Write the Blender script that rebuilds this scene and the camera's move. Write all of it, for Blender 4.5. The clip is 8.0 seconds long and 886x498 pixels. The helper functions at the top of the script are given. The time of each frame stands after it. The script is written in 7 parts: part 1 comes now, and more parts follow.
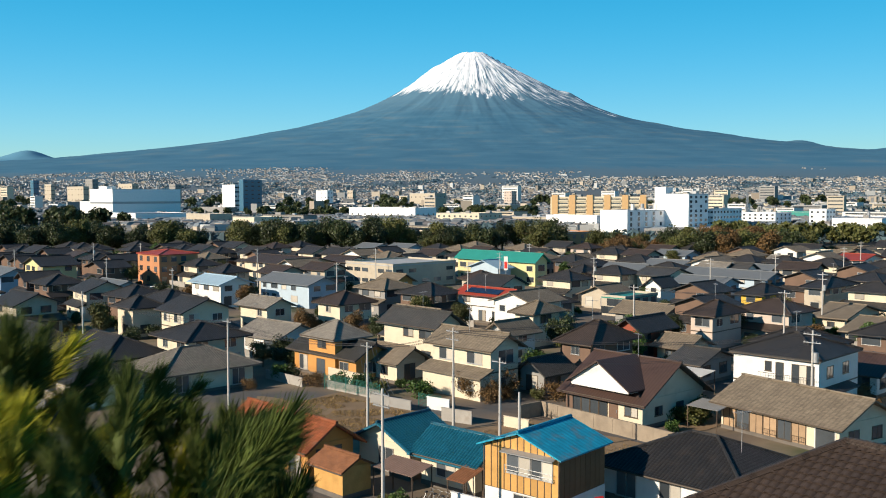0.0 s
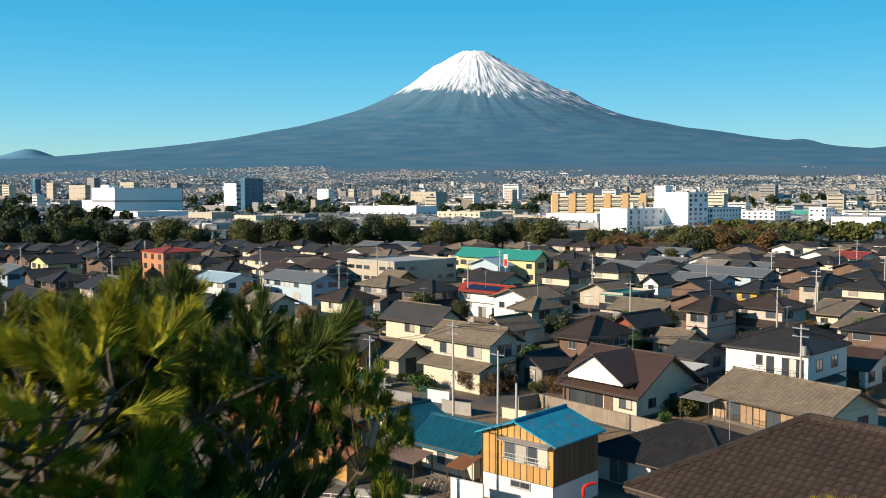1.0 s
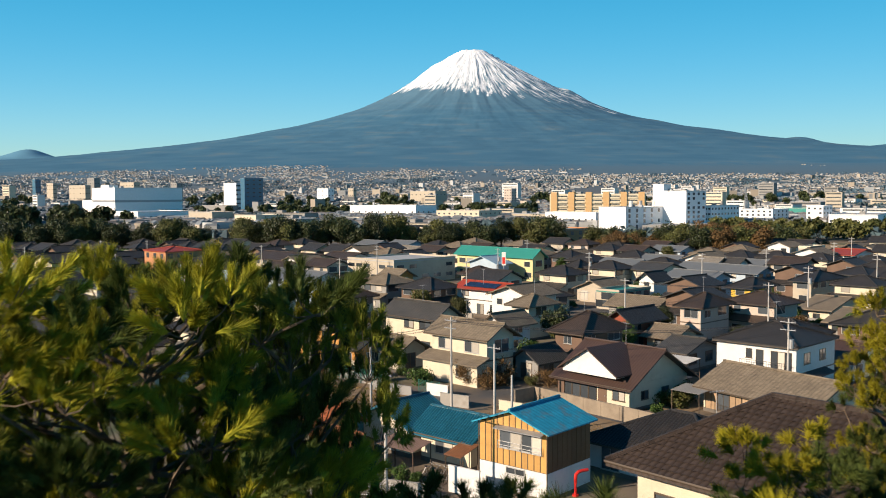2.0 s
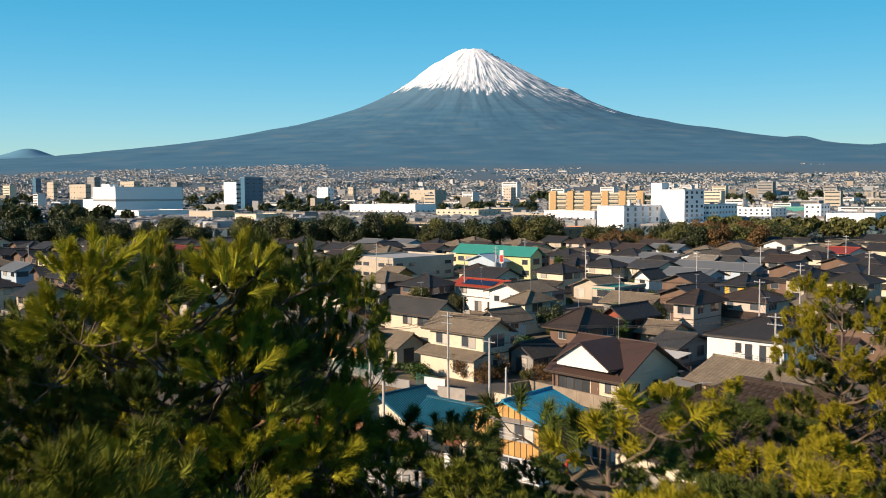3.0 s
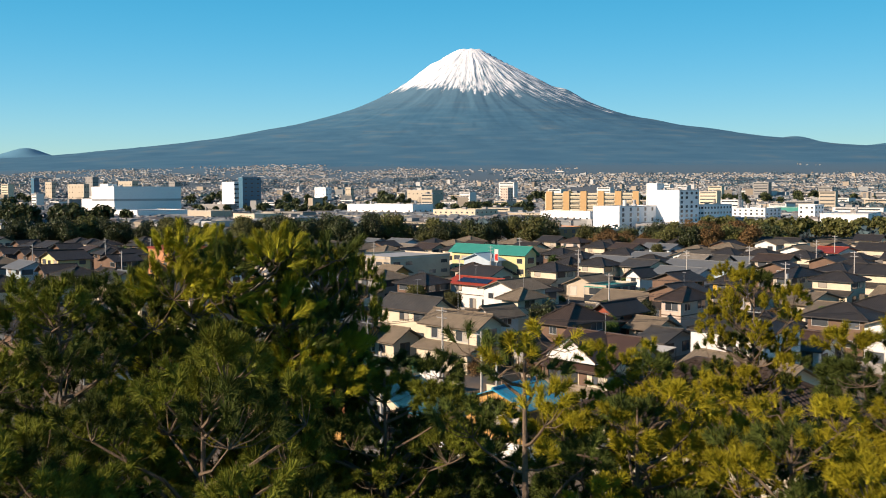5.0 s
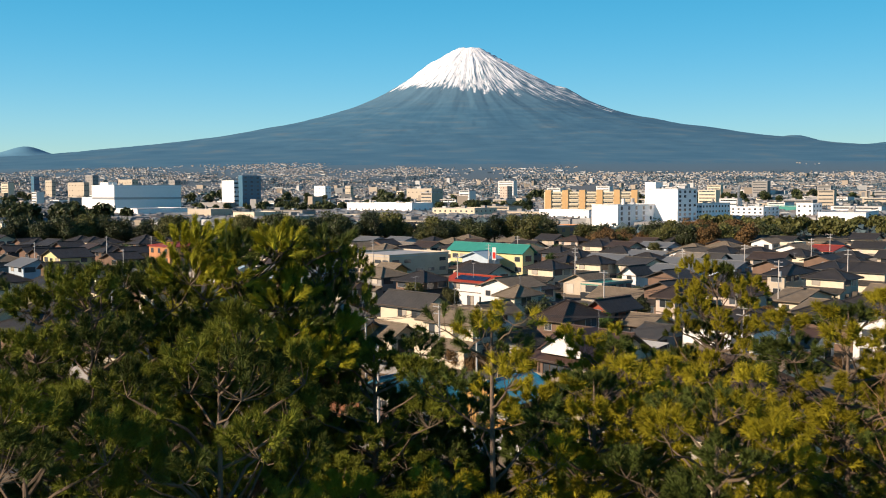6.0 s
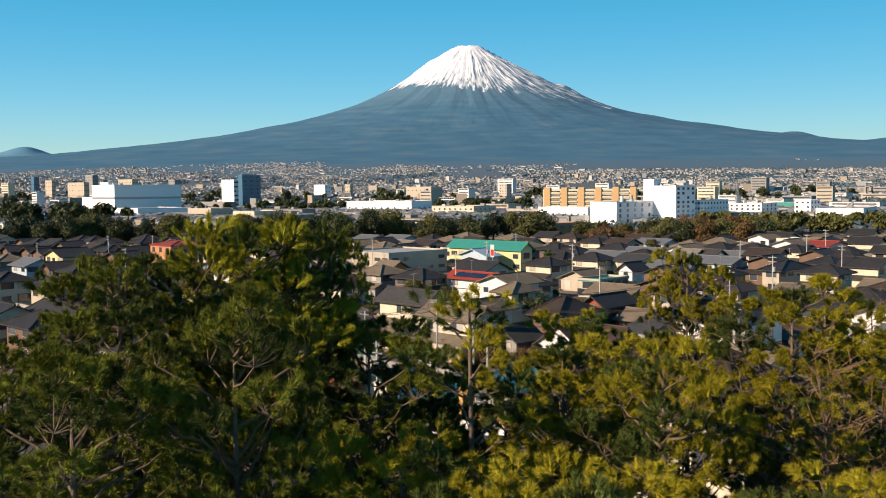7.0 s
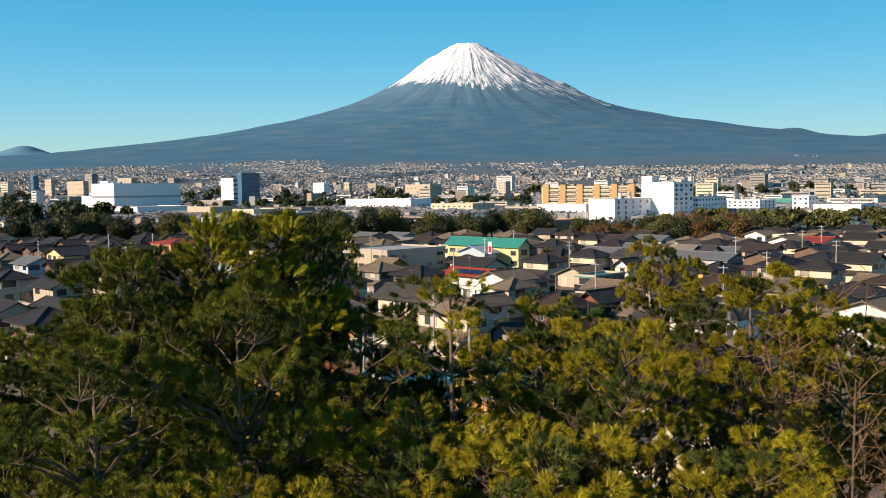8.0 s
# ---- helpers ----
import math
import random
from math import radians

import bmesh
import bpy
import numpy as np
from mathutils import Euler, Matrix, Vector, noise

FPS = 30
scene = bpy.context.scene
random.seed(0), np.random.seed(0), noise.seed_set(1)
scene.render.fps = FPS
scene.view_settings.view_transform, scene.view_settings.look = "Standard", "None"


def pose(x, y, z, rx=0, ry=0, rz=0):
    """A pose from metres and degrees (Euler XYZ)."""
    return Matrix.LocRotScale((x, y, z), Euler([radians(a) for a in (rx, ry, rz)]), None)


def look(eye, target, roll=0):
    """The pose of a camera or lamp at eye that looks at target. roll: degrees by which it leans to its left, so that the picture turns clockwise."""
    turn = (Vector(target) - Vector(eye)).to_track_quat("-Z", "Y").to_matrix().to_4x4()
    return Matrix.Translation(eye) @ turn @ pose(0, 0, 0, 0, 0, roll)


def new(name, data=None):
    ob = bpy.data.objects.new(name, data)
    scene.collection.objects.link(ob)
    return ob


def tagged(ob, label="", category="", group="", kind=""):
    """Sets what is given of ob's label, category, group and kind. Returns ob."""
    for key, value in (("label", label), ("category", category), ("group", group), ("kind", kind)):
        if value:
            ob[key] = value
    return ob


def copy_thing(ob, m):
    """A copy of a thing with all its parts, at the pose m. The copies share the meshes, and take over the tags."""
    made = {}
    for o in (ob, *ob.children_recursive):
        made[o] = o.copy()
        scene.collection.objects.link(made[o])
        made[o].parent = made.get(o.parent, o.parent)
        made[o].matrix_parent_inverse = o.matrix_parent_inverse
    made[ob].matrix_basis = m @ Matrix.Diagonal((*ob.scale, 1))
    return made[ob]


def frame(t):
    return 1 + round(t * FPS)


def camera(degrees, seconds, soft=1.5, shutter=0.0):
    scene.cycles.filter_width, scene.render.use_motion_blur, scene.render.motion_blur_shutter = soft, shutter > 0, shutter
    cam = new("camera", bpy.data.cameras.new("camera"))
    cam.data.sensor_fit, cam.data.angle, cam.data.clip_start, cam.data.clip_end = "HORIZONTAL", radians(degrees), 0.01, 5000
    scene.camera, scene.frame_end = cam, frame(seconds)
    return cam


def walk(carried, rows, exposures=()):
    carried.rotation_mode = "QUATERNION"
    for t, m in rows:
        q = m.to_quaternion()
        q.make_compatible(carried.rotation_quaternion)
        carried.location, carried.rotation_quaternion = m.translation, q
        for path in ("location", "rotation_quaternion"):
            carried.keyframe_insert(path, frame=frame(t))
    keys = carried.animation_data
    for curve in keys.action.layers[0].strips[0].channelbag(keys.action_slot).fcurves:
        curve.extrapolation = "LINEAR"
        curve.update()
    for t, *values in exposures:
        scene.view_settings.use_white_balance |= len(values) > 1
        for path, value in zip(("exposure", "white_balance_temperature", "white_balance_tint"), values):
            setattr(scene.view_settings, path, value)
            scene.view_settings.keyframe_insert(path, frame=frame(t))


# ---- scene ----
cam = camera(50.0, 8.0, soft=1.0, shutter=0.5)
PATH = [
    (0, (-0.34, -0.458, 21.776), (-0.34, 1.539, 21.665), -0.1),
    (0.5, (-0.297, -1.878, 21.766), (-0.298, 0.119, 21.653), -0.2),
    (1, (-0.271, -3.286, 21.76), (-0.273, -1.289, 21.646), -0.1),
    (1.5, (-0.216, -4.676, 21.755), (-0.218, -2.679, 21.64), -0.2),
    (3, (0.183, -8.773, 21.712), (0.182, -6.777, 21.594), -0.3),
    (3.5, (0.318, -10.062, 21.716), (0.318, -8.065, 21.597), -0.3),
    (4, (0.407, -11.263, 21.73), (0.409, -9.266, 21.611), -0.4),
    (4.5, (0.41, -12.377, 21.768), (0.413, -10.38, 21.65), -0.3),
    (6, (0.803, -15.677, 21.779), (0.808, -13.681, 21.658), -0.2),
    (6.5, (0.958, -16.805, 21.785), (0.963, -14.808, 21.661), -0.4),
    (7, (1.095, -17.915, 21.785), (1.1, -15.919, 21.66), -0.5),
    (7.5, (1.263, -18.862, 21.792), (1.268, -16.866, 21.664), -0.6),
    (8, (1.422, -19.717, 21.757), (1.428, -17.722, 21.627), -0.7),
]
walk(cam, [(t, look(e, g, r)) for t, e, g, r in PATH], exposures=[(0.0, 0.6, 6500, 10), (1.5, 0.6, 6800, 13), (3.5, 0.6, 7200, 19), (8.0, 0.6, 7200, 19)])

# ---- light ----
SUN_AZ, SUN_EL = 241.0, 23.0        # degrees clockwise from the view's heading (+y), and above the horizon
world = bpy.data.worlds.new("world")
scene.world = world
world.use_nodes = True
wn = world.node_tree
sky = wn.nodes.new("ShaderNodeTexSky")
sky.sky_type = 'NISHITA'
sky.sun_disc = False
sky.sun_elevation, sky.sun_rotation = radians(SUN_EL), radians(SUN_AZ)
sky.air_density, sky.dust_density, sky.ozone_density = 1.0, 0.0, 3.0
hue = wn.nodes.new("ShaderNodeHueSaturation")
hue.inputs["Saturation"].default_value = 1.15
wn.links.new(sky.outputs[0], hue.inputs["Color"])
way = wn.nodes.new("ShaderNodeTexCoord")
even = wn.nodes.new("ShaderNodeVectorMath")      # the dry air evens the sky out from side to side
even.operation = 'MULTIPLY'
even.inputs[1].default_value = (0.05, 1.0, 1.0)
wn.links.new(way.outputs["Generated"], even.inputs[0])
wn.links.new(even.outputs[0], sky.inputs["Vector"])
part_z = wn.nodes.new("ShaderNodeSeparateXYZ")
wn.links.new(way.outputs["Generated"], part_z.inputs[0])
rise_z = wn.nodes.new("ShaderNodeMapRange")      # pale haze low down, clear dry winter air above it
rise_z.interpolation_type = 'SMOOTHSTEP'
rise_z.inputs["From Min"].default_value, rise_z.inputs["From Max"].default_value = 0.0, 0.24
wn.links.new(part_z.outputs["Z"], rise_z.inputs["Value"])
air = wn.nodes.new("ShaderNodeMix")
air.data_type = 'RGBA'
air.inputs["A"].default_value, air.inputs["B"].default_value = (0.72, 1.05, 1.34, 1), (0.24, 1.36, 1.46, 1)
wn.links.new(rise_z.outputs[0], air.inputs["Factor"])
tint = wn.nodes.new("ShaderNodeMix")
tint.data_type, tint.blend_type = 'RGBA', 'MULTIPLY'
tint.inputs["Factor"].default_value = 1.0
wn.links.new(hue.outputs[0], tint.inputs["A"])
wn.links.new(air.outputs["Result"], tint.inputs["B"])
deep = wn.nodes.new("ShaderNodeMapRange")       # the dry winter sky deepens overhead
deep.inputs["From Min"].default_value, deep.inputs["From Max"].default_value = 0.25, 1.0
deep.inputs["To Min"].default_value, deep.inputs["To Max"].default_value = 1.0, 0.6
wn.links.new(part_z.outputs["Z"], deep.inputs["Value"])
zenith = wn.nodes.new("ShaderNodeVectorMath")
zenith.operation = 'SCALE'
wn.links.new(tint.outputs["Result"], zenith.inputs[0])
wn.links.new(deep.outputs[0], zenith.inputs["Scale"])
wn.links.new(zenith.outputs[0], wn.nodes["Background"].inputs[0])
wn.nodes["Background"].inputs[1].default_value = 0.067
sun = new("sun", bpy.data.lights.new("sun", 'SUN'))
sun.data.energy, sun.data.angle, sun.data.color = 5.0, radians(0.6), (1.0, 0.86, 0.68)
sa, se = radians(SUN_AZ), radians(SUN_EL)
sun.matrix_world = look((math.sin(sa) * math.cos(se) * 200, math.cos(sa) * math.cos(se) * 200, math.sin(se) * 200), (0, 0, 0))


# ---- materials ----
MATS = {}


def mat(name, rgb, rough=0.75, var=0.3, big=0.6, fine=14.0, bump=0.2, metal=0.0, spec=0.3, rnd=0.0, tile=None, island=0.0, stain=0.0, leaf=0.0):
    """A procedural surface: two scales of noise, optional tile or rib relief in the roof's own metres, wear stains, per-object change."""
    if name in MATS:
        return MATS[name]
    m = bpy.data.materials.new(name)
    m.use_nodes = True
    nt = m.node_tree
    nd, ln = nt.nodes, nt.links
    bs = nd["Principled BSDF"]
    bs.inputs["Roughness"].default_value = rough
    bs.inputs["Metallic"].default_value = metal
    bs.inputs["Specular IOR Level"].default_value = spec
    tc = nd.new("ShaderNodeTexCoord")
    n1, n2 = nd.new("ShaderNodeTexNoise"), nd.new("ShaderNodeTexNoise")
    n1.inputs["Scale"].default_value, n1.inputs["Detail"].default_value = big, 4
    n2.inputs["Scale"].default_value, n2.inputs["Detail"].default_value = fine, 3
    for n in (n1, n2):
        ln.new(tc.outputs["Object"], n.inputs["Vector"])

    def calc(op, a, b):
        k = nd.new("ShaderNodeMath")
        k.operation = op
        for i, v in enumerate((a, b)):
            if v is None:
                continue
            if isinstance(v, (int, float)):
                k.inputs[i].default_value = v
            else:
                ln.new(v, k.inputs[i])
        return k.outputs[0]
    val = calc('ADD', calc('MULTIPLY', calc('SUBTRACT', n1.outputs[0], 0.5), 2.0 * var), 1.0)
    val = calc('ADD', val, calc('MULTIPLY', calc('SUBTRACT', n2.outputs[0], 0.5), 1.2 * var))
    if rnd:
        oi = nd.new("ShaderNodeObjectInfo")
        val = calc('MULTIPLY', val, calc('ADD', calc('MULTIPLY', oi.outputs["Random"], 2 * rnd), 1 - rnd))
    if island:
        ge = nd.new("ShaderNodeNewGeometry")
        val = calc('MULTIPLY', val, calc('ADD', calc('MULTIPLY', ge.outputs["Random Per Island"], 2 * island), 1 - island))
    height = n2.outputs[0]
    if tile:
        su, sv, depth = tile
        uv = nd.new("ShaderNodeUVMap")
        sx = nd.new("ShaderNodeSeparateXYZ")
        ln.new(uv.outputs[0], sx.inputs[0])
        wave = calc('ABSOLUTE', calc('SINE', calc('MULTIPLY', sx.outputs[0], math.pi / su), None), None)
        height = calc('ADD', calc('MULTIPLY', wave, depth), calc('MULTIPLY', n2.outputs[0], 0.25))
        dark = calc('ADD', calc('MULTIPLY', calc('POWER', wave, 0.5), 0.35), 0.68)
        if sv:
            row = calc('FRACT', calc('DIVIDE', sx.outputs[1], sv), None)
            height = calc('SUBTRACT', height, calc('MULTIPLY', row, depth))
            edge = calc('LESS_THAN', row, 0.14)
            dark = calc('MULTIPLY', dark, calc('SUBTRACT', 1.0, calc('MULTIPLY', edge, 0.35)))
            cell = nd.new("ShaderNodeTexWhiteNoise")
            cell.noise_dimensions = '2D'
            cv = nd.new("ShaderNodeCombineXYZ")
            ln.new(calc('FLOOR', calc('DIVIDE', sx.outputs[0], su), None), cv.inputs[0])
            ln.new(calc('FLOOR', calc('DIVIDE', sx.outputs[1], sv), None), cv.inputs[1])
            ln.new(cv.outputs[0], cell.inputs["Vector"])
            dark = calc('MULTIPLY', dark, calc('ADD', calc('MULTIPLY', cell.outputs["Value"], 0.3), 0.85))
        val = calc('MULTIPLY', val, dark)
    mix = nd.new("ShaderNodeMix")
    mix.data_type, mix.blend_type = 'RGBA', 'MULTIPLY'
    mix.inputs["Factor"].default_value = 1.0
    mix.inputs["A"].default_value = (*rgb, 1)
    cc = nd.new("ShaderNodeCombineColor")
    for i in range(3):
        ln.new(val, cc.inputs[i])
    ln.new(cc.outputs[0], mix.inputs["B"])
    col = mix.outputs["Result"]
    if stain:
        n3 = nd.new("ShaderNodeTexNoise")
        n3.inputs["Scale"].default_value, n3.inputs["Detail"].default_value = 1.1, 6
        ln.new(tc.outputs["Object"], n3.inputs["Vector"])
        mp = nd.new("ShaderNodeMapRange")
        mp.inputs["From Min"].default_value, mp.inputs["From Max"].default_value = 0.52, 0.72
        mp.inputs["To Max"].default_value = stain
        ln.new(n3.outputs[0], mp.inputs["Value"])
        m2 = nd.new("ShaderNodeMix")
        m2.data_type = 'RGBA'
        m2.inputs["B"].default_value = (0.16, 0.12, 0.09, 1)
        ln.new(mp.outputs[0], m2.inputs["Factor"])
        ln.new(col, m2.inputs["A"])
        col = m2.outputs["Result"]
    ln.new(col, bs.inputs["Base Color"])
    bp = nd.new("ShaderNodeBump")
    bp.inputs["Strength"].default_value = bump if not tile else 0.9
    bp.inputs["Distance"].default_value = 0.04
    ln.new(height, bp.inputs["Height"])
    ln.new(bp.outputs[0], bs.inputs["Normal"])
    if leaf:
        tr = nd.new("ShaderNodeBsdfTranslucent")
        ln.new(col, tr.inputs[0])
        ms = nd.new("ShaderNodeMixShader")
        ms.inputs[0].default_value = leaf
        ln.new(bs.outputs[0], ms.inputs[1])
        ln.new(tr.outputs[0], ms.inputs[2])
        ln.new(ms.outputs[0], nd["Material Output"].inputs[0])
    MATS[name] = m
    return m


WHITE = mat("white_plaster", (0.622, 0.613, 0.588), var=0.10, stain=0.12)
WHITEF = mat("white_building_paint", (0.78, 0.78, 0.77), var=0.08, stain=0.08)
CREAM = mat("cream_plaster", (0.554, 0.487, 0.370), var=0.14, stain=0.15)
BEIGE = mat("beige_siding", (0.403, 0.353, 0.277), var=0.16, stain=0.15)
GREY = mat("grey_mortar", (0.235, 0.230, 0.220), var=0.2, stain=0.2)
BLUEW = mat("pale_blue_siding", (0.353, 0.437, 0.504), var=0.14, stain=0.1)
PINKW = mat("pinkish_plaster", (0.462, 0.378, 0.319), var=0.12)
YELLOW = mat("yellow_plaster", (0.521, 0.336, 0.050), var=0.12)
YELLOWP = mat("pale_yellow_siding", (0.554, 0.487, 0.252), var=0.12)
ORANGE = mat("orange_board", (0.462, 0.227, 0.067), var=0.22)
BROWNW = mat("brown_board", (0.134, 0.084, 0.059), var=0.3)
REDW = mat("red_board", (0.235, 0.059, 0.034), var=0.25)
BRICKO = mat("orange_brick_tile", (0.420, 0.193, 0.092), var=0.2)
CONC = mat("concrete", (0.286, 0.269, 0.244), var=0.3, stain=0.4)
PLINTH = mat("stained_footing", (0.12, 0.105, 0.09), var=0.4, stain=0.4)
WALLT = mat("tan_block", (0.24, 0.195, 0.145), var=0.35, big=0.9, stain=0.5)
WOODC = mat("amber_curtain", (0.29, 0.20, 0.125), rough=0.35, var=0.3, big=2.0, rnd=0.25)
WOODB = mat("varnished_board", (0.437, 0.244, 0.076), rough=0.55, var=0.35, big=1.2, rnd=0.16)
SIDEB = mat("brown_side_board", (0.16, 0.085, 0.042), var=0.35, rnd=0.2)
WOODD = mat("dark_board", (0.084, 0.059, 0.042), var=0.35, rnd=0.2)
RUST = mat("rusted_sheet", (0.218, 0.092, 0.042), var=0.5, big=2.0, tile=(0.1, 0, 0.5))
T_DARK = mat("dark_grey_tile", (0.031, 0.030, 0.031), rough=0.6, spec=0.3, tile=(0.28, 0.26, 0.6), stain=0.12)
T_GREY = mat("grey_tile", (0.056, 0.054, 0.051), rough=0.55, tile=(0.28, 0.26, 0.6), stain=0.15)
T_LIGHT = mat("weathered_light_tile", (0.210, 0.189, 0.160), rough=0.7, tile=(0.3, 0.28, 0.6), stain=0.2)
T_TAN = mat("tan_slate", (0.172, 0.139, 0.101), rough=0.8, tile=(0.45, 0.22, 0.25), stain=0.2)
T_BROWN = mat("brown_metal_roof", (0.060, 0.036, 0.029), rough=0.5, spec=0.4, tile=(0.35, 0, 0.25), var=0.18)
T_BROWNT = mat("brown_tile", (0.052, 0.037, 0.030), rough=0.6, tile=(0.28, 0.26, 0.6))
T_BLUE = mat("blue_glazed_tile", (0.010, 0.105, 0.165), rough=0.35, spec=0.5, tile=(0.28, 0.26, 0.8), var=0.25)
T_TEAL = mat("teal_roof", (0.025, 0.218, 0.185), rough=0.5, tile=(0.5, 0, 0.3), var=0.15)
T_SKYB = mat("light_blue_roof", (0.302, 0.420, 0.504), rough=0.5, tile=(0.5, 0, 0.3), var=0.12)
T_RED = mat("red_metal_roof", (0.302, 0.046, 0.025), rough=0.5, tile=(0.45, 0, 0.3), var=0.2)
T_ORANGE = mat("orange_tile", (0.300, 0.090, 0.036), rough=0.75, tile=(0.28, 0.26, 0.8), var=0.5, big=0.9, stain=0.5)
T_SLATE = mat("grey_sheet_roof", (0.126, 0.139, 0.151), rough=0.6, tile=(0.5, 0, 0.3), var=0.18)
T_FLAT = mat("pale_flat_roof", (0.353, 0.361, 0.370), rough=0.8, var=0.2)
T_TIN = mat("worn_blue_tin", (0.014, 0.265, 0.400), rough=0.5, var=0.35, big=1.6, tile=(0.42, 0, 0.2), stain=0.65)
FRAME = mat("aluminium_frame", (0.462, 0.462, 0.454), rough=0.4, metal=0.6, var=0.08)
FRAMEB = mat("bronze_frame", (0.084, 0.063, 0.046), rough=0.4, var=0.1)
GLASS = mat("window_pane", (0.055, 0.065, 0.075), rough=0.08, spec=0.7, var=0.4, rnd=0.5, bump=0.02)
CURTAIN = mat("curtained_pane", (0.40, 0.37, 0.32), rough=0.25, spec=0.5, var=0.25, rnd=0.3, bump=0.02)
STEEL = mat("galvanised_steel", (0.336, 0.344, 0.353), rough=0.45, metal=0.5, var=0.2)
POLE = mat("pole_concrete", (0.386, 0.370, 0.344), var=0.2)
DARKM = mat("dark_metal", (0.042, 0.042, 0.046), rough=0.5, var=0.2)
REDP = mat("red_paint", (0.521, 0.025, 0.017), rough=0.45, var=0.1)
TANK = mat("ochre_tank_paint", (0.462, 0.302, 0.101), var=0.25)
TOWERB = mat("blue_glass_cladding", (0.05, 0.13, 0.20), rough=0.25, spec=0.6, var=0.15)
APT_O = mat("orange_render", (0.554, 0.353, 0.168), var=0.1)
APT_C = mat("cream_render", (0.588, 0.521, 0.386), var=0.1)
BARK = mat("pine_bark", (0.143, 0.105, 0.076), rough=0.9, var=0.5, big=3, fine=25, bump=0.6)
TWIG = mat("pale_twig_bark", (0.115, 0.084, 0.058), rough=0.9, var=0.4, big=3, fine=25, bump=0.5)
TWIGR = mat("reddish_twigs", (0.20, 0.115, 0.065), rough=0.9, var=0.4, big=1.5, fine=8, bump=0.2)
NEEDLE = mat("pine_needles", (0.235, 0.206, 0.016), spec=0.08, rough=0.55, var=0.8, big=1.3, fine=4.0, bump=0.0, island=0.2, leaf=0.10, rnd=0.2)
NEEDLEM = mat("green_pine_needles", (0.255, 0.245, 0.022), spec=0.08, rough=0.55, var=0.9, big=1.3, fine=4.0, bump=0.0, island=0.25, leaf=0.08, rnd=0.2)
# duller copy of the needles: shade on the left pines put into colour
NEEDLEG = mat("shaded_green_pine_needles", (0.135, 0.152, 0.021), spec=0.08, rough=0.55, var=0.9, big=1.2, fine=4.0, bump=0.0, island=0.25, leaf=0.08, rnd=0.2)
# darker copy of the needles: shade within the crowns put into colour
NEEDLED = mat("shaded_pine_needles", (0.058, 0.078, 0.018), spec=0.08, rough=0.55, var=0.9, big=1.2, fine=4.0, bump=0.0, island=0.25, leaf=0.08, rnd=0.2)
LEAFD = mat("dark_evergreen_leaves", (0.038, 0.050, 0.018), rough=0.5, var=0.6, big=0.35, fine=2.0, bump=0, island=0.4, rnd=0.3, leaf=0.15)
LEAFO = mat("olive_leaves", (0.084, 0.088, 0.025), rough=0.6, var=0.6, big=0.35, fine=2.0, bump=0, island=0.4, rnd=0.3, leaf=0.15)
LEAFB = mat("russet_leaves", (0.130, 0.076, 0.029), rough=0.7, var=0.5, big=0.35, fine=2.0, bump=0, island=0.4, rnd=0.25, leaf=0.1)
LEAFG = mat("garden_leaves", (0.046, 0.084, 0.017), rough=0.5, var=0.6, big=1.0, fine=4.0, bump=0, island=0.4, rnd=0.3, leaf=0.15)
# far town and woods: distance haze is mixed into these colours
FARW = mat("far_town_walls", (0.29, 0.30, 0.30), var=0.1, island=0.40)
FARC = mat("far_cream_walls", (0.30, 0.26, 0.21), var=0.1, island=0.35)
FARB = mat("far_brown_roofs", (0.150, 0.140, 0.136), var=0.2, island=0.35)
FARR = mat("far_town_roofs", (0.150, 0.172, 0.188), var=0.2, island=0.3)
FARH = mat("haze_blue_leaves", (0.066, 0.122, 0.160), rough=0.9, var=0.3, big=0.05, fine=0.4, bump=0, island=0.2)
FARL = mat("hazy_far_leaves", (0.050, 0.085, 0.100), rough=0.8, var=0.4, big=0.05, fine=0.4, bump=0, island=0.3)


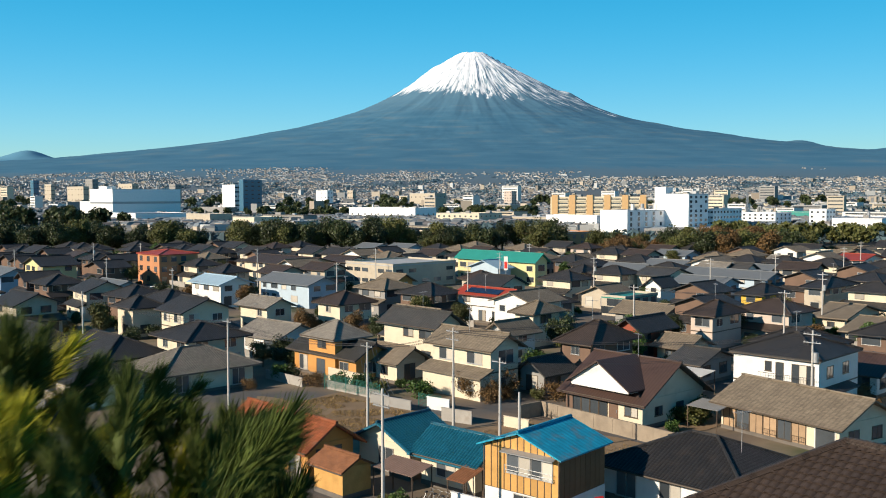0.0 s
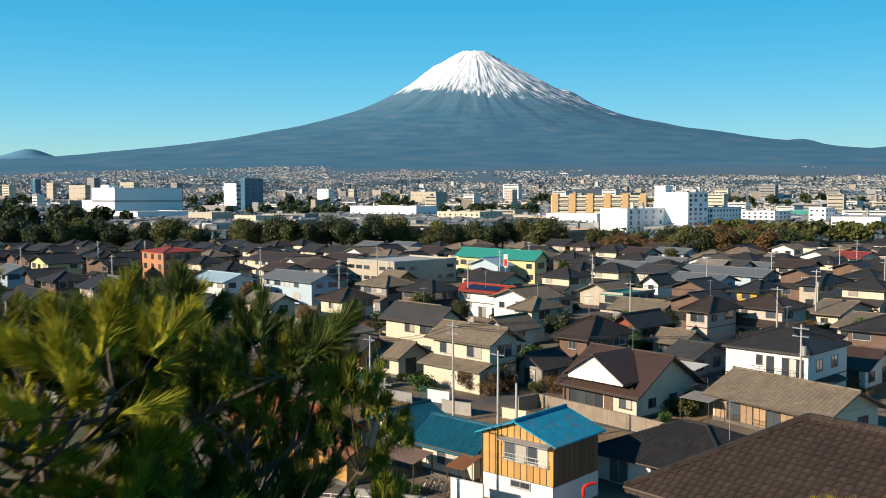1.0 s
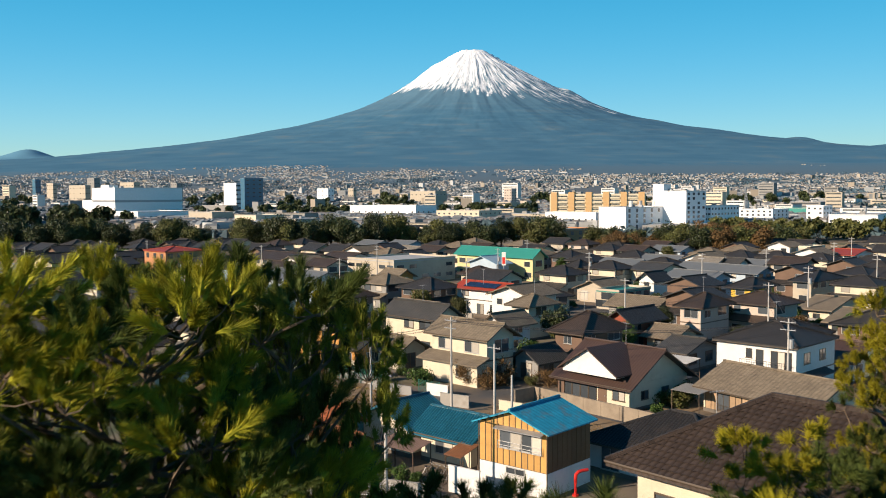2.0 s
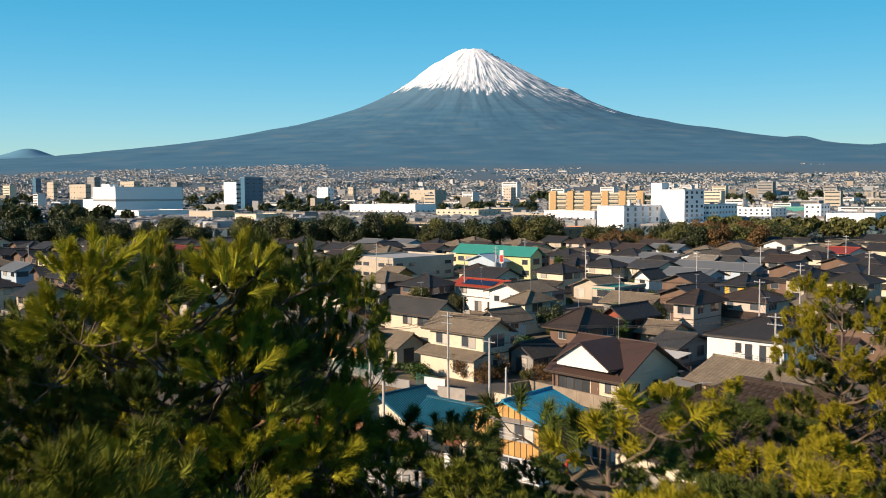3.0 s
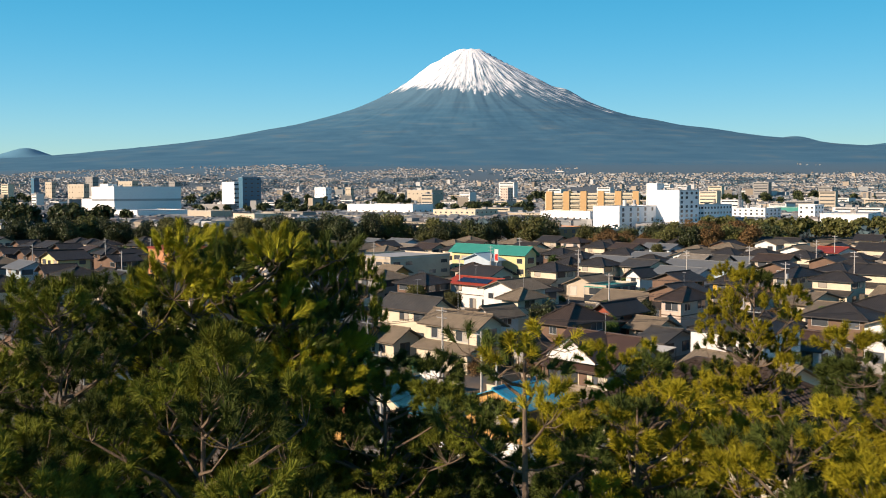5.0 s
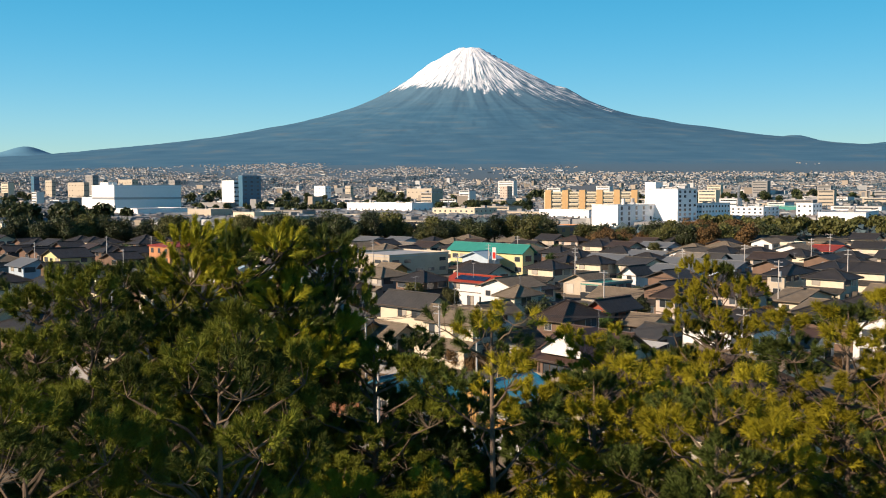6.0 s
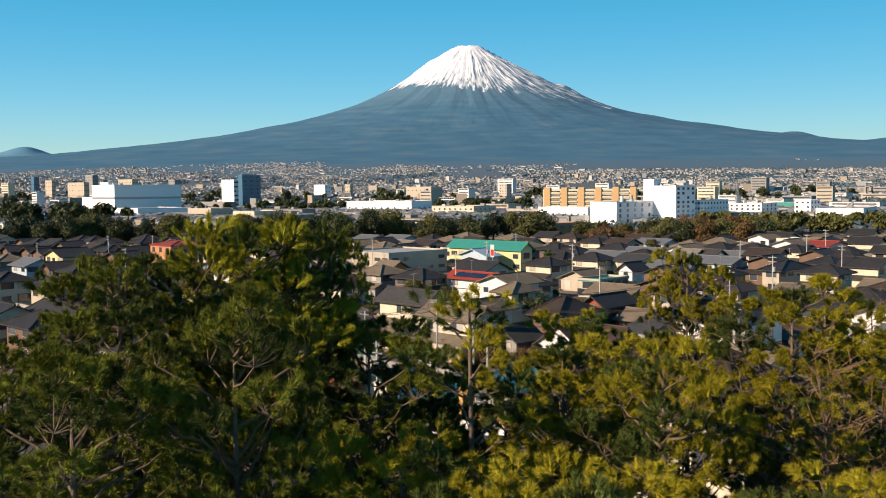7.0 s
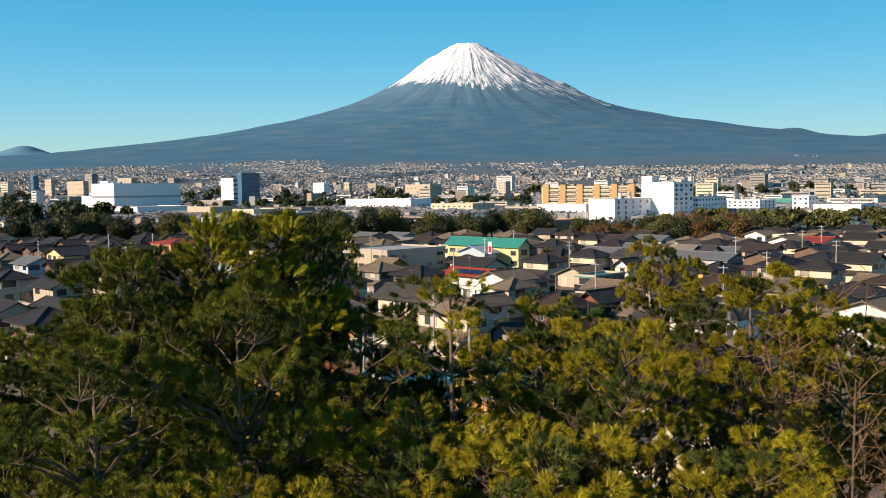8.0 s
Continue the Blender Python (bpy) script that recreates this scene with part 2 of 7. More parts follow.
# ---- mesh helpers ----
class Mesh:
    """Collects corners, faces and roof metres (uv) for one mesh."""

    def __init__(self):
        self.v, self.f, self.uv, self.mi = [], [], [], []

    def face(self, pts, uv=None, mi=0):
        k = len(self.v)
        self.v += [tuple(p) for p in pts]
        self.f.append(tuple(range(k, k + len(pts))))
        self.uv += uv or [(p[0], p[2]) for p in pts]
        self.mi.append(mi)

    def box(self, x0, y0, z0, x1, y1, z1, mi=0):
        k = len(self.v)
        self.v += [(x0, y0, z0), (x1, y0, z0), (x1, y1, z0), (x0, y1, z0), (x0, y0, z1), (x1, y0, z1), (x1, y1, z1), (x0, y1, z1)]
        for q in ((3, 2, 1, 0), (4, 5, 6, 7), (0, 1, 5, 4), (1, 2, 6, 5), (2, 3, 7, 6), (3, 0, 4, 7)):
            self.f.append(tuple(k + i for i in q))
            self.uv += [(self.v[k + i][0] + self.v[k + i][1], self.v[k + i][2]) for i in q]
            self.mi.append(mi)

    def slab(self, pts, thick, mi=0):
        """A sloping plate: pts counter-clockwise from above, first edge along the eave."""
        p = [Vector(q) for q in pts]
        n = (p[1] - p[0]).cross(p[2] - p[0]).normalized()
        u = (p[1] - p[0]).normalized()
        w = n.cross(u)
        uv = [((q - p[0]).dot(u), (q - p[0]).dot(w)) for q in p]
        low = [q - Vector((0, 0, thick)) for q in p]
        self.face(p, uv, mi)
        self.face(low[::-1], uv[::-1], mi)
        for i in range(len(p)):
            j = (i + 1) % len(p)
            self.face([low[i], low[j], p[j], p[i]], None, mi)

    def tiles(self, pts, su=0.28, sv=0.26, amp=0.035):
        """Rows of rolled tiles over a slope; pts: eave left, eave right, top right, top left (the top may be one point)."""
        p = [Vector(q) for q in pts]
        if len(p) == 3:
            p.append(p[2])
        n = (p[1] - p[0]).cross(p[3] - p[0]).normalized()
        u = (p[1] - p[0]).normalized()
        w = n.cross(u)
        L, span = (p[1] - p[0]).length, (p[3] - p[0]).dot(w)
        a3, a2 = (p[3] - p[0]).dot(u), (p[2] - p[0]).dot(u)
        rows, cols = max(2, round(span / sv)), max(3, round(L / su * 4))
        for r in range(rows):
            ring = []
            for e in (0, 1):
                s = (r + e) / rows
                lo, hi = a3 * s, L + (a2 - L) * s
                line = []
                for c in range(cols + 1):
                    x = min(max(L * c / cols, lo), hi)
                    z = amp * abs(math.sin(math.pi * x / su)) + (0.045 if e == 0 else 0.005)
                    line.append((p[0] + u * x + w * span * s + n * z, (x, span * s)))
                ring.append(line)
            k = len(self.v)
            for line in ring:
                self.v += [tuple(q) for q, _ in line]
            m = cols + 1
            for c in range(cols):
                if (ring[0][c + 1][0] - ring[0][c][0]).length < 1e-4 and (ring[1][c + 1][0] - ring[1][c][0]).length < 1e-4:
                    continue
                self.f.append((k + c, k + c + 1, k + m + c + 1, k + m + c))
                self.uv += [ring[0][c][1], ring[0][c + 1][1], ring[1][c + 1][1], ring[1][c][1]]
                self.mi.append(0)

    def bar(self, a, b, r, sides=6, r2=None):
        """A round bar from a to b."""
        a, b = Vector(a), Vector(b)
        q = (b - a).to_track_quat('Z', 'Y')
        k = len(self.v)
        for end, rad in ((a, r), (b, r if r2 is None else r2)):
            for i in range(sides):
                t = 2 * math.pi * i / sides
                self.v.append(tuple(end + q @ Vector((rad * math.cos(t), rad * math.sin(t), 0))))
        for i in range(sides):
            j = (i + 1) % sides
            self.f.append((k + i, k + j, k + sides + j, k + sides + i))
            self.uv += [(0, 0), (1, 0), (1, 1), (0, 1)]
            self.mi.append(0)
        self.f.append(tuple(k + sides + i for i in range(sides)))
        self.uv += [(0, 0)] * sides
        self.mi.append(0)
        self.f.append(tuple(k + sides - 1 - i for i in range(sides)))
        self.uv += [(0, 0)] * sides
        self.mi.append(0)

    def done(self, name, *materials):
        me = bpy.data.meshes.new(name)
        me.from_pydata(self.v, [], self.f)
        layer = me.uv_layers.new(name="UVMap")
        layer.data.foreach_set("uv", np.array(self.uv, dtype=np.float32).ravel())
        for m in materials:
            me.materials.append(m)
        if len(materials) > 1:
            me.polygons.foreach_set("material_index", self.mi)
        me.update()
        return me


def part(name, me, parent, label="", at=None):
    """One mesh object under a thing or a part; me: a mesh."""
    ob = new(name, me)
    ob.parent = parent
    if at is not None:
        ob.matrix_basis = at
    if label:
        ob["label"] = label
    return ob


def thing(name, m, label, category, group="", kind=""):
    ob = new(name)
    ob.matrix_world = m
    ob.empty_display_size = 0.2
    return tagged(ob, label, category, group, kind)


WINS = {}


def window(parent, x, y, z, face, w=1.7, h=1.1, n=2, curtain=False, frame=FRAME, name="window", simple=False):
    """A sliding window set in a wall: frame, panes and sill. face: degrees its outside turns from local -y."""
    key = (round(w, 2), round(h, 2), n, frame.name)
    if key not in WINS:
        f, s = Mesh(), Mesh()
        t = 0.055
        f.box(-w / 2, -0.05, 0, -w / 2 + t, 0.02, h), f.box(w / 2 - t, -0.05, 0, w / 2, 0.02, h)
        f.box(-w / 2 + t, -0.05, h - t, w / 2 - t, 0.02, h), f.box(-w / 2 + t, -0.05, 0, w / 2 - t, 0.02, t)
        for i in range(1, n):
            cx = -w / 2 + w * i / n
            f.box(cx - t / 2, -0.04, t, cx + t / 2, 0.02, h - t)
        s.box(-w / 2 - 0.05, -0.10, -0.05, w / 2 + 0.05, 0.0, -0.003)
        p = Mesh()
        pw = w / n
        p.box(-pw / 2 + t / 2, -0.02, t, pw / 2 - t / 2, 0.015, h - t)
        o = Mesh()
        hw, x0 = w / 2, w / 2 - t
        ring = [[(-hw, 0.02, 0), (hw, 0.02, 0), (hw, 0.02, h), (-hw, 0.02, h)], [(-hw, -0.05, 0), (hw, -0.05, 0), (hw, -0.05, h), (-hw, -0.05, h)],
                [(-x0, -0.05, t), (x0, -0.05, t), (x0, -0.05, h - t), (-x0, -0.05, h - t)], [(-x0, -0.015, t), (x0, -0.015, t), (x0, -0.015, h - t), (-x0, -0.015, h - t)]]
        o.v = [q for r in ring for q in r]
        for r in range(3):
            for i in range(4):
                j = (i + 1) % 4
                o.f.append((4 * r + i, 4 * r + j, 4 * r + 4 + j, 4 * r + 4 + i))
                o.uv += [(0, 0)] * 4
                o.mi.append(0)
        o.f.append((12, 13, 14, 15))
        o.uv += [(0, 0)] * 4
        o.mi.append(1)
        WINS[key] = f.done("window", frame), s.done("sill", frame), p.done("pane", GLASS), p.done("pane", CURTAIN), (o.done("window", frame, GLASS), o.done("window", frame, CURTAIN))
    f, s, pg, pc, whole = WINS[key]
    if simple:
        return part(name, whole[1] if curtain else whole[0], parent, at=pose(x, y, z, 0, 0, face))
    ob = part(name, f, parent, at=pose(x, y, z, 0, 0, face))
    part("sill", s, ob)
    for i in range(n):
        part("pane", pc if curtain and i % 2 else pg, ob, at=pose(-w / 2 + w * (i + 0.5) / n, 0, 0))
    return ob


# ---- houses ----
def roof_on(ob, w, d, z, rise, kind, over, rmat, detail=False, cx=0.0, cy=0.0, wall=None, thick=0.16, name="roof", both=True):
    """A pitched roof over a w x d block whose centre is at cx, cy; kind: gx (ridge along x), gy, hip, hipy, flat, shed."""
    W, D = w / 2 + over, d / 2 + over
    m, caps, tl = Mesh(), Mesh(), Mesh()
    if kind == "flat":
        m.box(cx - w / 2 - 0.1, cy - d / 2 - 0.1, z, cx + w / 2 + 0.1, cy + d / 2 + 0.1, z + 0.2)
        for a in ((-w / 2 - 0.12, -d / 2 - 0.12, w / 2 + 0.12, -d / 2 + 0.1), (-w / 2 - 0.12, d / 2 - 0.1, w / 2 + 0.12, d / 2 + 0.12),
                  (-w / 2 - 0.12, -d / 2 + 0.1, -w / 2 + 0.1, d / 2 - 0.1), (w / 2 - 0.1, -d / 2 + 0.1, w / 2 + 0.12, d / 2 - 0.1)):
            caps.box(cx + a[0], cy + a[1], z + 0.2, cx + a[2], cy + a[3], z + 0.2 + max(0.15, rise))
        part(name, m.done(name, rmat), ob)
        part("parapet", caps.done("parapet", wall or rmat), ob)
        return
    slopes = []
    drop = rise * over / (d / 2 if kind in ("gx", "hip", "shed") else w / 2)
    e, top = z - drop * 0.6, z + rise
    if kind == "gx":
        slopes = [[(-W, -D, e), (W, -D, e), (W, 0, top), (-W, 0, top)], [(W, D, e), (-W, D, e), (-W, 0, top), (W, 0, top)]]
        lines = [((-W, 0, top), (W, 0, top))]
    elif kind == "gy":
        slopes = [[(W, -D, e), (W, D, e), (0, D, top), (0, -D, top)], [(-W, D, e), (-W, -D, e), (0, -D, top), (0, D, top)]]
        lines = [((0, -D, top), (0, D, top))]
    elif kind == "shed":
        slopes = [[(-W, -D, e), (W, -D, e), (W, D, top), (-W, D, top)]]
        lines = []
    else:
        if kind == "hip":
            r = max(W - D, 0.3)
            A, B = (-r, 0, top), (r, 0, top)
        else:
            r = max(D - W, 0.3)
            A, B = (0, -r, top), (0, r, top)
        c = [(-W, -D, e), (W, -D, e), (W, D, e), (-W, D, e)]
        if kind == "hip":
            slopes = [[c[0], c[1], B, A], [c[1], c[2], B], [c[2], c[3], A, B], [c[3], c[0], A]]
            lines = [(A, B), (c[0], A), (c[3], A), (c[1], B), (c[2], B)]
        else:
            slopes = [[c[0], c[1], A], [c[1], c[2], B, A], [c[2], c[3], B], [c[3], c[0], A, B]]
            lines = [(A, B), (c[0], A), (c[1], A), (c[2], B), (c[3], B)]
    off = Vector((cx, cy, 0))
    for s in slopes:
        q = [Vector(v) + off for v in s]
        m.slab(q, thick)
        if detail:
            tl.tiles(q)
    for a, b in lines:
        a, b = Vector(a) + off, Vector(b) + off
        caps.bar(a + Vector((0, 0, 0.05)), b + Vector((0, 0, 0.05)), 0.13, 6)
    ro = part(name, m.done(name, rmat), ob)
    if detail:
        part("tile_relief", tl.done("tile_relief", rmat), ro)
    if lines:
        part("ridge_cap", caps.done("ridge_cap", rmat), ro)
    if kind in ("gx", "gy") and wall:
        if kind == "gx":
            for s in ((-1, 1) if both else (1,)):
                g = Mesh()
                x = cx + s * (w / 2 - 0.06)
                tri = [(x, cy - d / 2, z), (x, cy + d / 2, z), (x, cy, top - 0.12)]
                g.face(tri if s > 0 else tri[::-1])
                part("gable_wall", g.done("gable_wall", wall), ob)
        else:
            for s in ((-1, 1) if both else (-1,)):
                g = Mesh()
                y = cy + s * (d / 2 - 0.06)
                tri = [(cx - w / 2, y, z), (cx + w / 2, y, z), (cx, y, top - 0.12)]
                g.face(tri if s < 0 else tri[::-1])
                part("gable_wall", g.done("gable_wall", wall), ob)


def house(x, y, yaw, w, d, eave, rise, kind, wall, rmat, label, over=0.6, seed=0, detail=False, skirt=None, wins=True, name="house", curtain=0.4, group="", category="house", simple=False):
    """A dwelling: wall block, roof, windows, door; skirt: (side, depth) adds a ground-floor lean-to on side f(ront), r(ight) or l(eft)."""
    rng = random.Random(seed * 7 + 3)
    ob = thing(name, pose(x, y, 0, 0, 0, yaw), label, category, group)
    b = Mesh()
    b.box(-w / 2, -d / 2, -0.3, w / 2, d / 2, eave)
    part("wall", b.done("wall", wall), ob)
    base = Mesh()
    if not simple:
        base.box(-w / 2 - 0.03, -d / 2 - 0.03, -0.3, w / 2 + 0.03, d / 2 + 0.03, 0.35)
        part("plinth", base.done("plinth", PLINTH), ob)
    roof_on(ob, w, d, eave, rise, kind, over, rmat, detail, wall=wall, both=not simple)
    two = eave > 4.2
    if kind != "flat" and two and not simple:
        band = Mesh()
        band.box(-w / 2 - 0.025, -d / 2 - 0.025, 2.75, w / 2 + 0.025, d / 2 + 0.025, 2.9)
        part("belt_course", band.done("belt_course", FRAMEB if rng.random() < 0.4 else wall), ob)
    gut = Mesh()
    if kind in ("gx", "hip", "hipy"):
        gut.bar((-w / 2 - over, -d / 2 - over - 0.05, eave - 0.28), (w / 2 + over, -d / 2 - over - 0.05, eave - 0.28), 0.055)
    else:
        gut.bar((w / 2 + 0.07, -d / 2 + 0.1, eave - 0.1), (w / 2 + 0.07, -d / 2 + 0.1, 0.1), 0.04)
    if not simple:
        part("gutter", gut.done("gutter", FRAMEB), ob)
    if skirt:
        side, sd = skirt
        sk, sb = Mesh(), Mesh()
        if side == "f":
            sb.box(-w / 2 + 0.02, -d / 2 - sd, -0.3, w / 2 - 0.02, -d / 2, 2.55)
            sk.slab([(-w / 2 - 0.5, -d / 2 - sd - 0.6, 2.5), (w / 2 + 0.5, -d / 2 - sd - 0.6, 2.5), (w / 2 + 0.5, -d / 2 + 0.02, 3.3), (-w / 2 - 0.5, -d / 2 + 0.02, 3.3)], 0.14)
        elif side == "r":
            sb.box(w / 2, -d / 2 + 0.02, -0.3, w / 2 + sd, d / 2 - 0.02, 2.55)
            sk.slab([(w / 2 + sd + 0.6, -d / 2 - 0.5, 2.5), (w / 2 + sd + 0.6, d / 2 + 0.5, 2.5), (w / 2 - 0.02, d / 2 + 0.5, 3.3), (w / 2 - 0.02, -d / 2 - 0.5, 3.3)], 0.14)
        else:
            sb.box(-w / 2 - sd, -d / 2 + 0.02, -0.3, -w / 2, d / 2 - 0.02, 2.55)
            sk.slab([(-w / 2 - sd - 0.6, d / 2 + 0.5, 2.5), (-w / 2 - sd - 0.6, -d / 2 - 0.5, 2.5), (-w / 2 + 0.02, -d / 2 - 0.5, 3.3), (-w / 2 + 0.02, d / 2 + 0.5, 3.3)], 0.14)
        part("lean_to_wall", sb.done("lean_to_wall", wall), ob)
        part("lean_to_roof", sk.done("lean_to_roof", rmat), ob)
    if not wins:
        return ob
    fr = FRAMEB if rng.random() < 0.35 else FRAME
    levels = ([3.55] if two else []) + [0.9]
    for zi, z in enumerate(levels):
        z = min(z, eave - 1.55)
        for face, length, fx, fy in ((0, w, 0, -d / 2), (90, d, w / 2, 0), (-90, d, -w / 2, 0)):
            if simple and face < 0:
                continue
            dd = 0.0
            if skirt and z < 2 and ((skirt[0] == "f" and face == 0) or (skirt[0] == "r" and face == 90) or (skirt[0] == "l" and face == -90)):
                dd = skirt[1]
            n = max(1, int(length / 3.1))
            for i in range(n):
                if rng.random() < 0.12:
                    continue
                t = -length / 2 + length * (i + 0.5) / n + rng.uniform(-0.25, 0.25)
                big = z < 2 and rng.random() < 0.5
                ww, hh = (1.7, 1.85) if big else rng.choice([(2.3, 1.3), (1.9, 1.3), (1.7, 1.1), (1.2, 1.0)] if face == 0 else [(2.5, 1.35), (1.7, 1.3), (1.7, 1.1), (2.5, 1.6)])
                ww = min(ww, length / n - 0.5)
                zz = 0.35 if big else z
                hh = min(hh, eave - 0.35 - zz)
                px, py = (t, fy - dd) if face == 0 else (fx + (dd if face > 0 else -dd), t)
                window(ob, px, py, zz, face, ww, hh, 1 if ww < 1 else 2, rng.random() < (curtain if face == 0 else 0.12), fr, simple=simple)
    return ob


# ---- ground and mountain ----
PEAK = (136.0, 4500.0)


def steps(r, *pairs):
    """Smooth height over distance through a few knots."""
    xs, ys = pairs[0::2], pairs[1::2]
    for i in range(len(xs) - 1):
        if r <= xs[i + 1]:
            t = (r - xs[i]) / (xs[i + 1] - xs[i])
            m0 = 0 if i == 0 else (ys[i + 1] - ys[i - 1]) / (xs[i + 1] - xs[i - 1])
            m1 = 0 if i + 2 >= len(xs) else (ys[i + 2] - ys[i]) / (xs[i + 2] - xs[i])
            h = xs[i + 1] - xs[i]
            return (2 * t**3 - 3 * t**2 + 1) * ys[i] + (t**3 - 2 * t**2 + t) * h * m0 + (-2 * t**3 + 3 * t**2) * ys[i + 1] + (t**3 - t**2) * h * m1
    return ys[-1]


def front_height(r):
    return steps(r, 0, 674, 40, 685, 62, 686, 130, 643, 200, 603, 308, 524, 490, 428, 690, 350, 900, 283, 1200, 215, 1500, 165, 1800, 125, 2100, 95, 2500, 60, 2900, 30, 3300, 9, 3600, 0, 9000, 0)


def side_height(r):
    return steps(r, 0, 674, 40, 685, 62, 686, 130, 643, 200, 603, 308, 524, 490, 430, 690, 365, 900, 322, 1140, 283, 1420, 248, 1920, 203, 2600, 165, 9000, 120)


def right_height(r):
    return steps(r, 0, 674, 40, 685, 62, 686, 174, 612, 402, 497, 670, 393, 871, 345, 1192, 293, 1459, 256, 1700, 226, 2600, 195, 9000, 120)


def bump_at(x, y, cx, cy, sx, sy, h):
    return h * math.exp(-((x - cx) / sx) ** 2 - ((y - cy) / sy) ** 2)


def terrain(x, y):
    dx, dy = x - PEAK[0], y - PEAK[1]
    r = math.hypot(dx, dy)
    c = max(0.0, -dy / max(r, 1.0))                # 1 towards the town, 0 at the flanks
    k = c ** 1.0 if dx < 0 else c ** 1.6
    g = max(0.0, min(1.0, 0.5 + dx / max(r, 1.0)))
    flank = side_height(r) * (1 - g) + right_height(r) * g
    z = front_height(r) * k + flank * (1 - k)
    if y > 2600:
        f = min(1.0, (y - 2600) / 600)
        th = math.atan2(dx, -dy)
        rel = min(1.0, r / 250) * math.exp(-max(0, r - 500) / 700)
        z += f * rel * (noise.fractal((th * 9.0, r * 0.0016, 3.1), 1.0, 2.1, 5) * 5)
        if r < 520:                                     # gullies and ribs that run down from the rim
            rib = abs(noise.noise((th * 13.0, r * 0.003, 8.2))) + 0.5 * abs(noise.noise((th * 29.0, r * 0.005, 4.4)))
            z += f * min(1.0, r / 160) * max(0.0, 1 - r / 520) * (rib - 0.35) * 17
        if r < 75:
            z += f * 5.0 * noise.noise((x * 0.045, y * 0.045, 5.0))
        z += f * noise.fractal((x * 0.006, y * 0.006, 1.7), 1.0, 2.0, 4) * 3.5 * min(1, r / 400)
        z += f * bump_at(x, y, 590, 4440, 70, 130, 28) + f * bump_at(x, y, 545, 4400, 40, 60, -16)     + f * bump_at(x, y, 420, 4470, 150, 200, 14)     # the side crater
        z += f * bump_at(x, y, 1676, 4480, 105, 200, 32) + f * bump_at(x, y, 2240, 4480, 260, 220, 45)
        z += f * bump_at(x, y, -1965, 4560, 80, 150, 40) + f * bump_at(x, y, -2050, 4560, 95, 150, 24) + f * bump_at(x, y, -2300, 4560, 190, 150, 44)
        z += f * bump_at(x, y, -820, 4480, 90, 150, 10) + f * bump_at(x, y, 1010, 4470, 60, 100, 8)
    if y < 700:
        z = max(z, -0.02)                               # the plain of the near town is level
    return z


def sheet(name, xs, ys, material):
    m = bpy.data.meshes.new(name)
    v = [(x, y, terrain(x, y)) for y in ys for x in xs]
    nx = len(xs)
    f = [(j * nx + i, j * nx + i + 1, (j + 1) * nx + i + 1, (j + 1) * nx + i) for j in range(len(ys) - 1) for i in range(nx - 1)]
    m.from_pydata(v, [], f)
    m.polygons.foreach_set("use_smooth", [True] * len(f))
    m.materials.append(material)
    return new(name, m)


def ground_material():
    m = mat("ground_mix", (0.11, 0.10, 0.09), rough=0.95, var=0.35, big=0.35, fine=6, bump=0.4)
    nt = m.node_tree
    nd, ln = nt.nodes, nt.links
    tc = nd.new("ShaderNodeTexCoord")
    a = nd.new("ShaderNodeTexNoise")
    a.inputs["Scale"].default_value, a.inputs["Detail"].default_value = 0.045, 5
    ln.new(tc.outputs["Object"], a.inputs["Vector"])
    rp = nd.new("ShaderNodeValToRGB")
    e = rp.color_ramp.elements
    e[0].position, e[0].color = 0.40, (0.075, 0.075, 0.078, 1)
    e[1].position, e[1].color = 0.62, (0.070, 0.082, 0.030, 1)
    for p, c in ((0.48, (0.16, 0.12, 0.085, 1)), (0.55, (0.22, 0.17, 0.11, 1))):
        k = e.new(p)
        k.color = c
    ln.new(a.outputs[0], rp.inputs[0])
    mx = nd.new("ShaderNodeMix")
    mx.data_type = 'RGBA'
    mx.inputs["Factor"].default_value = 0.75
    bs = nd["Principled BSDF"]
    colour_src = bs.inputs["Base Color"].links[0].from_socket
    ln.new(colour_src, mx.inputs["A"])
    ln.new(rp.outputs[0], mx.inputs["B"])
    sp = nd.new("ShaderNodeSeparateXYZ")          # past the tree belt: built-up land, haze greyed into its colour
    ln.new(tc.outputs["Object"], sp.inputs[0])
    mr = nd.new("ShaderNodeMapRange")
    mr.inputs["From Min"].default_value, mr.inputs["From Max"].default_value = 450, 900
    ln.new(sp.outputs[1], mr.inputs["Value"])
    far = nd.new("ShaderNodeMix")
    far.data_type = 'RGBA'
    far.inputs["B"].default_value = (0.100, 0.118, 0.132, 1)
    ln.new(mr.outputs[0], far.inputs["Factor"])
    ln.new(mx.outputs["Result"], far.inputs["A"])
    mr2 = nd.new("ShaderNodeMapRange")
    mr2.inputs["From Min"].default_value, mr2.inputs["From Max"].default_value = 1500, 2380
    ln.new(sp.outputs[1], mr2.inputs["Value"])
    foot = nd.new("ShaderNodeMix")                # wooded foot of the mountain, blended into the slopes' painted haze blue
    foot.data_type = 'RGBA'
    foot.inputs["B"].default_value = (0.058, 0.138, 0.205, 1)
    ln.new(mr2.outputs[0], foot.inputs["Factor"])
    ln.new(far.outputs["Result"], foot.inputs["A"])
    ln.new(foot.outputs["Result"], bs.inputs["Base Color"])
    return m


def spread(lo, hi, n, power=1.0):
    return [lo + (hi - lo) * (i / (n - 1)) ** power for i in range(n)]


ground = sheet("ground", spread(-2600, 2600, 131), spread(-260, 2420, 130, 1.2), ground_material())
tagged(ground, "flat coastal plain with soil, dry grass and asphalt", "ground", kind="structure")


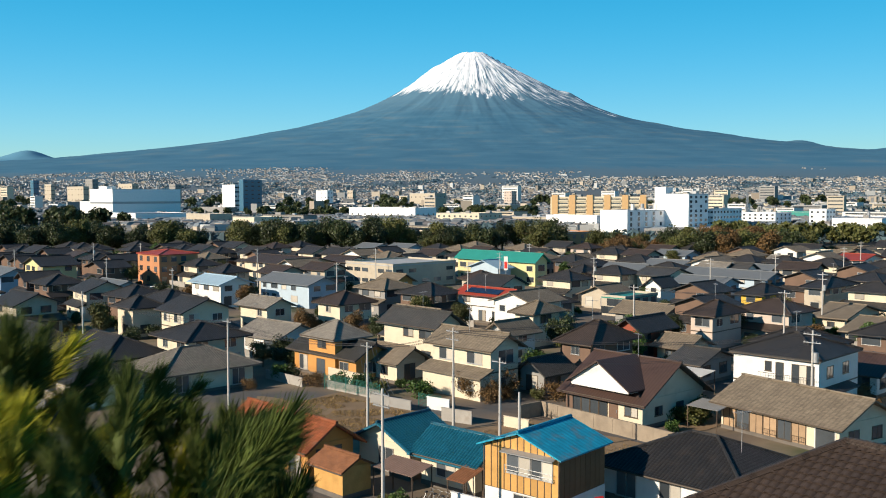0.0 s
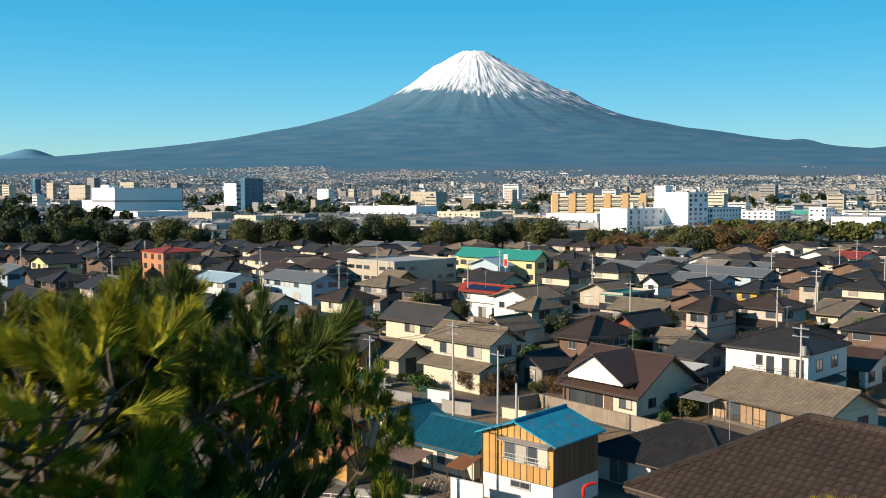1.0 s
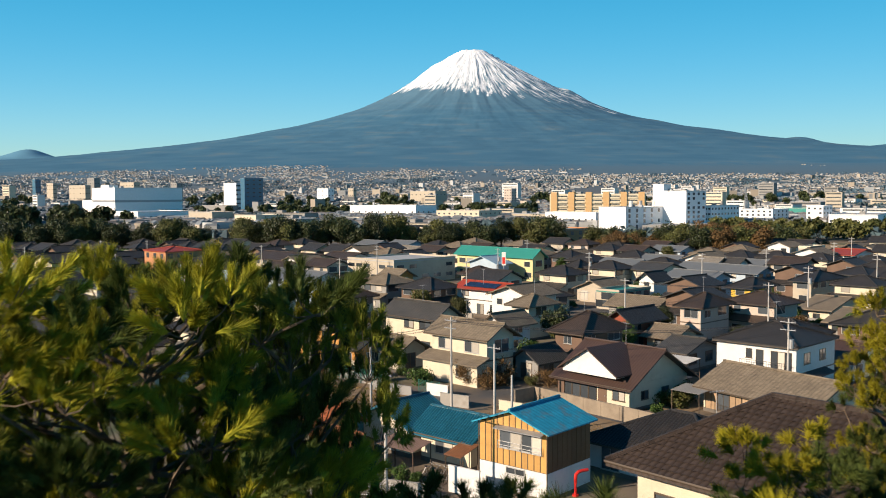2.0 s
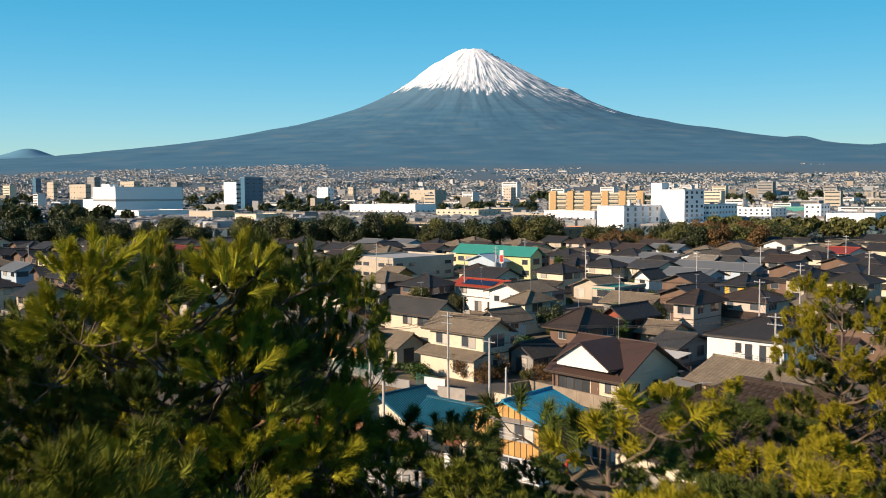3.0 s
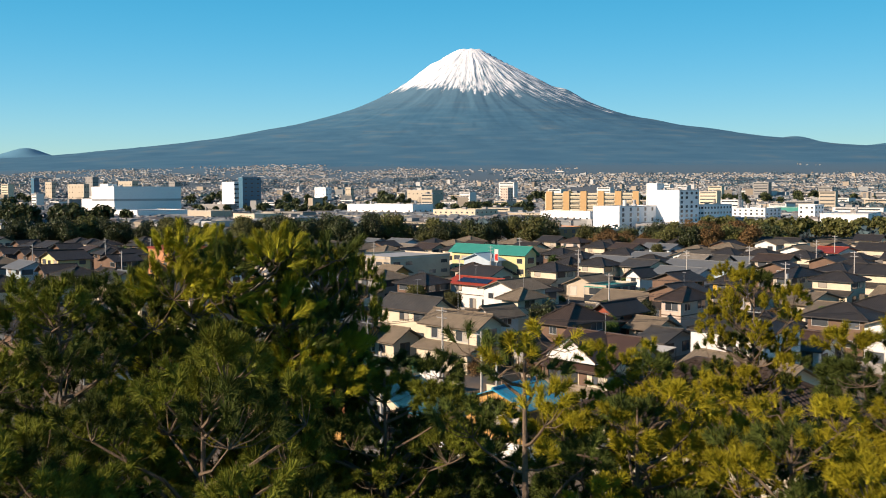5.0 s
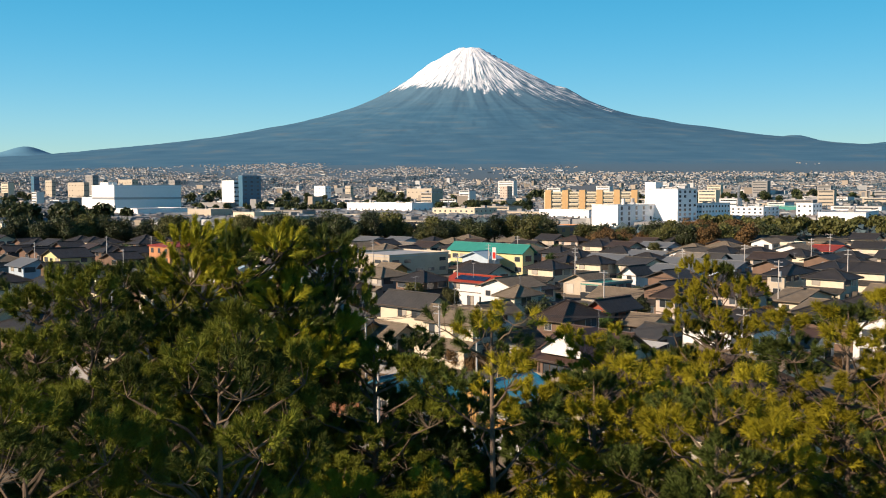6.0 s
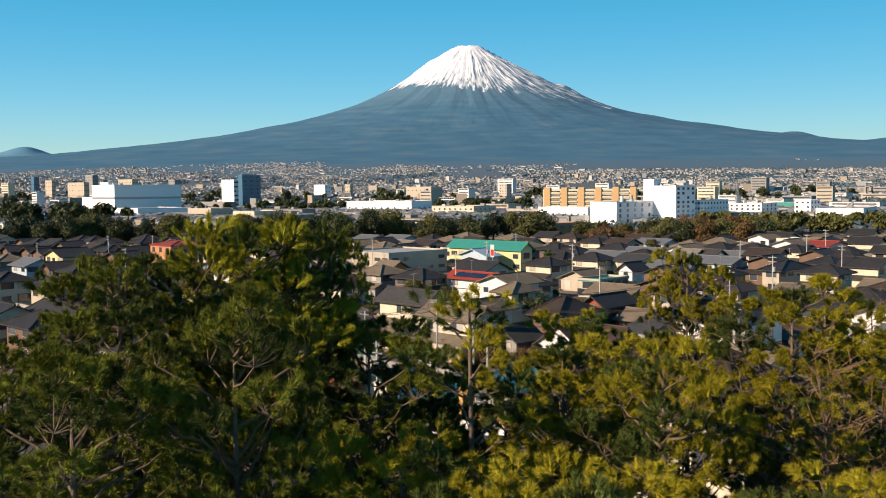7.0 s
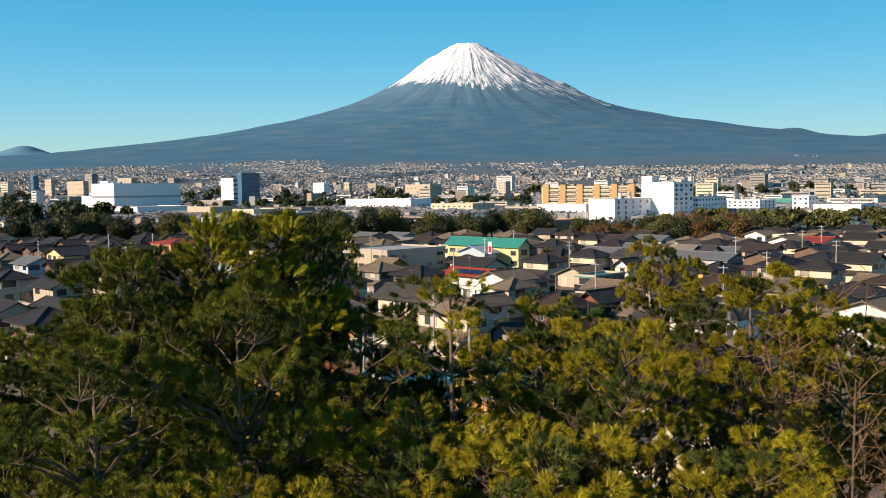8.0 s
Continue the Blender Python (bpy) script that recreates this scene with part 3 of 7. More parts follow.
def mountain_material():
    """Forested slopes and bare upper cinder with distance haze put into their blue, and snow whose lower edge runs down
    the gullies.
    """
    m = bpy.data.materials.new("mountain_slopes")
    m.use_nodes = True
    nt = m.node_tree
    nd, ln = nt.nodes, nt.links
    bs = nd["Principled BSDF"]
    bs.inputs["Roughness"].default_value, bs.inputs["Specular IOR Level"].default_value = 0.95, 0.1
    geo = nd.new("ShaderNodeNewGeometry")
    sx = nd.new("ShaderNodeSeparateXYZ")
    ln.new(geo.outputs["Position"], sx.inputs[0])

    def calc(op, a, b=None):
        k = nd.new("ShaderNodeMath")
        k.operation = op
        for i, v in enumerate((a, b)):
            if v is None:
                continue
            if isinstance(v, (int, float)):
                k.inputs[i].default_value = v
            else:
                ln.new(v, k.inputs[i])
        return k.outputs[0]
    dx, dy = calc('SUBTRACT', sx.outputs[0], PEAK[0]), calc('SUBTRACT', PEAK[1], sx.outputs[1])
    th = calc('ARCTAN2', dx, dy)
    r = calc('SQRT', calc('ADD', calc('MULTIPLY', dx, dx), calc('MULTIPLY', dy, dy)))
    cv = nd.new("ShaderNodeCombineXYZ")
    ln.new(calc('MULTIPLY', th, 9.0), cv.inputs[0])
    ln.new(calc('MULTIPLY', r, 0.004), cv.inputs[1])
    na, nb, nc = nd.new("ShaderNodeTexNoise"), nd.new("ShaderNodeTexNoise"), nd.new("ShaderNodeTexNoise")
    na.inputs["Scale"].default_value, na.inputs["Detail"].default_value, na.inputs["Roughness"].default_value = 1.6, 5, 0.6
    ln.new(cv.outputs[0], na.inputs["Vector"])
    cw = nd.new("ShaderNodeCombineXYZ")
    ln.new(calc('MULTIPLY', th, 21.0), cw.inputs[0])
    ln.new(calc('MULTIPLY', r, 0.0075), cw.inputs[1])
    nb.inputs["Scale"].default_value, nb.inputs["Detail"].default_value, nb.inputs["Roughness"].default_value = 1.6, 5, 0.66
    ln.new(cw.outputs[0], nb.inputs["Vector"])
    # height over the snow line, which sinks towards +x and frays into tongues down the gullies
    line = calc('MAXIMUM', calc('SUBTRACT', 462.0, calc('MULTIPLY', dx, 0.10)), 390.0)
    over = calc('SUBTRACT', sx.outputs[2], line)
    edge = calc('ADD', over, calc('MULTIPLY', calc('SUBTRACT', na.outputs[0], 0.5), 190.0))
    edge = calc('ADD', edge, calc('MULTIPLY', calc('SUBTRACT', nb.outputs[0], 0.5), 110.0))
    cover = nd.new("ShaderNodeMapRange")
    cover.inputs["From Min"].default_value, cover.inputs["From Max"].default_value = -8.0, 10.0
    ln.new(edge, cover.inputs["Value"])
    # bare cinder ribs inside the snow, closer together low down and on the lee side
    lee = nd.new("ShaderNodeMapRange")
    lee.inputs["From Min"].default_value, lee.inputs["From Max"].default_value = -160.0, 230.0
    lee.inputs["To Min"].default_value, lee.inputs["To Max"].default_value = 0.43, 0.55
    ln.new(dx, lee.inputs["Value"])
    thin = calc('SUBTRACT', lee.outputs[0], calc('MULTIPLY', over, 0.0005))
    ribs = nd.new("ShaderNodeMapRange")
    ribs.inputs["From Min"].default_value, ribs.inputs["From Max"].default_value = -0.07, 0.09
    ln.new(calc('SUBTRACT', nb.outputs[0], thin), ribs.inputs["Value"])
    pit = calc('ADD', calc('DIVIDE', calc('ABSOLUTE', calc('SUBTRACT', sx.outputs[0], 590.0)), 34.0), calc('DIVIDE', calc('ABSOLUTE', calc('SUBTRACT', sx.outputs[2], 480.0)), 26.0))
    pitm = nd.new("ShaderNodeMapRange")
    pitm.inputs["From Min"].default_value, pitm.inputs["From Max"].default_value = 0.6, 1.1
    ln.new(pit, pitm.inputs["Value"])
    mp = calc('MULTIPLY', calc('MULTIPLY', cover.outputs[0], ribs.outputs[0]), pitm.outputs[0])
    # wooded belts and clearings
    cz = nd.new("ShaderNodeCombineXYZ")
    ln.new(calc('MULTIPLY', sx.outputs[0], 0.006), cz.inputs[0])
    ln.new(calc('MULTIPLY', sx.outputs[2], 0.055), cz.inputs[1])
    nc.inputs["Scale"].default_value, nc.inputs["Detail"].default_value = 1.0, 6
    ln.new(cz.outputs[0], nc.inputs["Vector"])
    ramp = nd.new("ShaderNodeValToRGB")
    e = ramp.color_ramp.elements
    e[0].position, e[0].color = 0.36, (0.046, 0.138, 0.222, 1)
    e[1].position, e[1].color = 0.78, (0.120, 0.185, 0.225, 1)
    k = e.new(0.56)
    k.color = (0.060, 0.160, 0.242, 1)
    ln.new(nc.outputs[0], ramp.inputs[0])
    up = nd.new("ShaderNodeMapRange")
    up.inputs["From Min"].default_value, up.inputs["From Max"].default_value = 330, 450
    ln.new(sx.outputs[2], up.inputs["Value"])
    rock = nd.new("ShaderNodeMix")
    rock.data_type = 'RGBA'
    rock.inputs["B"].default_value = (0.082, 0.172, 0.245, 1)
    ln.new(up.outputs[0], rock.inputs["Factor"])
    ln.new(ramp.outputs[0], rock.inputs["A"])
    mx = nd.new("ShaderNodeMix")
    mx.data_type = 'RGBA'
    mx.inputs["B"].default_value = (0.76, 0.78, 0.81, 1)
    ln.new(mp, mx.inputs["Factor"])
    ln.new(rock.outputs["Result"], mx.inputs["A"])
    away = nd.new("ShaderNodeMapRange")           # the outermost hill lies far behind: thicker haze painted as paler blue
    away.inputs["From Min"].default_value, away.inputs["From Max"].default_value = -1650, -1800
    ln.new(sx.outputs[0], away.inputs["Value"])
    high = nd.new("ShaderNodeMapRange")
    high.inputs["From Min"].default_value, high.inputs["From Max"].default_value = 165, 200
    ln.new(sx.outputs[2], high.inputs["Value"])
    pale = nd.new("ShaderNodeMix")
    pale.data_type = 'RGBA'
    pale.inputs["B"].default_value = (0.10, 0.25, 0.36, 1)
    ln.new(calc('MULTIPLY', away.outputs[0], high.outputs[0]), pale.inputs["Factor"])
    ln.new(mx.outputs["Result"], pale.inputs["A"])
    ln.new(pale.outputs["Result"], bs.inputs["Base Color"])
    return m


MX = spread(-2700, -560, 130) + spread(-552, 820, 260) + spread(830, 2700, 115)
MY = spread(2330, 3720, 95) + spread(3726, 4560, 160) + spread(4572, 4790, 12)
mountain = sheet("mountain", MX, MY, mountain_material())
tagged(mountain, "snow-capped volcanic cone with wooded slopes in painted haze blue", "mountain", kind="structure")


# ---- houses of the town ----
# nearest row
house(-3.5, 74.7, -43, 5.7, 4.4, 2.70, 1.5, "gy", CREAM, T_BLUE, "low house with dark blue glazed roof tiles", over=0.8, seed=2, detail=True)
house(1.3, 70.3, -43, 5.4, 3.9, 2.70, 1.4, "gx", CREAM, T_BLUE, "low house wing with bright blue glazed roof tiles", over=0.8, seed=3, detail=True)
house(-12.9, 76.5, -46, 10.9, 4.4, 2.70, 1.6, "gx", ORANGE, T_ORANGE, "low wooden house with weathered orange roof tiles", over=0.8, seed=4, detail=True, curtain=0.8)
house(18.4, 66.8, -46, 11.0, 9.0, 2.70, 2.0, "hip", WHITE, T_DARK, "low white house with dark grey tiled hip roof", over=0.8, seed=5, detail=True)
slope_house = house(12.5, 25.5, -50, 10.0, 6.6, 12.5, 2.1, "hip", CREAM, T_BROWNT, "cream house behind the pines with a large brown tiled hip roof", over=0.8, seed=6, detail=True, wins=False)
for wx, wface, wy in ((-3.4, 0, -3.3), (-1.4, 0, -3.3), (1.2, 0, -3.3), (3.4, 0, -3.3), (5.0, 90, -1.4), (5.0, 90, 1.4)):
    for wz in (10.0, 7.2, 4.2, 1.2):
        window(slope_house, wx, wy, wz, wface, 1.7, 1.3, 2, wface == 0, FRAMEB)
house(-7.8, 68.6, -46, 3.4, 2.6, 2.3, 0.7, "gx", WOODB, RUST, "small varnished board hut with rusted sheet roof", over=0.4, seed=61, wins=False)
veranda_house = house(18.9, 93.5, -49, 9.0, 9.7, 2.75, 3.1, "gx", CREAM, T_BROWN, "cream house with a wide brown metal roof and glazed veranda", over=0.9, seed=7, wins=False)
white_house = house(36.4, 97.7, -45, 9.0, 9.5, 5.85, 1.7, "hip", WHITE, T_DARK, "white two-storey house with black tiled hip roof and balcony", over=0.35, seed=8, wins=False)
bungalow = house(32.4, 84.8, -57, 12.4, 7.6, 2.70, 1.8, "gx", CREAM, T_TAN, "cream bungalow with weathered tan roof and sliding doors", over=0.8, seed=9, wins=False)
house(3.2, 105.1, -46, 9.0, 4.4, 5.55, 1.4, "gx", CREAM, T_TAN, "cream two-storey house with grey-tan roof and lower eaves", over=0.8, seed=10, skirt=('f', 1.6), curtain=0.8)
house(-6.9, 113.1, -46, 8.0, 4.4, 2.70, 1.4, "gx", CREAM, T_TAN, "low cream house with a plain tan roof", over=0.8, seed=11)
house(-13.4, 114.9, -46, 5.2, 4.4, 5.15, 1.5, "hip", ORANGE, T_LIGHT, "orange-walled two-storey house with pale tiled hip roof", over=0.8, seed=12)
house(-13.0, 115.5, -46, 12.3, 4.9, 3.05, 1.5, "gx", ORANGE, T_GREY, "low wing with grey ribbed roof tiles and orange wall", over=0.8, seed=13, detail=True)
house(-29.2, 107.8, -46, 8.0, 11.1, 2.70, 1.9, "hipy", CREAM, T_LIGHT, "low house with pale grey ribbed tile roof", over=0.8, seed=14, detail=True)
house(-37.2, 140.0, -46, 6.5, 7.4, 5.35, 1.6, "gx", CREAM, T_DARK, "cream two-storey house with dark gabled roof", over=0.8, seed=15, skirt=('r', 1.5))
house(-47.6, 146.4, -46, 5.1, 4.5, 5.15, 1.4, "hip", CREAM, T_DARK, "small cream house with dark hip roof", over=0.8, seed=16)
house(-42.9, 118.9, -46, 15.2, 7.4, 2.70, 1.9, "hip", GREY, T_DARK, "low house with dark tiled hip roof", over=0.8, seed=17)
house(-59.0, 132.1, -46, 18.8, 4.4, 2.70, 1.8, "hip", GREY, T_DARK, "low house with dark ribbed tile roof", over=0.8, seed=18)
house(-30.7, 117.7, -46, 8.0, 7.6, 4.75, 1.5, "hip", CREAM, T_DARK, "house with broad dark tiled roof", over=0.8, seed=19)
house(-28.0, 146.9, -46, 7.4, 4.4, 5.15, 1.1, "gx", CREAM, T_LIGHT, "small cream house with pale grey roof", over=0.8, seed=20)
house(-16.1, 151.2, -46, 5.6, 6.4, 5.15, 1.5, "hip", CREAM, T_BROWNT, "cream house with dark brown hip roof", over=0.8, seed=21)
house(-3.2, 124.1, -46, 9.9, 4.4, 5.35, 1.6, "gx", CREAM, T_GREY, "large house with grey gabled tile roof", over=0.8, seed=22)
house(-4.4, 131.1, -46, 7.1, 4.4, 2.70, 1.0, "gx", CREAM, T_GREY, "low annexe with plain grey roof", over=0.8, seed=23)
house(8.6, 122.9, -46, 3.4, 5.3, 4.35, 1.3, "gy", WHITE, T_TAN, "white gabled house with tan roof", over=0.8, seed=24)
house(13.3, 136.3, -46, 3.4, 5.8, 5.35, 1.3, "hip", CREAM, T_TAN, "cream two-storey house with tan hip roof", over=0.8, seed=25)
house(17.9, 110.9, -46, 4.1, 8.2, 5.15, 2.0, "hip", BROWNW, T_BROWNT, "brown boarded house with big dark roof", over=0.8, seed=26)
house(26.5, 125.1, -46, 3.4, 7.5, 4.55, 1.3, "gy", REDW, T_DARK, "red boarded house with dark gabled roof", over=0.8, seed=27)
house(38.6, 134.2, -46, 3.4, 7.9, 5.35, 1.6, "hip", PINKW, T_BROWNT, "pinkish two-storey house with brown hip roof and pale ridges", over=0.8, seed=28)
house(30.7, 121.7, -46, 4.0, 5.6, 2.70, 1.2, "gx", CREAM, T_TAN, "low cream shed with rust-tan roof", over=0.8, seed=29)
house(30.3, 111.0, -46, 3.4, 7.3, 2.70, 1.2, "gx", GREY, T_GREY, "low house with grey tiled roof", over=0.8, seed=30)
house(55.9, 165.5, -46, 3.8, 8.7, 4.95, 1.5, "hip", YELLOW, T_DARK, "bright yellow house with dark hip roof", over=0.8, seed=31, simple=True)
house(72.8, 178.5, -46, 3.6, 13.4, 4.95, 1.6, "hip", BEIGE, T_DARK, "beige house with dark hip roof", over=0.8, seed=32, simple=True)
house(65.6, 153.5, -46, 4.7, 13.4, 2.70, 1.5, "gx", CREAM, T_TAN, "low cream house with wide tan roof", over=0.8, seed=33)
house(62.9, 137.4, -46, 3.4, 13.4, 2.70, 1.4, "gx", CREAM, T_TAN, "low cream house with tan gabled roof", over=0.8, seed=34)
house(54.0, 149.2, -46, 3.4, 9.6, 2.70, 1.2, "gx", CREAM, T_LIGHT, "low cream house with pale roof", over=0.8, seed=35)
house(47.6, 104.2, -46, 3.4, 7.4, 2.70, 1.6, "gx", WHITE, T_BROWN, "white house with dark brown roof", over=0.8, seed=36)
house(11.0, 104.4, -46, 3.4, 4.4, 2.70, 1.3, "gy", GREY, T_GREY, "small grey shed with ribbed tile roof", over=0.8, seed=37, detail=True)
# middle rows
house(7.8, 163.8, -46, 11.1, 4.4, 4.95, 1.0, "gx", WHITE, T_RED, "white house with bright red metal roof", over=0.8, seed=39)
house(11.2, 229.7, -46, 9.1, 4.4, 4.75, 1.6, "gy", BLUEW, T_SKYB, "pale blue hall with light blue roof", over=0.8, seed=40, simple=True, wins=False, category="hall")
house(7.8, 201.1, -46, 5.4, 6.2, 4.55, 1.4, "hip", BEIGE, T_BROWNT, "house with brown hip roof", over=0.8, seed=41, simple=True)
house(14.3, 238.7, -46, 26.3, 4.4, 6.15, 1.7, "gx", YELLOWP, T_TEAL, "pale yellow hall with teal metal roof", over=0.8, seed=42, simple=True, category="hall")
house(-45.3, 190.8, -46, 11.1, 6.6, 4.75, 1.2, "gx", WHITE, T_SKYB, "white warehouse with pale blue roof", over=0.8, seed=43, simple=True, category="warehouse")
house(-29.7, 191.4, -46, 16.7, 6.8, 4.75, 1.3, "gx", BLUEW, T_SLATE, "long grey-blue metal warehouse", over=0.8, seed=44, simple=True, category="warehouse")
house(-40.6, 248.4, -46, 25.5, 11.4, 4.75, 1.5, "gx", CREAM, T_BROWNT, "long hall with brown roof", over=0.8, seed=45, simple=True, category="hall")
house(31.5, 215.1, -46, 3.4, 5.5, 4.95, 1.3, "hip", YELLOWP, T_DARK, "pale yellow house with dark hip roof", over=0.8, seed=46, simple=True)
house(47.5, 205.5, -46, 7.2, 9.0, 4.95, 1.3, "gx", CREAM, T_GREY, "long cream house with grey roof", over=0.8, seed=47, simple=True)
house(63.5, 220.9, -46, 6.3, 5.1, 5.15, 1.2, "gx", WHITE, T_LIGHT, "white two-storey house with pale roof", over=0.8, seed=48, simple=True)
house(69.0, 217.9, -46, 3.4, 4.7, 5.15, 1.2, "gx", WHITE, T_GREY, "white two-storey house with grey roof", over=0.8, seed=49, simple=True)
house(41.7, 182.5, -46, 3.4, 5.1, 4.75, 1.4, "gy", WHITE, T_DARK, "white gabled house with dark roof", over=0.8, seed=50, simple=True)
house(-10.1, 193.4, -46, 5.4, 4.5, 4.75, 1.3, "gx", ORANGE, T_TAN, "house with orange wall and tan roof", over=0.8, seed=51, simple=True)
house(-98.3, 236.2, -46, 11.0, 8.4, 5.15, 1.9, "gy", YELLOWP, T_DARK, "pale yellow house with grey gabled roof", over=0.8, seed=52, simple=True)
house(-96.2, 208.2, -46, 9.2, 6.4, 4.95, 1.4, "gx", BLUEW, T_SLATE, "pale blue shed with grey roof", over=0.8, seed=53, simple=True)
house(-72.2, 164.9, -46, 11.0, 4.9, 2.70, 1.5, "hip", CREAM, T_DARK, "low cream house with dark hip roof", over=0.8, seed=54, simple=True)
house(-91.5, 327.9, -46, 10.3, 4.8, 5.15, 1.3, "hip", CREAM, T_DARK, "cream house with dark roof", over=0.8, seed=55, simple=True)
house(88.1, 248.3, -46, 3.7, 6.6, 5.15, 1.0, "gx", WHITE, T_LIGHT, "white house with pale roof", over=0.8, seed=56, simple=True)
house(106.5, 268.7, -46, 3.6, 8.6, 5.35, 0.8, "flat", CREAM, T_FLAT, "small cream flat-roofed house", over=0.8, seed=57, simple=True)
house(112.8, 257.3, -46, 7.4, 13.4, 4.75, 1.2, "gx", WHITE, T_RED, "white house with red roof", over=0.8, seed=58, simple=True)
house(87.9, 193.8, -46, 6.3, 10.1, 4.75, 1.4, "hip", BEIGE, T_DARK, "beige house with dark roof", over=0.8, seed=59, simple=True)
house(-26.7, 253.6, -46, 11.1, 7.5, 4.75, 1.2, "gx", WHITE, T_BROWNT, "low hall with brown roof", over=0.8, seed=60, simple=True, category="hall")


# ---- larger buildings of the plain ----
def facade(ob, w, z0, h, floors, cols, face, off, ww, hh, wmat=None, skip=0.0, rng=None, cx=0.0, cy=0.0, balcony=False):
    """Windows in rows on one side, each a part of its own; balcony: a parapet slab under each."""
    if not floors:
        return
    me = Mesh()
    me.box(-ww / 2, -0.06, 0, ww / 2, 0.05, hh)
    me = me.done("window", wmat or GLASS)
    bl = Mesh()
    bl.box(-w / cols / 2 + 0.25, -1.1, -0.9, w / cols / 2 - 0.25, 0, 0.15)
    bl = bl.done("balcony", WHITE) if balcony else None
    rot = pose(cx, cy, 0, 0, 0, face)
    for f in range(floors):
        for c in range(cols):
            if rng and rng.random() < skip:
                continue
            at = rot @ pose(-w / 2 + w * (c + 0.5) / cols, -off, z0 + h * (f + 0.5) / floors - hh / 2)
            part("window", me, ob, at=at)
            if balcony:
                part("balcony", bl, ob, at=at)


def block(name, x, y, yaw, w, d, h, wall, label, rmat=None, floors=0, cols=4, cols_side=3, roof="flat", rise=0.4, category="building", win=(1.6, 1.3), band=False, balcony=False, gear=0, seed=1, ground_z=0.0, strip=None, front=True, side=None):
    """A slab building: wall, roof, parapet, rows of windows, roof gear."""
    rng = random.Random(seed)
    ob = thing(name, pose(x, y, ground_z, 0, 0, yaw), label, category)
    b = Mesh()
    b.box(-w / 2, -d / 2, -1.0, w / 2, d / 2, h)
    part("wall", b.done("wall", wall), ob)
    roof_on(ob, w, d, h, rise, roof, 0.3 if roof != "flat" else 0.0, rmat or T_FLAT, wall=wall)
    if floors:
        if front:
            facade(ob, w, 0.3, h - 0.3, floors, cols, 0, d / 2, win[0], win[1], None, 0.08, rng, balcony=balcony)
        facade(ob, d, 0.3, h - 0.3, floors, cols_side, 90, w / 2, win[0], win[1], None, 0.08, rng)
    if side:
        k = Mesh()
        k.box(w / 2, -d / 2, 0, w / 2 + 0.05, d / 2, h)
        part("glass_wall", k.done("glass_wall", side), ob, "dark blue glass side wall")
    if band:
        k = Mesh()
        k.box(-w / 2 - 0.05, -d / 2 - 0.05, h * 0.55, w / 2 + 0.05, d / 2 + 0.05, h * 0.62)
        part("band", k.done("band", strip or STEEL), ob)
    for i in range(gear):
        g = Mesh()
        s = rng.uniform(0.8, 2.2)
        gx, gy = rng.uniform(-w / 2 + 2.5, w / 2 - 2.5), rng.uniform(-d / 2 + 2.5, d / 2 - 2.5)
        if rng.random() < 0.6:
            g.box(gx - s, gy - s * 0.7, h + 0.19, gx + s, gy + s * 0.7, h + 0.2 + s)
        else:
            g.bar((gx, gy, h + 0.19), (gx, gy, h + 0.2 + s * 1.8), s * 0.5, 10)
        part("roof_unit", g.done("roof_unit", rng.choice([STEEL, WHITE, GREY])), ob)
    return ob

block("warehouse", -10.8, 235.4, -46, 17.7, 20.6, 5.3, BEIGE, "beige flat-roofed workshop with a pale roof", floors=2, cols=6, cols_side=5, seed=1, win=(2.2, 0.9))
block("apartment_building", -69.9, 239.1, -46, 11.3, 10.5, 7.6, BRICKO, "orange brick three-storey apartment house", floors=3, cols=3, cols_side=4, seed=2, rmat=T_RED, win=(1.4, 1.3), roof="hip", rise=0.9)
block("apartment_building", 43.5, 364.1, -46, 12.5, 30.8, 7.5, BRICKO, "orange-brown brick apartment block", floors=3, cols=4, cols_side=6, seed=3, win=(1.8, 1.4), balcony=True)
block("workshop", 34.2, 174.5, -46, 5.1, 10.1, 3.2, BEIGE, "flat-roofed beige building with green roof edge", floors=2, cols=4, cols_side=4, seed=4, rmat=T_TEAL, strip=T_TEAL)
block("factory_hall", -286.0, 883.7, -46, 46.9, 66.2, 28.1, WHITEF, "tall windowless white industrial hall", floors=0, cols=4, cols_side=3, seed=5, band=True, gear=4)
block("factory_hall", -323.6, 916.4, -46, 17.4, 9.0, 31.2, WHITEF, "upper white stair block of the industrial hall", floors=0, cols=4, cols_side=3, seed=6)
block("factory_hall", -241.6, 773.4, -46, 50.0, 43.7, 8.4, WHITEF, "low white annexe of the industrial hall", floors=1, cols=6, cols_side=6, seed=7)
block("factory_hall", -322.9, 884.1, -46, 41.6, 12.9, 17.0, WHITEF, "white side wing of the industrial hall", floors=0, cols=4, cols_side=3, seed=8)
block("office_tower", -204.6, 1010.4, -46, 8.0, 22.9, 39.1, TOWERB, "tall office tower clad in teal-blue glass", floors=9, cols=3, cols_side=3, seed=9, win=(3.0, 1.2), front=False, side=TOWERB)
block("office_building", -229.7, 1031.1, -46, 25.5, 6.8, 34.0, WHITEF, "white concrete office block", floors=7, cols=3, cols_side=3, seed=10, win=(2.6, 1.6), front=False)
block("apartment_tower", 145.2, 577.1, -46, 21.9, 22.3, 22.4, WHITEF, "white high-rise apartment tower with balconies on its shaded side", floors=8, cols=2, cols_side=4, seed=11, win=(2.4, 1.6), gear=3, front=False)
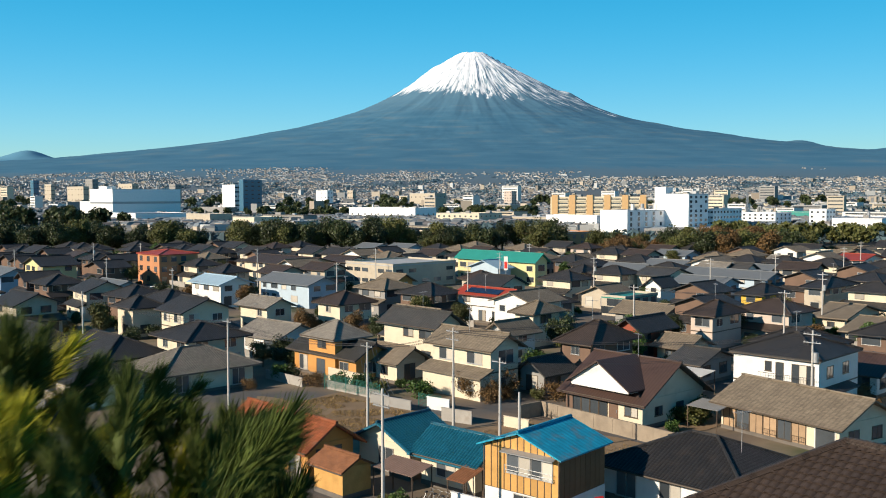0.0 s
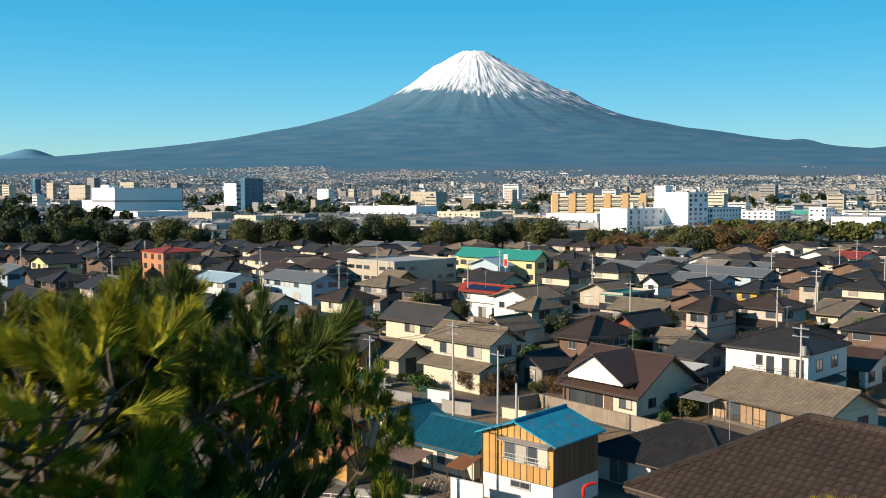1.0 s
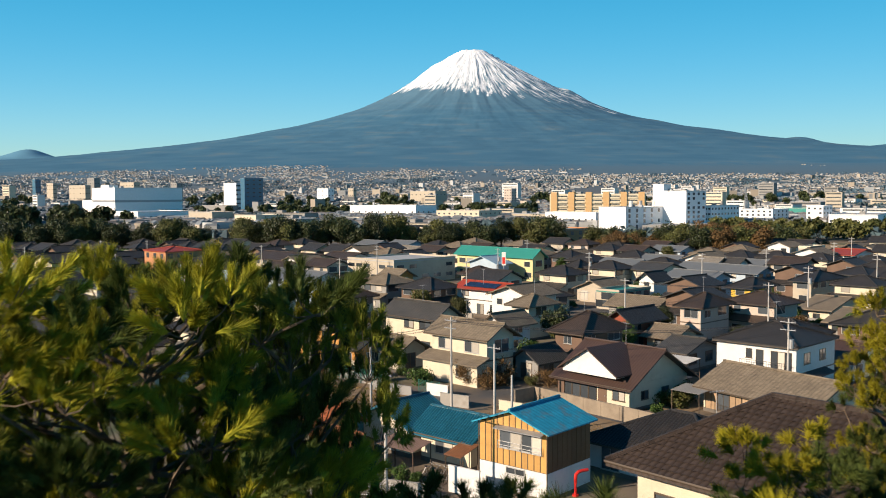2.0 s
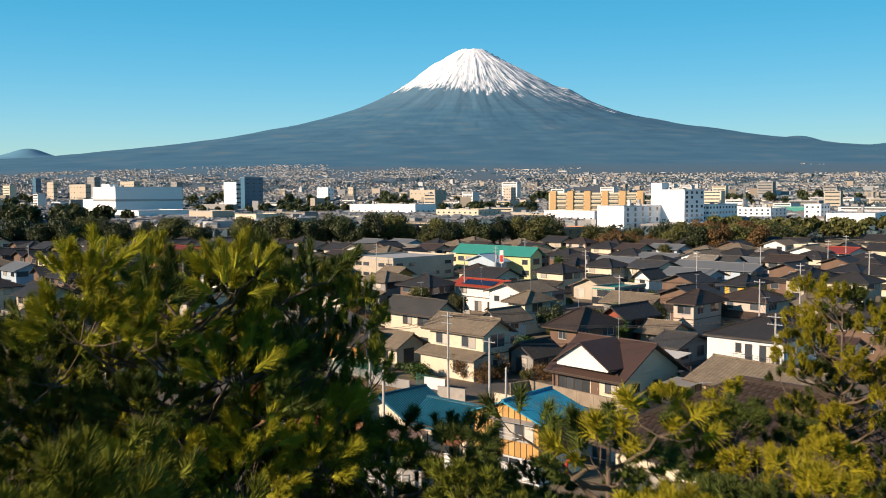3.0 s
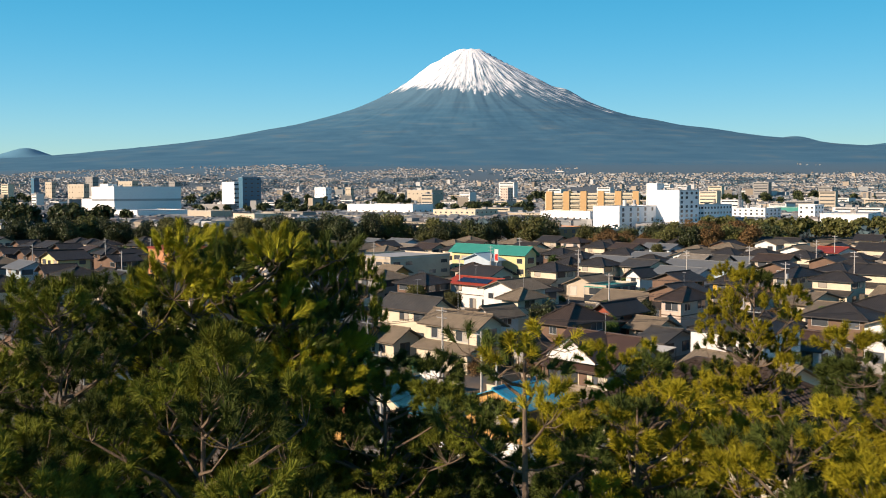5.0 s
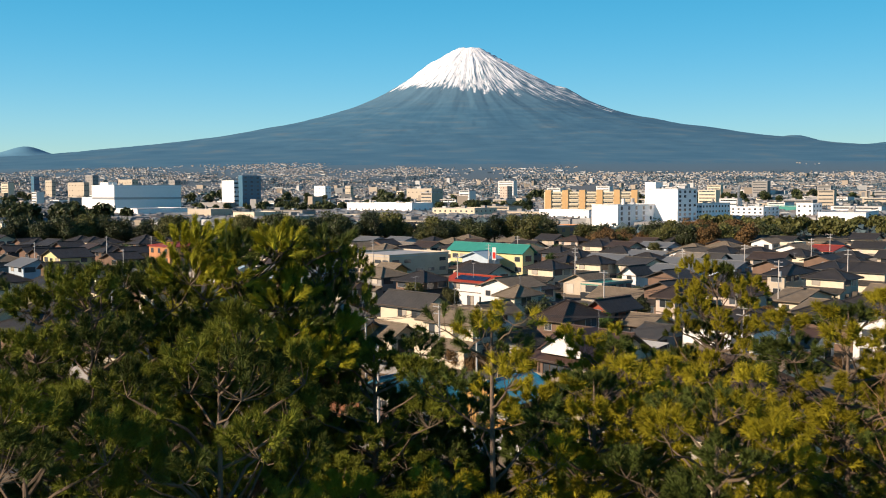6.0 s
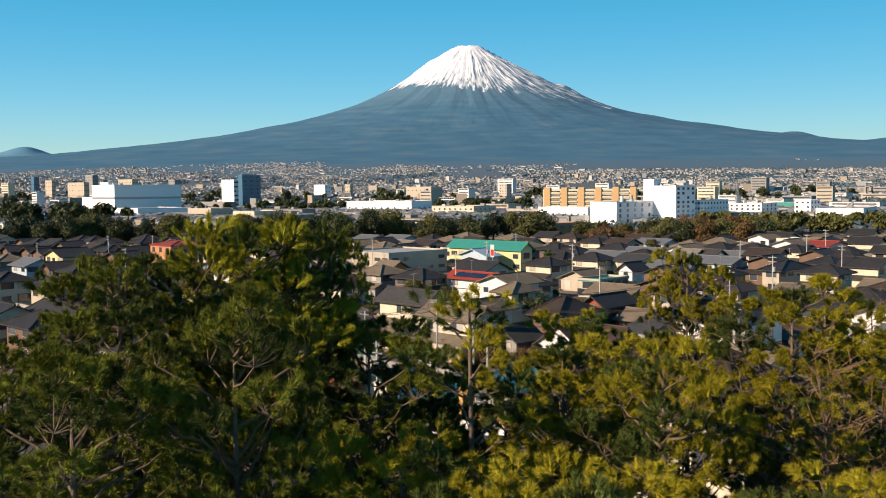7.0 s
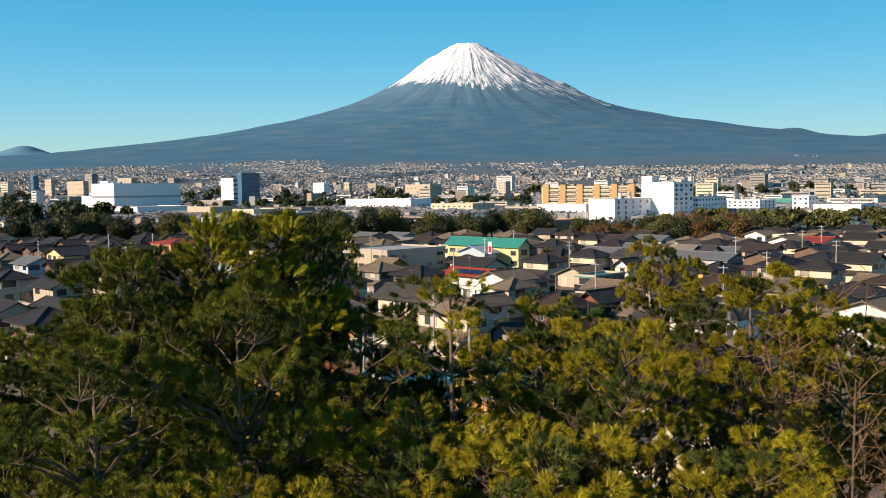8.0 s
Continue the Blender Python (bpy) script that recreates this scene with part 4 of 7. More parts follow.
block("stair_tower", 135.7, 585.6, -46, 7.7, 8.1, 26.5, WHITEF, "blank white stair and lift tower", floors=0, cols=4, cols_side=3, seed=12)
block("apartment_building", 115.6, 569.2, -46, 19.2, 45.9, 13.0, WHITEF, "white stepped apartment block", floors=4, cols=4, cols_side=6, seed=13, gear=5, front=False, win=(2.0, 2.2))
block("apartment_building", 175.2, 592.2, -46, 4.6, 34.4, 13.4, WHITEF, "long white apartment block with many balconies", floors=4, cols=2, cols_side=9, seed=14, gear=3)
block("apartment_building", 222.4, 654.1, -46, 24.7, 22.8, 9.9, WHITEF, "white apartment block with roof tanks", floors=4, cols=6, cols_side=4, seed=15, gear=5)
block("low_hall", 85.6, 619.0, -46, 41.7, 8.3, 8.9, WHITEF, "low white hall with flat roof", floors=1, cols=8, cols_side=2, seed=16)
block("factory", -46.3, 860.6, -35, 75.4, 31.4, 11.3, WHITEF, "long white factory with flat roof", floors=1, cols=10, cols_side=4, seed=17, gear=6)
block("factory", -47.7, 698.5, -35, 49.8, 23.5, 4.4, CREAM, "low cream factory building", floors=1, cols=8, cols_side=4, seed=18)
block("factory", 20.3, 749.7, -35, 40.2, 33.0, 8.2, CREAM, "cream flat-roofed factory building", floors=2, cols=8, cols_side=5, seed=19, gear=3)
block("factory", -131.9, 673.7, -46, 27.7, 23.3, 7.0, CREAM, "cream flat-roofed industrial shed", floors=1, cols=4, cols_side=6, seed=20)
block("factory", -173.0, 700.2, -46, 34.0, 17.7, 8.9, BEIGE, "beige flat-roofed industrial shed", floors=1, cols=4, cols_side=4, seed=21, gear=3)
block("factory", -241.2, 1020.3, -46, 52.2, 13.6, 10.1, GREY, "grey flat-roofed industrial shed", floors=1, cols=4, cols_side=4, seed=22, gear=2)
block("factory", -289.5, 719.6, -46, 64.4, 25.3, 4.9, GREY, "grey shed with pale roof", floors=1, cols=6, cols_side=6, seed=23)
block("hall", 307.4, 821.8, -46, 34.4, 16.2, 7.6, T_TEAL, "teal metal-clad flat-roofed hall", floors=0, cols=4, cols_side=3, seed=24)
block("factory", 272.8, 615.6, -30, 28.1, 80.0, 7.2, WHITEF, "long white factory with flat roof", floors=1, cols=10, cols_side=4, seed=25, gear=4)
block("office_building", 252.8, 633.6, -46, 11.5, 13.7, 12.3, WHITEF, "white four-storey office building", floors=4, cols=3, cols_side=3, seed=26)
block("hall", 148.4, 558.9, -20, 48.3, 80.0, 3.1, GREY, "long grey-roofed hall with dark windows", floors=1, cols=14, cols_side=10, seed=27, win=(2.6, 1.2))
block("office_building", -603.6, 1406.5, -46, 11.5, 8.0, 45.7, TOWERB, "slim dark glass office tower", floors=6, cols=2, cols_side=2, seed=28)
block("apartment_building", -502.4, 1361.1, -46, 23.7, 8.6, 46.3, GREY, "grey-brown concrete apartment tower", floors=9, cols=3, cols_side=2, seed=29)
block("apartment_building", -541.4, 1309.4, -46, 22.4, 5.1, 38.5, BEIGE, "far-off beige concrete apartment slab", floors=7, cols=3, cols_side=2, seed=30)
block("apartment_building", -368.4, 1309.0, -46, 17.2, 9.4, 38.2, GREY, "grey concrete apartment tower block", floors=8, cols=3, cols_side=2, seed=31)
block("apartment_building", -419.4, 1267.3, -46, 40.9, 8.9, 38.4, BEIGE, "far-off beige concrete apartment slab", floors=5, cols=5, cols_side=2, seed=32)
block("apartment_building", 85.2, 1207.4, -46, 12.7, 9.5, 27.7, PINKW, "pinkish concrete apartment tower block", floors=8, cols=3, cols_side=2, seed=33)
block("apartment_building", -487.8, 1270.6, -46, 51.6, 7.2, 34.9, BEIGE, "far-off beige concrete apartment slab", floors=5, cols=5, cols_side=2, seed=34)
block("apartment_building", -120.8, 1255.4, -46, 11.4, 5.2, 29.1, BEIGE, "small beige apartment block", floors=5, cols=3, cols_side=2, seed=35)
block("store", -18.9, 1172.7, -46, 45.8, 19.2, 24.9, BEIGE, "wide beige store building", floors=3, cols=6, cols_side=3, seed=36)
block("store", -157.1, 1261.6, -46, 24.1, 9.8, 29.1, WHITEF, "white concrete office block", floors=5, cols=3, cols_side=2, seed=37)


# ---- trees ----
def from_arrays(name, verts, tris, *materials):
    me = bpy.data.meshes.new(name)
    me.vertices.add(len(verts))
    me.vertices.foreach_set("co", np.asarray(verts, dtype=np.float32).ravel())
    n = len(tris)
    me.loops.add(n * 3)
    me.loops.foreach_set("vertex_index", np.asarray(tris, dtype=np.int32).ravel())
    me.polygons.add(n)
    me.polygons.foreach_set("loop_start", np.arange(0, n * 3, 3, dtype=np.int32))
    me.polygons.foreach_set("loop_total", np.full(n, 3, dtype=np.int32))
    for m in materials:
        me.materials.append(m)
    me.update(calc_edges=True)
    return me


def frames_of(dirs, rng):
    """Rotation matrices whose third column is each direction, spun at random."""
    d = dirs / np.linalg.norm(dirs, axis=1, keepdims=True)
    ref = np.where(np.abs(d[:, 2:3]) < 0.95, np.array([[0, 0, 1.0]]), np.array([[1.0, 0, 0]]))
    u = np.cross(ref, d)
    u /= np.linalg.norm(u, axis=1, keepdims=True)
    v = np.cross(d, u)
    a = rng.uniform(0, 2 * np.pi, len(d))[:, None]
    return np.stack([u * np.cos(a) + v * np.sin(a), v * np.cos(a) - u * np.sin(a), d], axis=2)


def needle_tuft(rng, n, half, slim=1.0):
    """One brush of needles round a shoot that runs up z, about one unit long: dense, soft-edged, fuller towards its tip."""
    v = np.zeros((n, 3, 3))
    for i in range(n):
        s = (i + rng.random()) / n
        z = 0.05 + 0.42 / slim * s ** 0.8
        az, tilt = rng.uniform(0, 2 * np.pi), rng.uniform(0.25, 1.5) * (1.12 - 0.5 * s) * slim
        d = np.array([math.cos(az) * math.sin(tilt), math.sin(az) * math.sin(tilt), math.cos(tilt)])
        side = np.cross(d, rng.normal(size=3))
        side /= np.linalg.norm(side)
        base = np.array([math.cos(az) * 0.03, math.sin(az) * 0.03, z])
        v[i] = base - side * half, base + side * half, base + d * rng.uniform(0.26, 0.44) * (0.75 + 0.35 * math.sin(math.pi * min(1, s + 0.15)))
    # the densely needled heart of the shoot: a lumpy, opaque spindle
    levels = [(0.0, 0.02), (0.15, 0.075), (0.3, 0.085), (0.42, 0.05), (0.52, 0.01)]
    rings = []
    for z, r in levels:
        rings.append([np.array([math.cos(a) * r, math.sin(a) * r, z]) + rng.normal(0, 0.015, 3) for a in (0.2, 1.3, 2.3, 3.4, 4.4, 5.4)])
    heart = []
    for lo, hi in zip(rings, rings[1:]):
        for i in range(6):
            k = (i + 1) % 6
            heart += [lo[i], lo[k], hi[k], lo[i], hi[k], hi[i]]
    return np.concatenate([v.reshape(-1, 3), np.array(heart)])


def tube(m, pts, r0, r1, sides):
    """A tapered, bending limb through pts."""
    n = len(pts)
    k = len(m.v)
    for i, p in enumerate(pts):
        d = Vector(pts[min(i + 1, n - 1)]) - Vector(pts[max(i - 1, 0)])
        q = d.to_track_quat('Z', 'Y')
        r = r0 + (r1 - r0) * i / (n - 1)
        for s in range(sides):
            a = 2 * math.pi * s / sides
            m.v.append(tuple(Vector(p) + q @ Vector((r * math.cos(a), r * math.sin(a), 0))))
    for i in range(n - 1):
        for s in range(sides):
            t = (s + 1) % sides
            m.f.append((k + i * sides + s, k + i * sides + t, k + (i + 1) * sides + t, k + (i + 1) * sides + s))
            m.uv += [(0, 0), (1, 0), (1, 1), (0, 1)]
            m.mi.append(0)


def grow_pine(seed, height, crown, spread_r, pads, tufts, needles, half, leaf, flat=2.2, gap=1.0, sweep=0.12):
    """Meshes of one pine: trunk, limbs and twigs, needle crown. Each limb ends in a pad of needle brushes, with dark gaps between the pads."""
    rng = np.random.default_rng(seed)
    trunk, limbs = Mesh(), Mesh()
    bends = rng.uniform(-0.35, 0.35, 2)
    top = height - 0.55

    def axis(z):
        s = z / height
        return Vector((bends[0] * math.sin(s * 7 + seed) * (1.05 - s), bends[1] * math.sin(s * 6 + seed * 2) * (1.05 - s), z))
    tube(trunk, [axis(top * i / 18) for i in range(19)], 0.12 + height * 0.006, 0.02, 8)
    pos, dirs, size, colour_src = [], [], [], []
    low = height - crown
    centres = [(Vector((0, 0, height - 0.75)) + Vector((axis(top).x, axis(top).y, 0)), 0.5)]
    tries = 0
    while len(centres) < pads and tries < 6000:
        tries += 1
        s = rng.uniform(0, 0.93)
        z = low + crown * s
        env = spread_r * (0.55 + 0.45 * min(1, s / 0.45)) * math.sqrt(max(0.02, 1 - max(0, (s - 0.55) / 0.45) ** flat))
        ang, rho = rng.uniform(0, 2 * math.pi), env * rng.uniform(0.1, 1.0) ** 0.4
        c = Vector((math.cos(ang) * rho, math.sin(ang) * rho, z)) + Vector((axis(z).x, axis(z).y, 0))
        r = rng.uniform(0.28, 0.56) * (0.8 if s > 0.85 else 1.0)
        if all((Vector((c.x - q.x, c.y - q.y, (c.z - q.z) * 1.35))).length > 0.8 * gap * (r + w) for q, w in centres):
            centres.append((c, r))
    for c, r in centres:
        rho = math.hypot(c.x, c.y)
        out = Vector((c.x, c.y, 0)) / max(rho, 0.2)
        a = axis(min(top, max(low - 0.6, c.z - 0.35 - rho * rng.uniform(0.25, 0.6))))
        mid = a.lerp(c, 0.55) + Vector((rng.normal(0, 0.12), rng.normal(0, 0.12), -0.12 * rho))
        end = c - Vector((0, 0, r * 0.45))
        tube(limbs, [a, a.lerp(mid, 0.5) + Vector((0, 0, -0.04 * rho)), mid, mid.lerp(end, 0.5) + Vector(rng.normal(0, 0.05, 3)), end], 0.016 + 0.013 * rho, 0.011, 5)
        shade_pad = rng.random() < 0.32                          # random pads take the darker needles, imitating shade among lit tufts
        # a tuft-covered pad: brushes all over the upper side of the limb's end, a few below it
        count = max(3, int(tufts * (r / 0.5) ** 2))
        for k in range(count):
            d = Vector(rng.normal(0, 1, 3)).normalized()
            if d.z < -0.25:
                d.z = -d.z
            f = rng.uniform(0.55, 1.05)
            p = c + Vector((d.x * r * f, d.y * r * f, d.z * r * 0.7 * f - 0.1))
            up = d * 1.0 + out * 0.2 + Vector((sweep + rng.normal(0, 0.2), rng.normal(0, 0.2), 0.45))
            pos.append(tuple(p)), dirs.append(tuple(up)), size.append(rng.uniform(0.30, 0.46)), colour_src.append(shade_pad)
            if k % 2 == 0:
                tube(limbs, [end, end.lerp(p, 0.55) + Vector((0, 0, -0.04)), p + up.normalized() * 0.05], 0.009, 0.004, 3)
    pos, dirs, size = np.array(pos), np.array(dirs), np.array(size)
    kinds = [needle_tuft(rng, needles, half, 0.6 if height > 21 else 1.0) for _ in range(5)]
    R = frames_of(dirs, rng)
    out, tone = [], []
    pick, colour_src = rng.integers(0, 5, len(pos)), np.array(colour_src, dtype=np.int32)
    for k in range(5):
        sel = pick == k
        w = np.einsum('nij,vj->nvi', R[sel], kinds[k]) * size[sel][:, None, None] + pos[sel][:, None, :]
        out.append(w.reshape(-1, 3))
        tone.append(np.repeat(colour_src[sel], len(kinds[k]) // 3))
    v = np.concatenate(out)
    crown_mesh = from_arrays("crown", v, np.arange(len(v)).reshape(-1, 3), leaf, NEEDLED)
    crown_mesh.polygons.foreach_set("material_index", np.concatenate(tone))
    return trunk.done("trunk", BARK), limbs.done("branchwork", TWIG), crown_mesh


def clump_mesh(name, seed, rx, rz, n, leaf, material, lobes=9, hollow=0.45):
    """A crown of small leaf blades gathered on several uneven lobes, with gaps."""
    rng = np.random.default_rng(seed)
    c = rng.normal(0, 1, (lobes, 3))
    c /= np.linalg.norm(c, axis=1, keepdims=True)
    c *= np.array([rx, rx, rz]) * rng.uniform(0.35, 0.72, (lobes, 1))
    lr = rng.uniform(0.32, 0.55, lobes) * rx
    w = rng.integers(0, lobes, n)
    d = rng.normal(0, 1, (n, 3))
    d /= np.linalg.norm(d, axis=1, keepdims=True)
    p = c[w] + d * lr[w][:, None] * rng.uniform(hollow, 1.08, (n, 1)) * np.array([1, 1, 0.85 * min(1, rz / rx + 0.2)])
    R = frames_of(d + rng.normal(0, 0.6, (n, 3)), rng)
    t = np.array([[-0.5, -0.35, 0], [0.5, -0.3, 0.05], [0.35, 0.5, -0.05], [-0.4, 0.45, 0.08]])
    s = leaf * rng.uniform(0.6, 1.4, (n, 1, 1))
    v = np.einsum('nij,vj->nvi', R, t) * s + p[:, None, :]
    base = np.arange(n)[:, None] * 4
    tri = np.concatenate([base + np.array([[0, 1, 2]]), base + np.array([[0, 2, 3]])], axis=1).reshape(-1, 3)
    return from_arrays(name, v.reshape(-1, 3), tri, material)


def bare_limbs(seed, h, r, n=9):
    rng = random.Random(seed)
    m = Mesh()
    for i in range(n):
        a = i * 2.4 + rng.uniform(-0.4, 0.4)
        z = h * rng.uniform(0.25, 0.6)
        e = Vector((math.cos(a) * r * rng.uniform(0.5, 0.9), math.sin(a) * r * rng.uniform(0.5, 0.9), h * rng.uniform(0.7, 1.0)))
        s = Vector((0, 0, z))
        tube(m, [s, s.lerp(e, 0.5) + Vector((0, 0, 0.08 * h)), e], 0.05 * r * 0.6, 0.02, 5)
    return m


TREE_KINDS = {}


def broad_tree(x, y, kind, size, label, group="", seed=0, ground_z=0.0):
    """A round-headed tree: tapered trunk, limbs and a leafy crown. size: crown radius in metres."""
    key = (kind.name, seed % 4)
    if key not in TREE_KINDS:
        t = Mesh()
        tube(t, [(0, 0, -0.3), (0.1, 0.05, 1.0), (0, 0.1, 2.4)], 0.32, 0.16, 7)
        TREE_KINDS[key] = (t.done("trunk", BARK), bare_limbs(seed + 3, 4.6, 2.4).done("branchwork", BARK),
                           clump_mesh("crown", seed + 11, 3.0, 2.5, 4200, 0.22, kind, 12))
    t, b, c = TREE_KINDS[key]
    k = size / 3.0
    ob = thing("tree", pose(x, y, ground_z, 0, 0, (seed * 67) % 360) @ Matrix.Diagonal((k, k, k * (0.9 + 0.25 * ((seed * 37) % 10) / 10), 1)), label, "tree", group)
    part("trunk", t, ob)
    part("branchwork", b, ob)
    part("crown", c, ob, at=pose(0, 0, 4.0))
    return ob


def grove(label, spots, kind, lo, hi, seed):
    """A far grove joined into one object: many crowns and trunks."""
    rng = random.Random(seed)
    vs, fs, n = [], [], 0
    base = [clump_mesh("crown", 70 + i, 3.0, 2.5, 420, 0.75, kind, 10) for i in range(3)]
    packs = []
    for me in base:
        co = np.zeros(len(me.vertices) * 3, dtype=np.float32)
        me.vertices.foreach_get("co", co)
        ix = np.zeros(len(me.loops), dtype=np.int32)
        me.loops.foreach_get("vertex_index", ix)
        packs.append((co.reshape(-1, 3), ix.reshape(-1, 3)))
    for x, y in spots:
        k = rng.uniform(lo, hi) / 3.0
        co, ix = packs[rng.randrange(3)]
        t = rng.uniform(0, 6.28)
        R = np.array([[math.cos(t), -math.sin(t), 0], [math.sin(t), math.cos(t), 0], [0, 0, rng.uniform(0.85, 1.15)]])
        vs.append(co @ R.T * k + np.array([x, y, terrain(x, y) + 3.4 * k]))
        fs.append(ix + n)
        n += len(co)
    ob = new("tree_grove", from_arrays("tree_grove", np.concatenate(vs), np.concatenate(fs), kind))
    return tagged(ob, label, "trees", kind="stuff")


def shrub(x, y, size, kind, label, seed=0, z=0.0):
    """A garden shrub down to the ground, one mesh: small leaves on uneven lobes; the russet ones are fine and half bare."""
    key = ("shrub", kind.name, seed % 3)
    if key not in TREE_KINDS:
        bare = kind.name == LEAFB.name
        TREE_KINDS[key] = clump_mesh("shrub", seed + 40, 1.0, 0.85, 2600 if bare else 1800, 0.055 if bare else 0.10, kind, 11, 0.1 if bare else 0.45)
    ob = new("shrub", TREE_KINDS[key])
    ob.matrix_world = pose(x, y, z + 0.62 * size, 0, 0, seed * 50) @ Matrix.Diagonal((size, size, size, 1))
    return tagged(ob, label, "shrub", "garden shrubs")


PINES = {}


def pine(x, y, top, kind, turn, lean=0.0, label="tall black pine with tufted yellow-green needles", wide=1.0):
    """A pine whose tip reaches the height top."""
    if kind not in PINES:
        spec = {"big": (11, 21.2, 5.4, 1.85, 120, 26, 300, 0.009, NEEDLEM, 6.0, 0.9, 0.25), "full": (23, 19.5, 5.2, 1.75, 60, 25, 140, 0.015, NEEDLE, 2.2, 1.0), "dark": (29, 19.5, 5.0, 1.75, 64, 24, 140, 0.015, NEEDLEG, 3.5, 1.0),
                "open": (35, 19.5, 4.6, 1.65, 44, 24, 150, 0.014, NEEDLEG, 2.2, 1.0), "airy": (41, 19.5, 4.6, 1.65, 44, 24, 150, 0.014, NEEDLE, 2.2, 1.0), "sparse": (47, 19.5, 3.6, 1.15, 16, 14, 150, 0.014, NEEDLE), "low": (59, 17.5, 5.4, 1.95, 60, 25, 140, 0.015, NEEDLE, 2.2, 1.0),
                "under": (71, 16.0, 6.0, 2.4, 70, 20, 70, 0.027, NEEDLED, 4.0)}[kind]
        PINES[kind] = (spec[1], grow_pine(*spec))
    h, (t, l, c) = PINES[kind]
    k = top / h
    ob = thing("pine_tree", pose(x, y, 0, lean, 0, turn % 90 - 45) @ Matrix.Diagonal((k * wide, k * wide, k, 1)), label, "tree", "coastal pines")
    part("trunk", t, ob)
    part("branchwork", l, ob)
    part("crown", c, ob)
    return ob


pine(-2.9, 2.8, 21.3, "big", 20, label="tall bushy black pine with a broad dark crown")
pine(-6.4, 5.5, 19.5, "open", 40, label="tall dark green pine with tufted needles")
pine(-1.6, 3.0, 21.1, "dark", 215, wide=0.5, label="tall dark green pine with tufted needles")
pine(-5.4, 1.0, 20.7, "dark", 80, wide=0.85, label="tall dark green pine with tufted needles")
pine(-4.4, -4.0, 19.7, "open", 200, label="tall dark green pine with tufted needles")
pine(-2.2, -3.0, 20.4, "open", 310, wide=0.85)
pine(1.62, -0.6, 20.15, "sparse", 40, label="slender half-bare pine with a pale trunk")
pine(3.6, 1.4, 18.9, "airy", 120)
pine(5.0, -1.4, 19.2, "airy", 250, wide=0.85)
pine(8.8, 11.6, 20.1, "full", 140, wide=0.72)
pine(8.9, 3.0, 19.95, "airy", 15)
pine(8.7, 0.6, 17.8, "sparse", 300, label="slender half-bare pine with a pale trunk")
pine(12.2, 5.6, 18.6, "full", 170)
pine(0.4, -2.4, 17.9, "low", 60)
pine(-0.5, 2.4, 19.2, "dark", 275, label="tall dark green pine with tufted needles")
pine(3.0, -4.8, 18.1, "low", 190)
pine(6.4, -5.0, 17.9, "airy", 330)
pine(-1.6, -6.4, 17.7, "low", 110)
pine(-4.9, -7.6, 17.4, "dark", 20, label="tall dark green pine with tufted needles")
pine(-9.4, -1.4, 18.5, "open", 260, label="tall dark green pine with tufted needles")
pine(-10.0, 6.0, 18.2, "dark", 350, label="tall dark green pine with tufted needles")
pine(4.7, 5.6, 18.9, "full", 30)
pine(12.4, -1.5, 17.6, "low", 240)
pine(1.0, 5.6, 17.6, "dark", 300, label="tall dark green pine with tufted needles")
pine(-5.6, 7.6, 18.0, "dark", 150, label="tall dark green pine with tufted needles")
pine(15.5, 10.0, 17.8, "airy", 90)
pine(9.8, -5.5, 17.0, "full", 45)
pine(0.9, -8.6, 17.3, "low", 210)
pine(5.0, -9.2, 17.0, "full", 75)
# unseen pines off to the left, added to cast shade over the grove
for x, y, top, kind, turn in ((-13, -4, 20.5, "dark", 60), (-15, -11, 21, "dark", 10), (-19, 2, 21, "dark", 200), (-11, -8, 18.5, "dark", 100)):
    pine(x, y, top, kind, turn)
# low pines whose dark needle colour stands for deep shade in the gaps
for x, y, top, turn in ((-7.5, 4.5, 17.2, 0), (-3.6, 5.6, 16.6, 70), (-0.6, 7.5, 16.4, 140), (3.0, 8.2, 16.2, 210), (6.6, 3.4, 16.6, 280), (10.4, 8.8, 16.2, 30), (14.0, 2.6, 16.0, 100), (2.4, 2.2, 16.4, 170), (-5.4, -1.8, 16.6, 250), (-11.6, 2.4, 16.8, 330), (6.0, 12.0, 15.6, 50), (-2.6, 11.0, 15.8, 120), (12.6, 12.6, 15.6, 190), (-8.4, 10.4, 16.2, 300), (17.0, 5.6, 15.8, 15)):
    pine(x, y, top, "under", turn, label="low pine crowded below the taller ones, darkened to stand for shade")


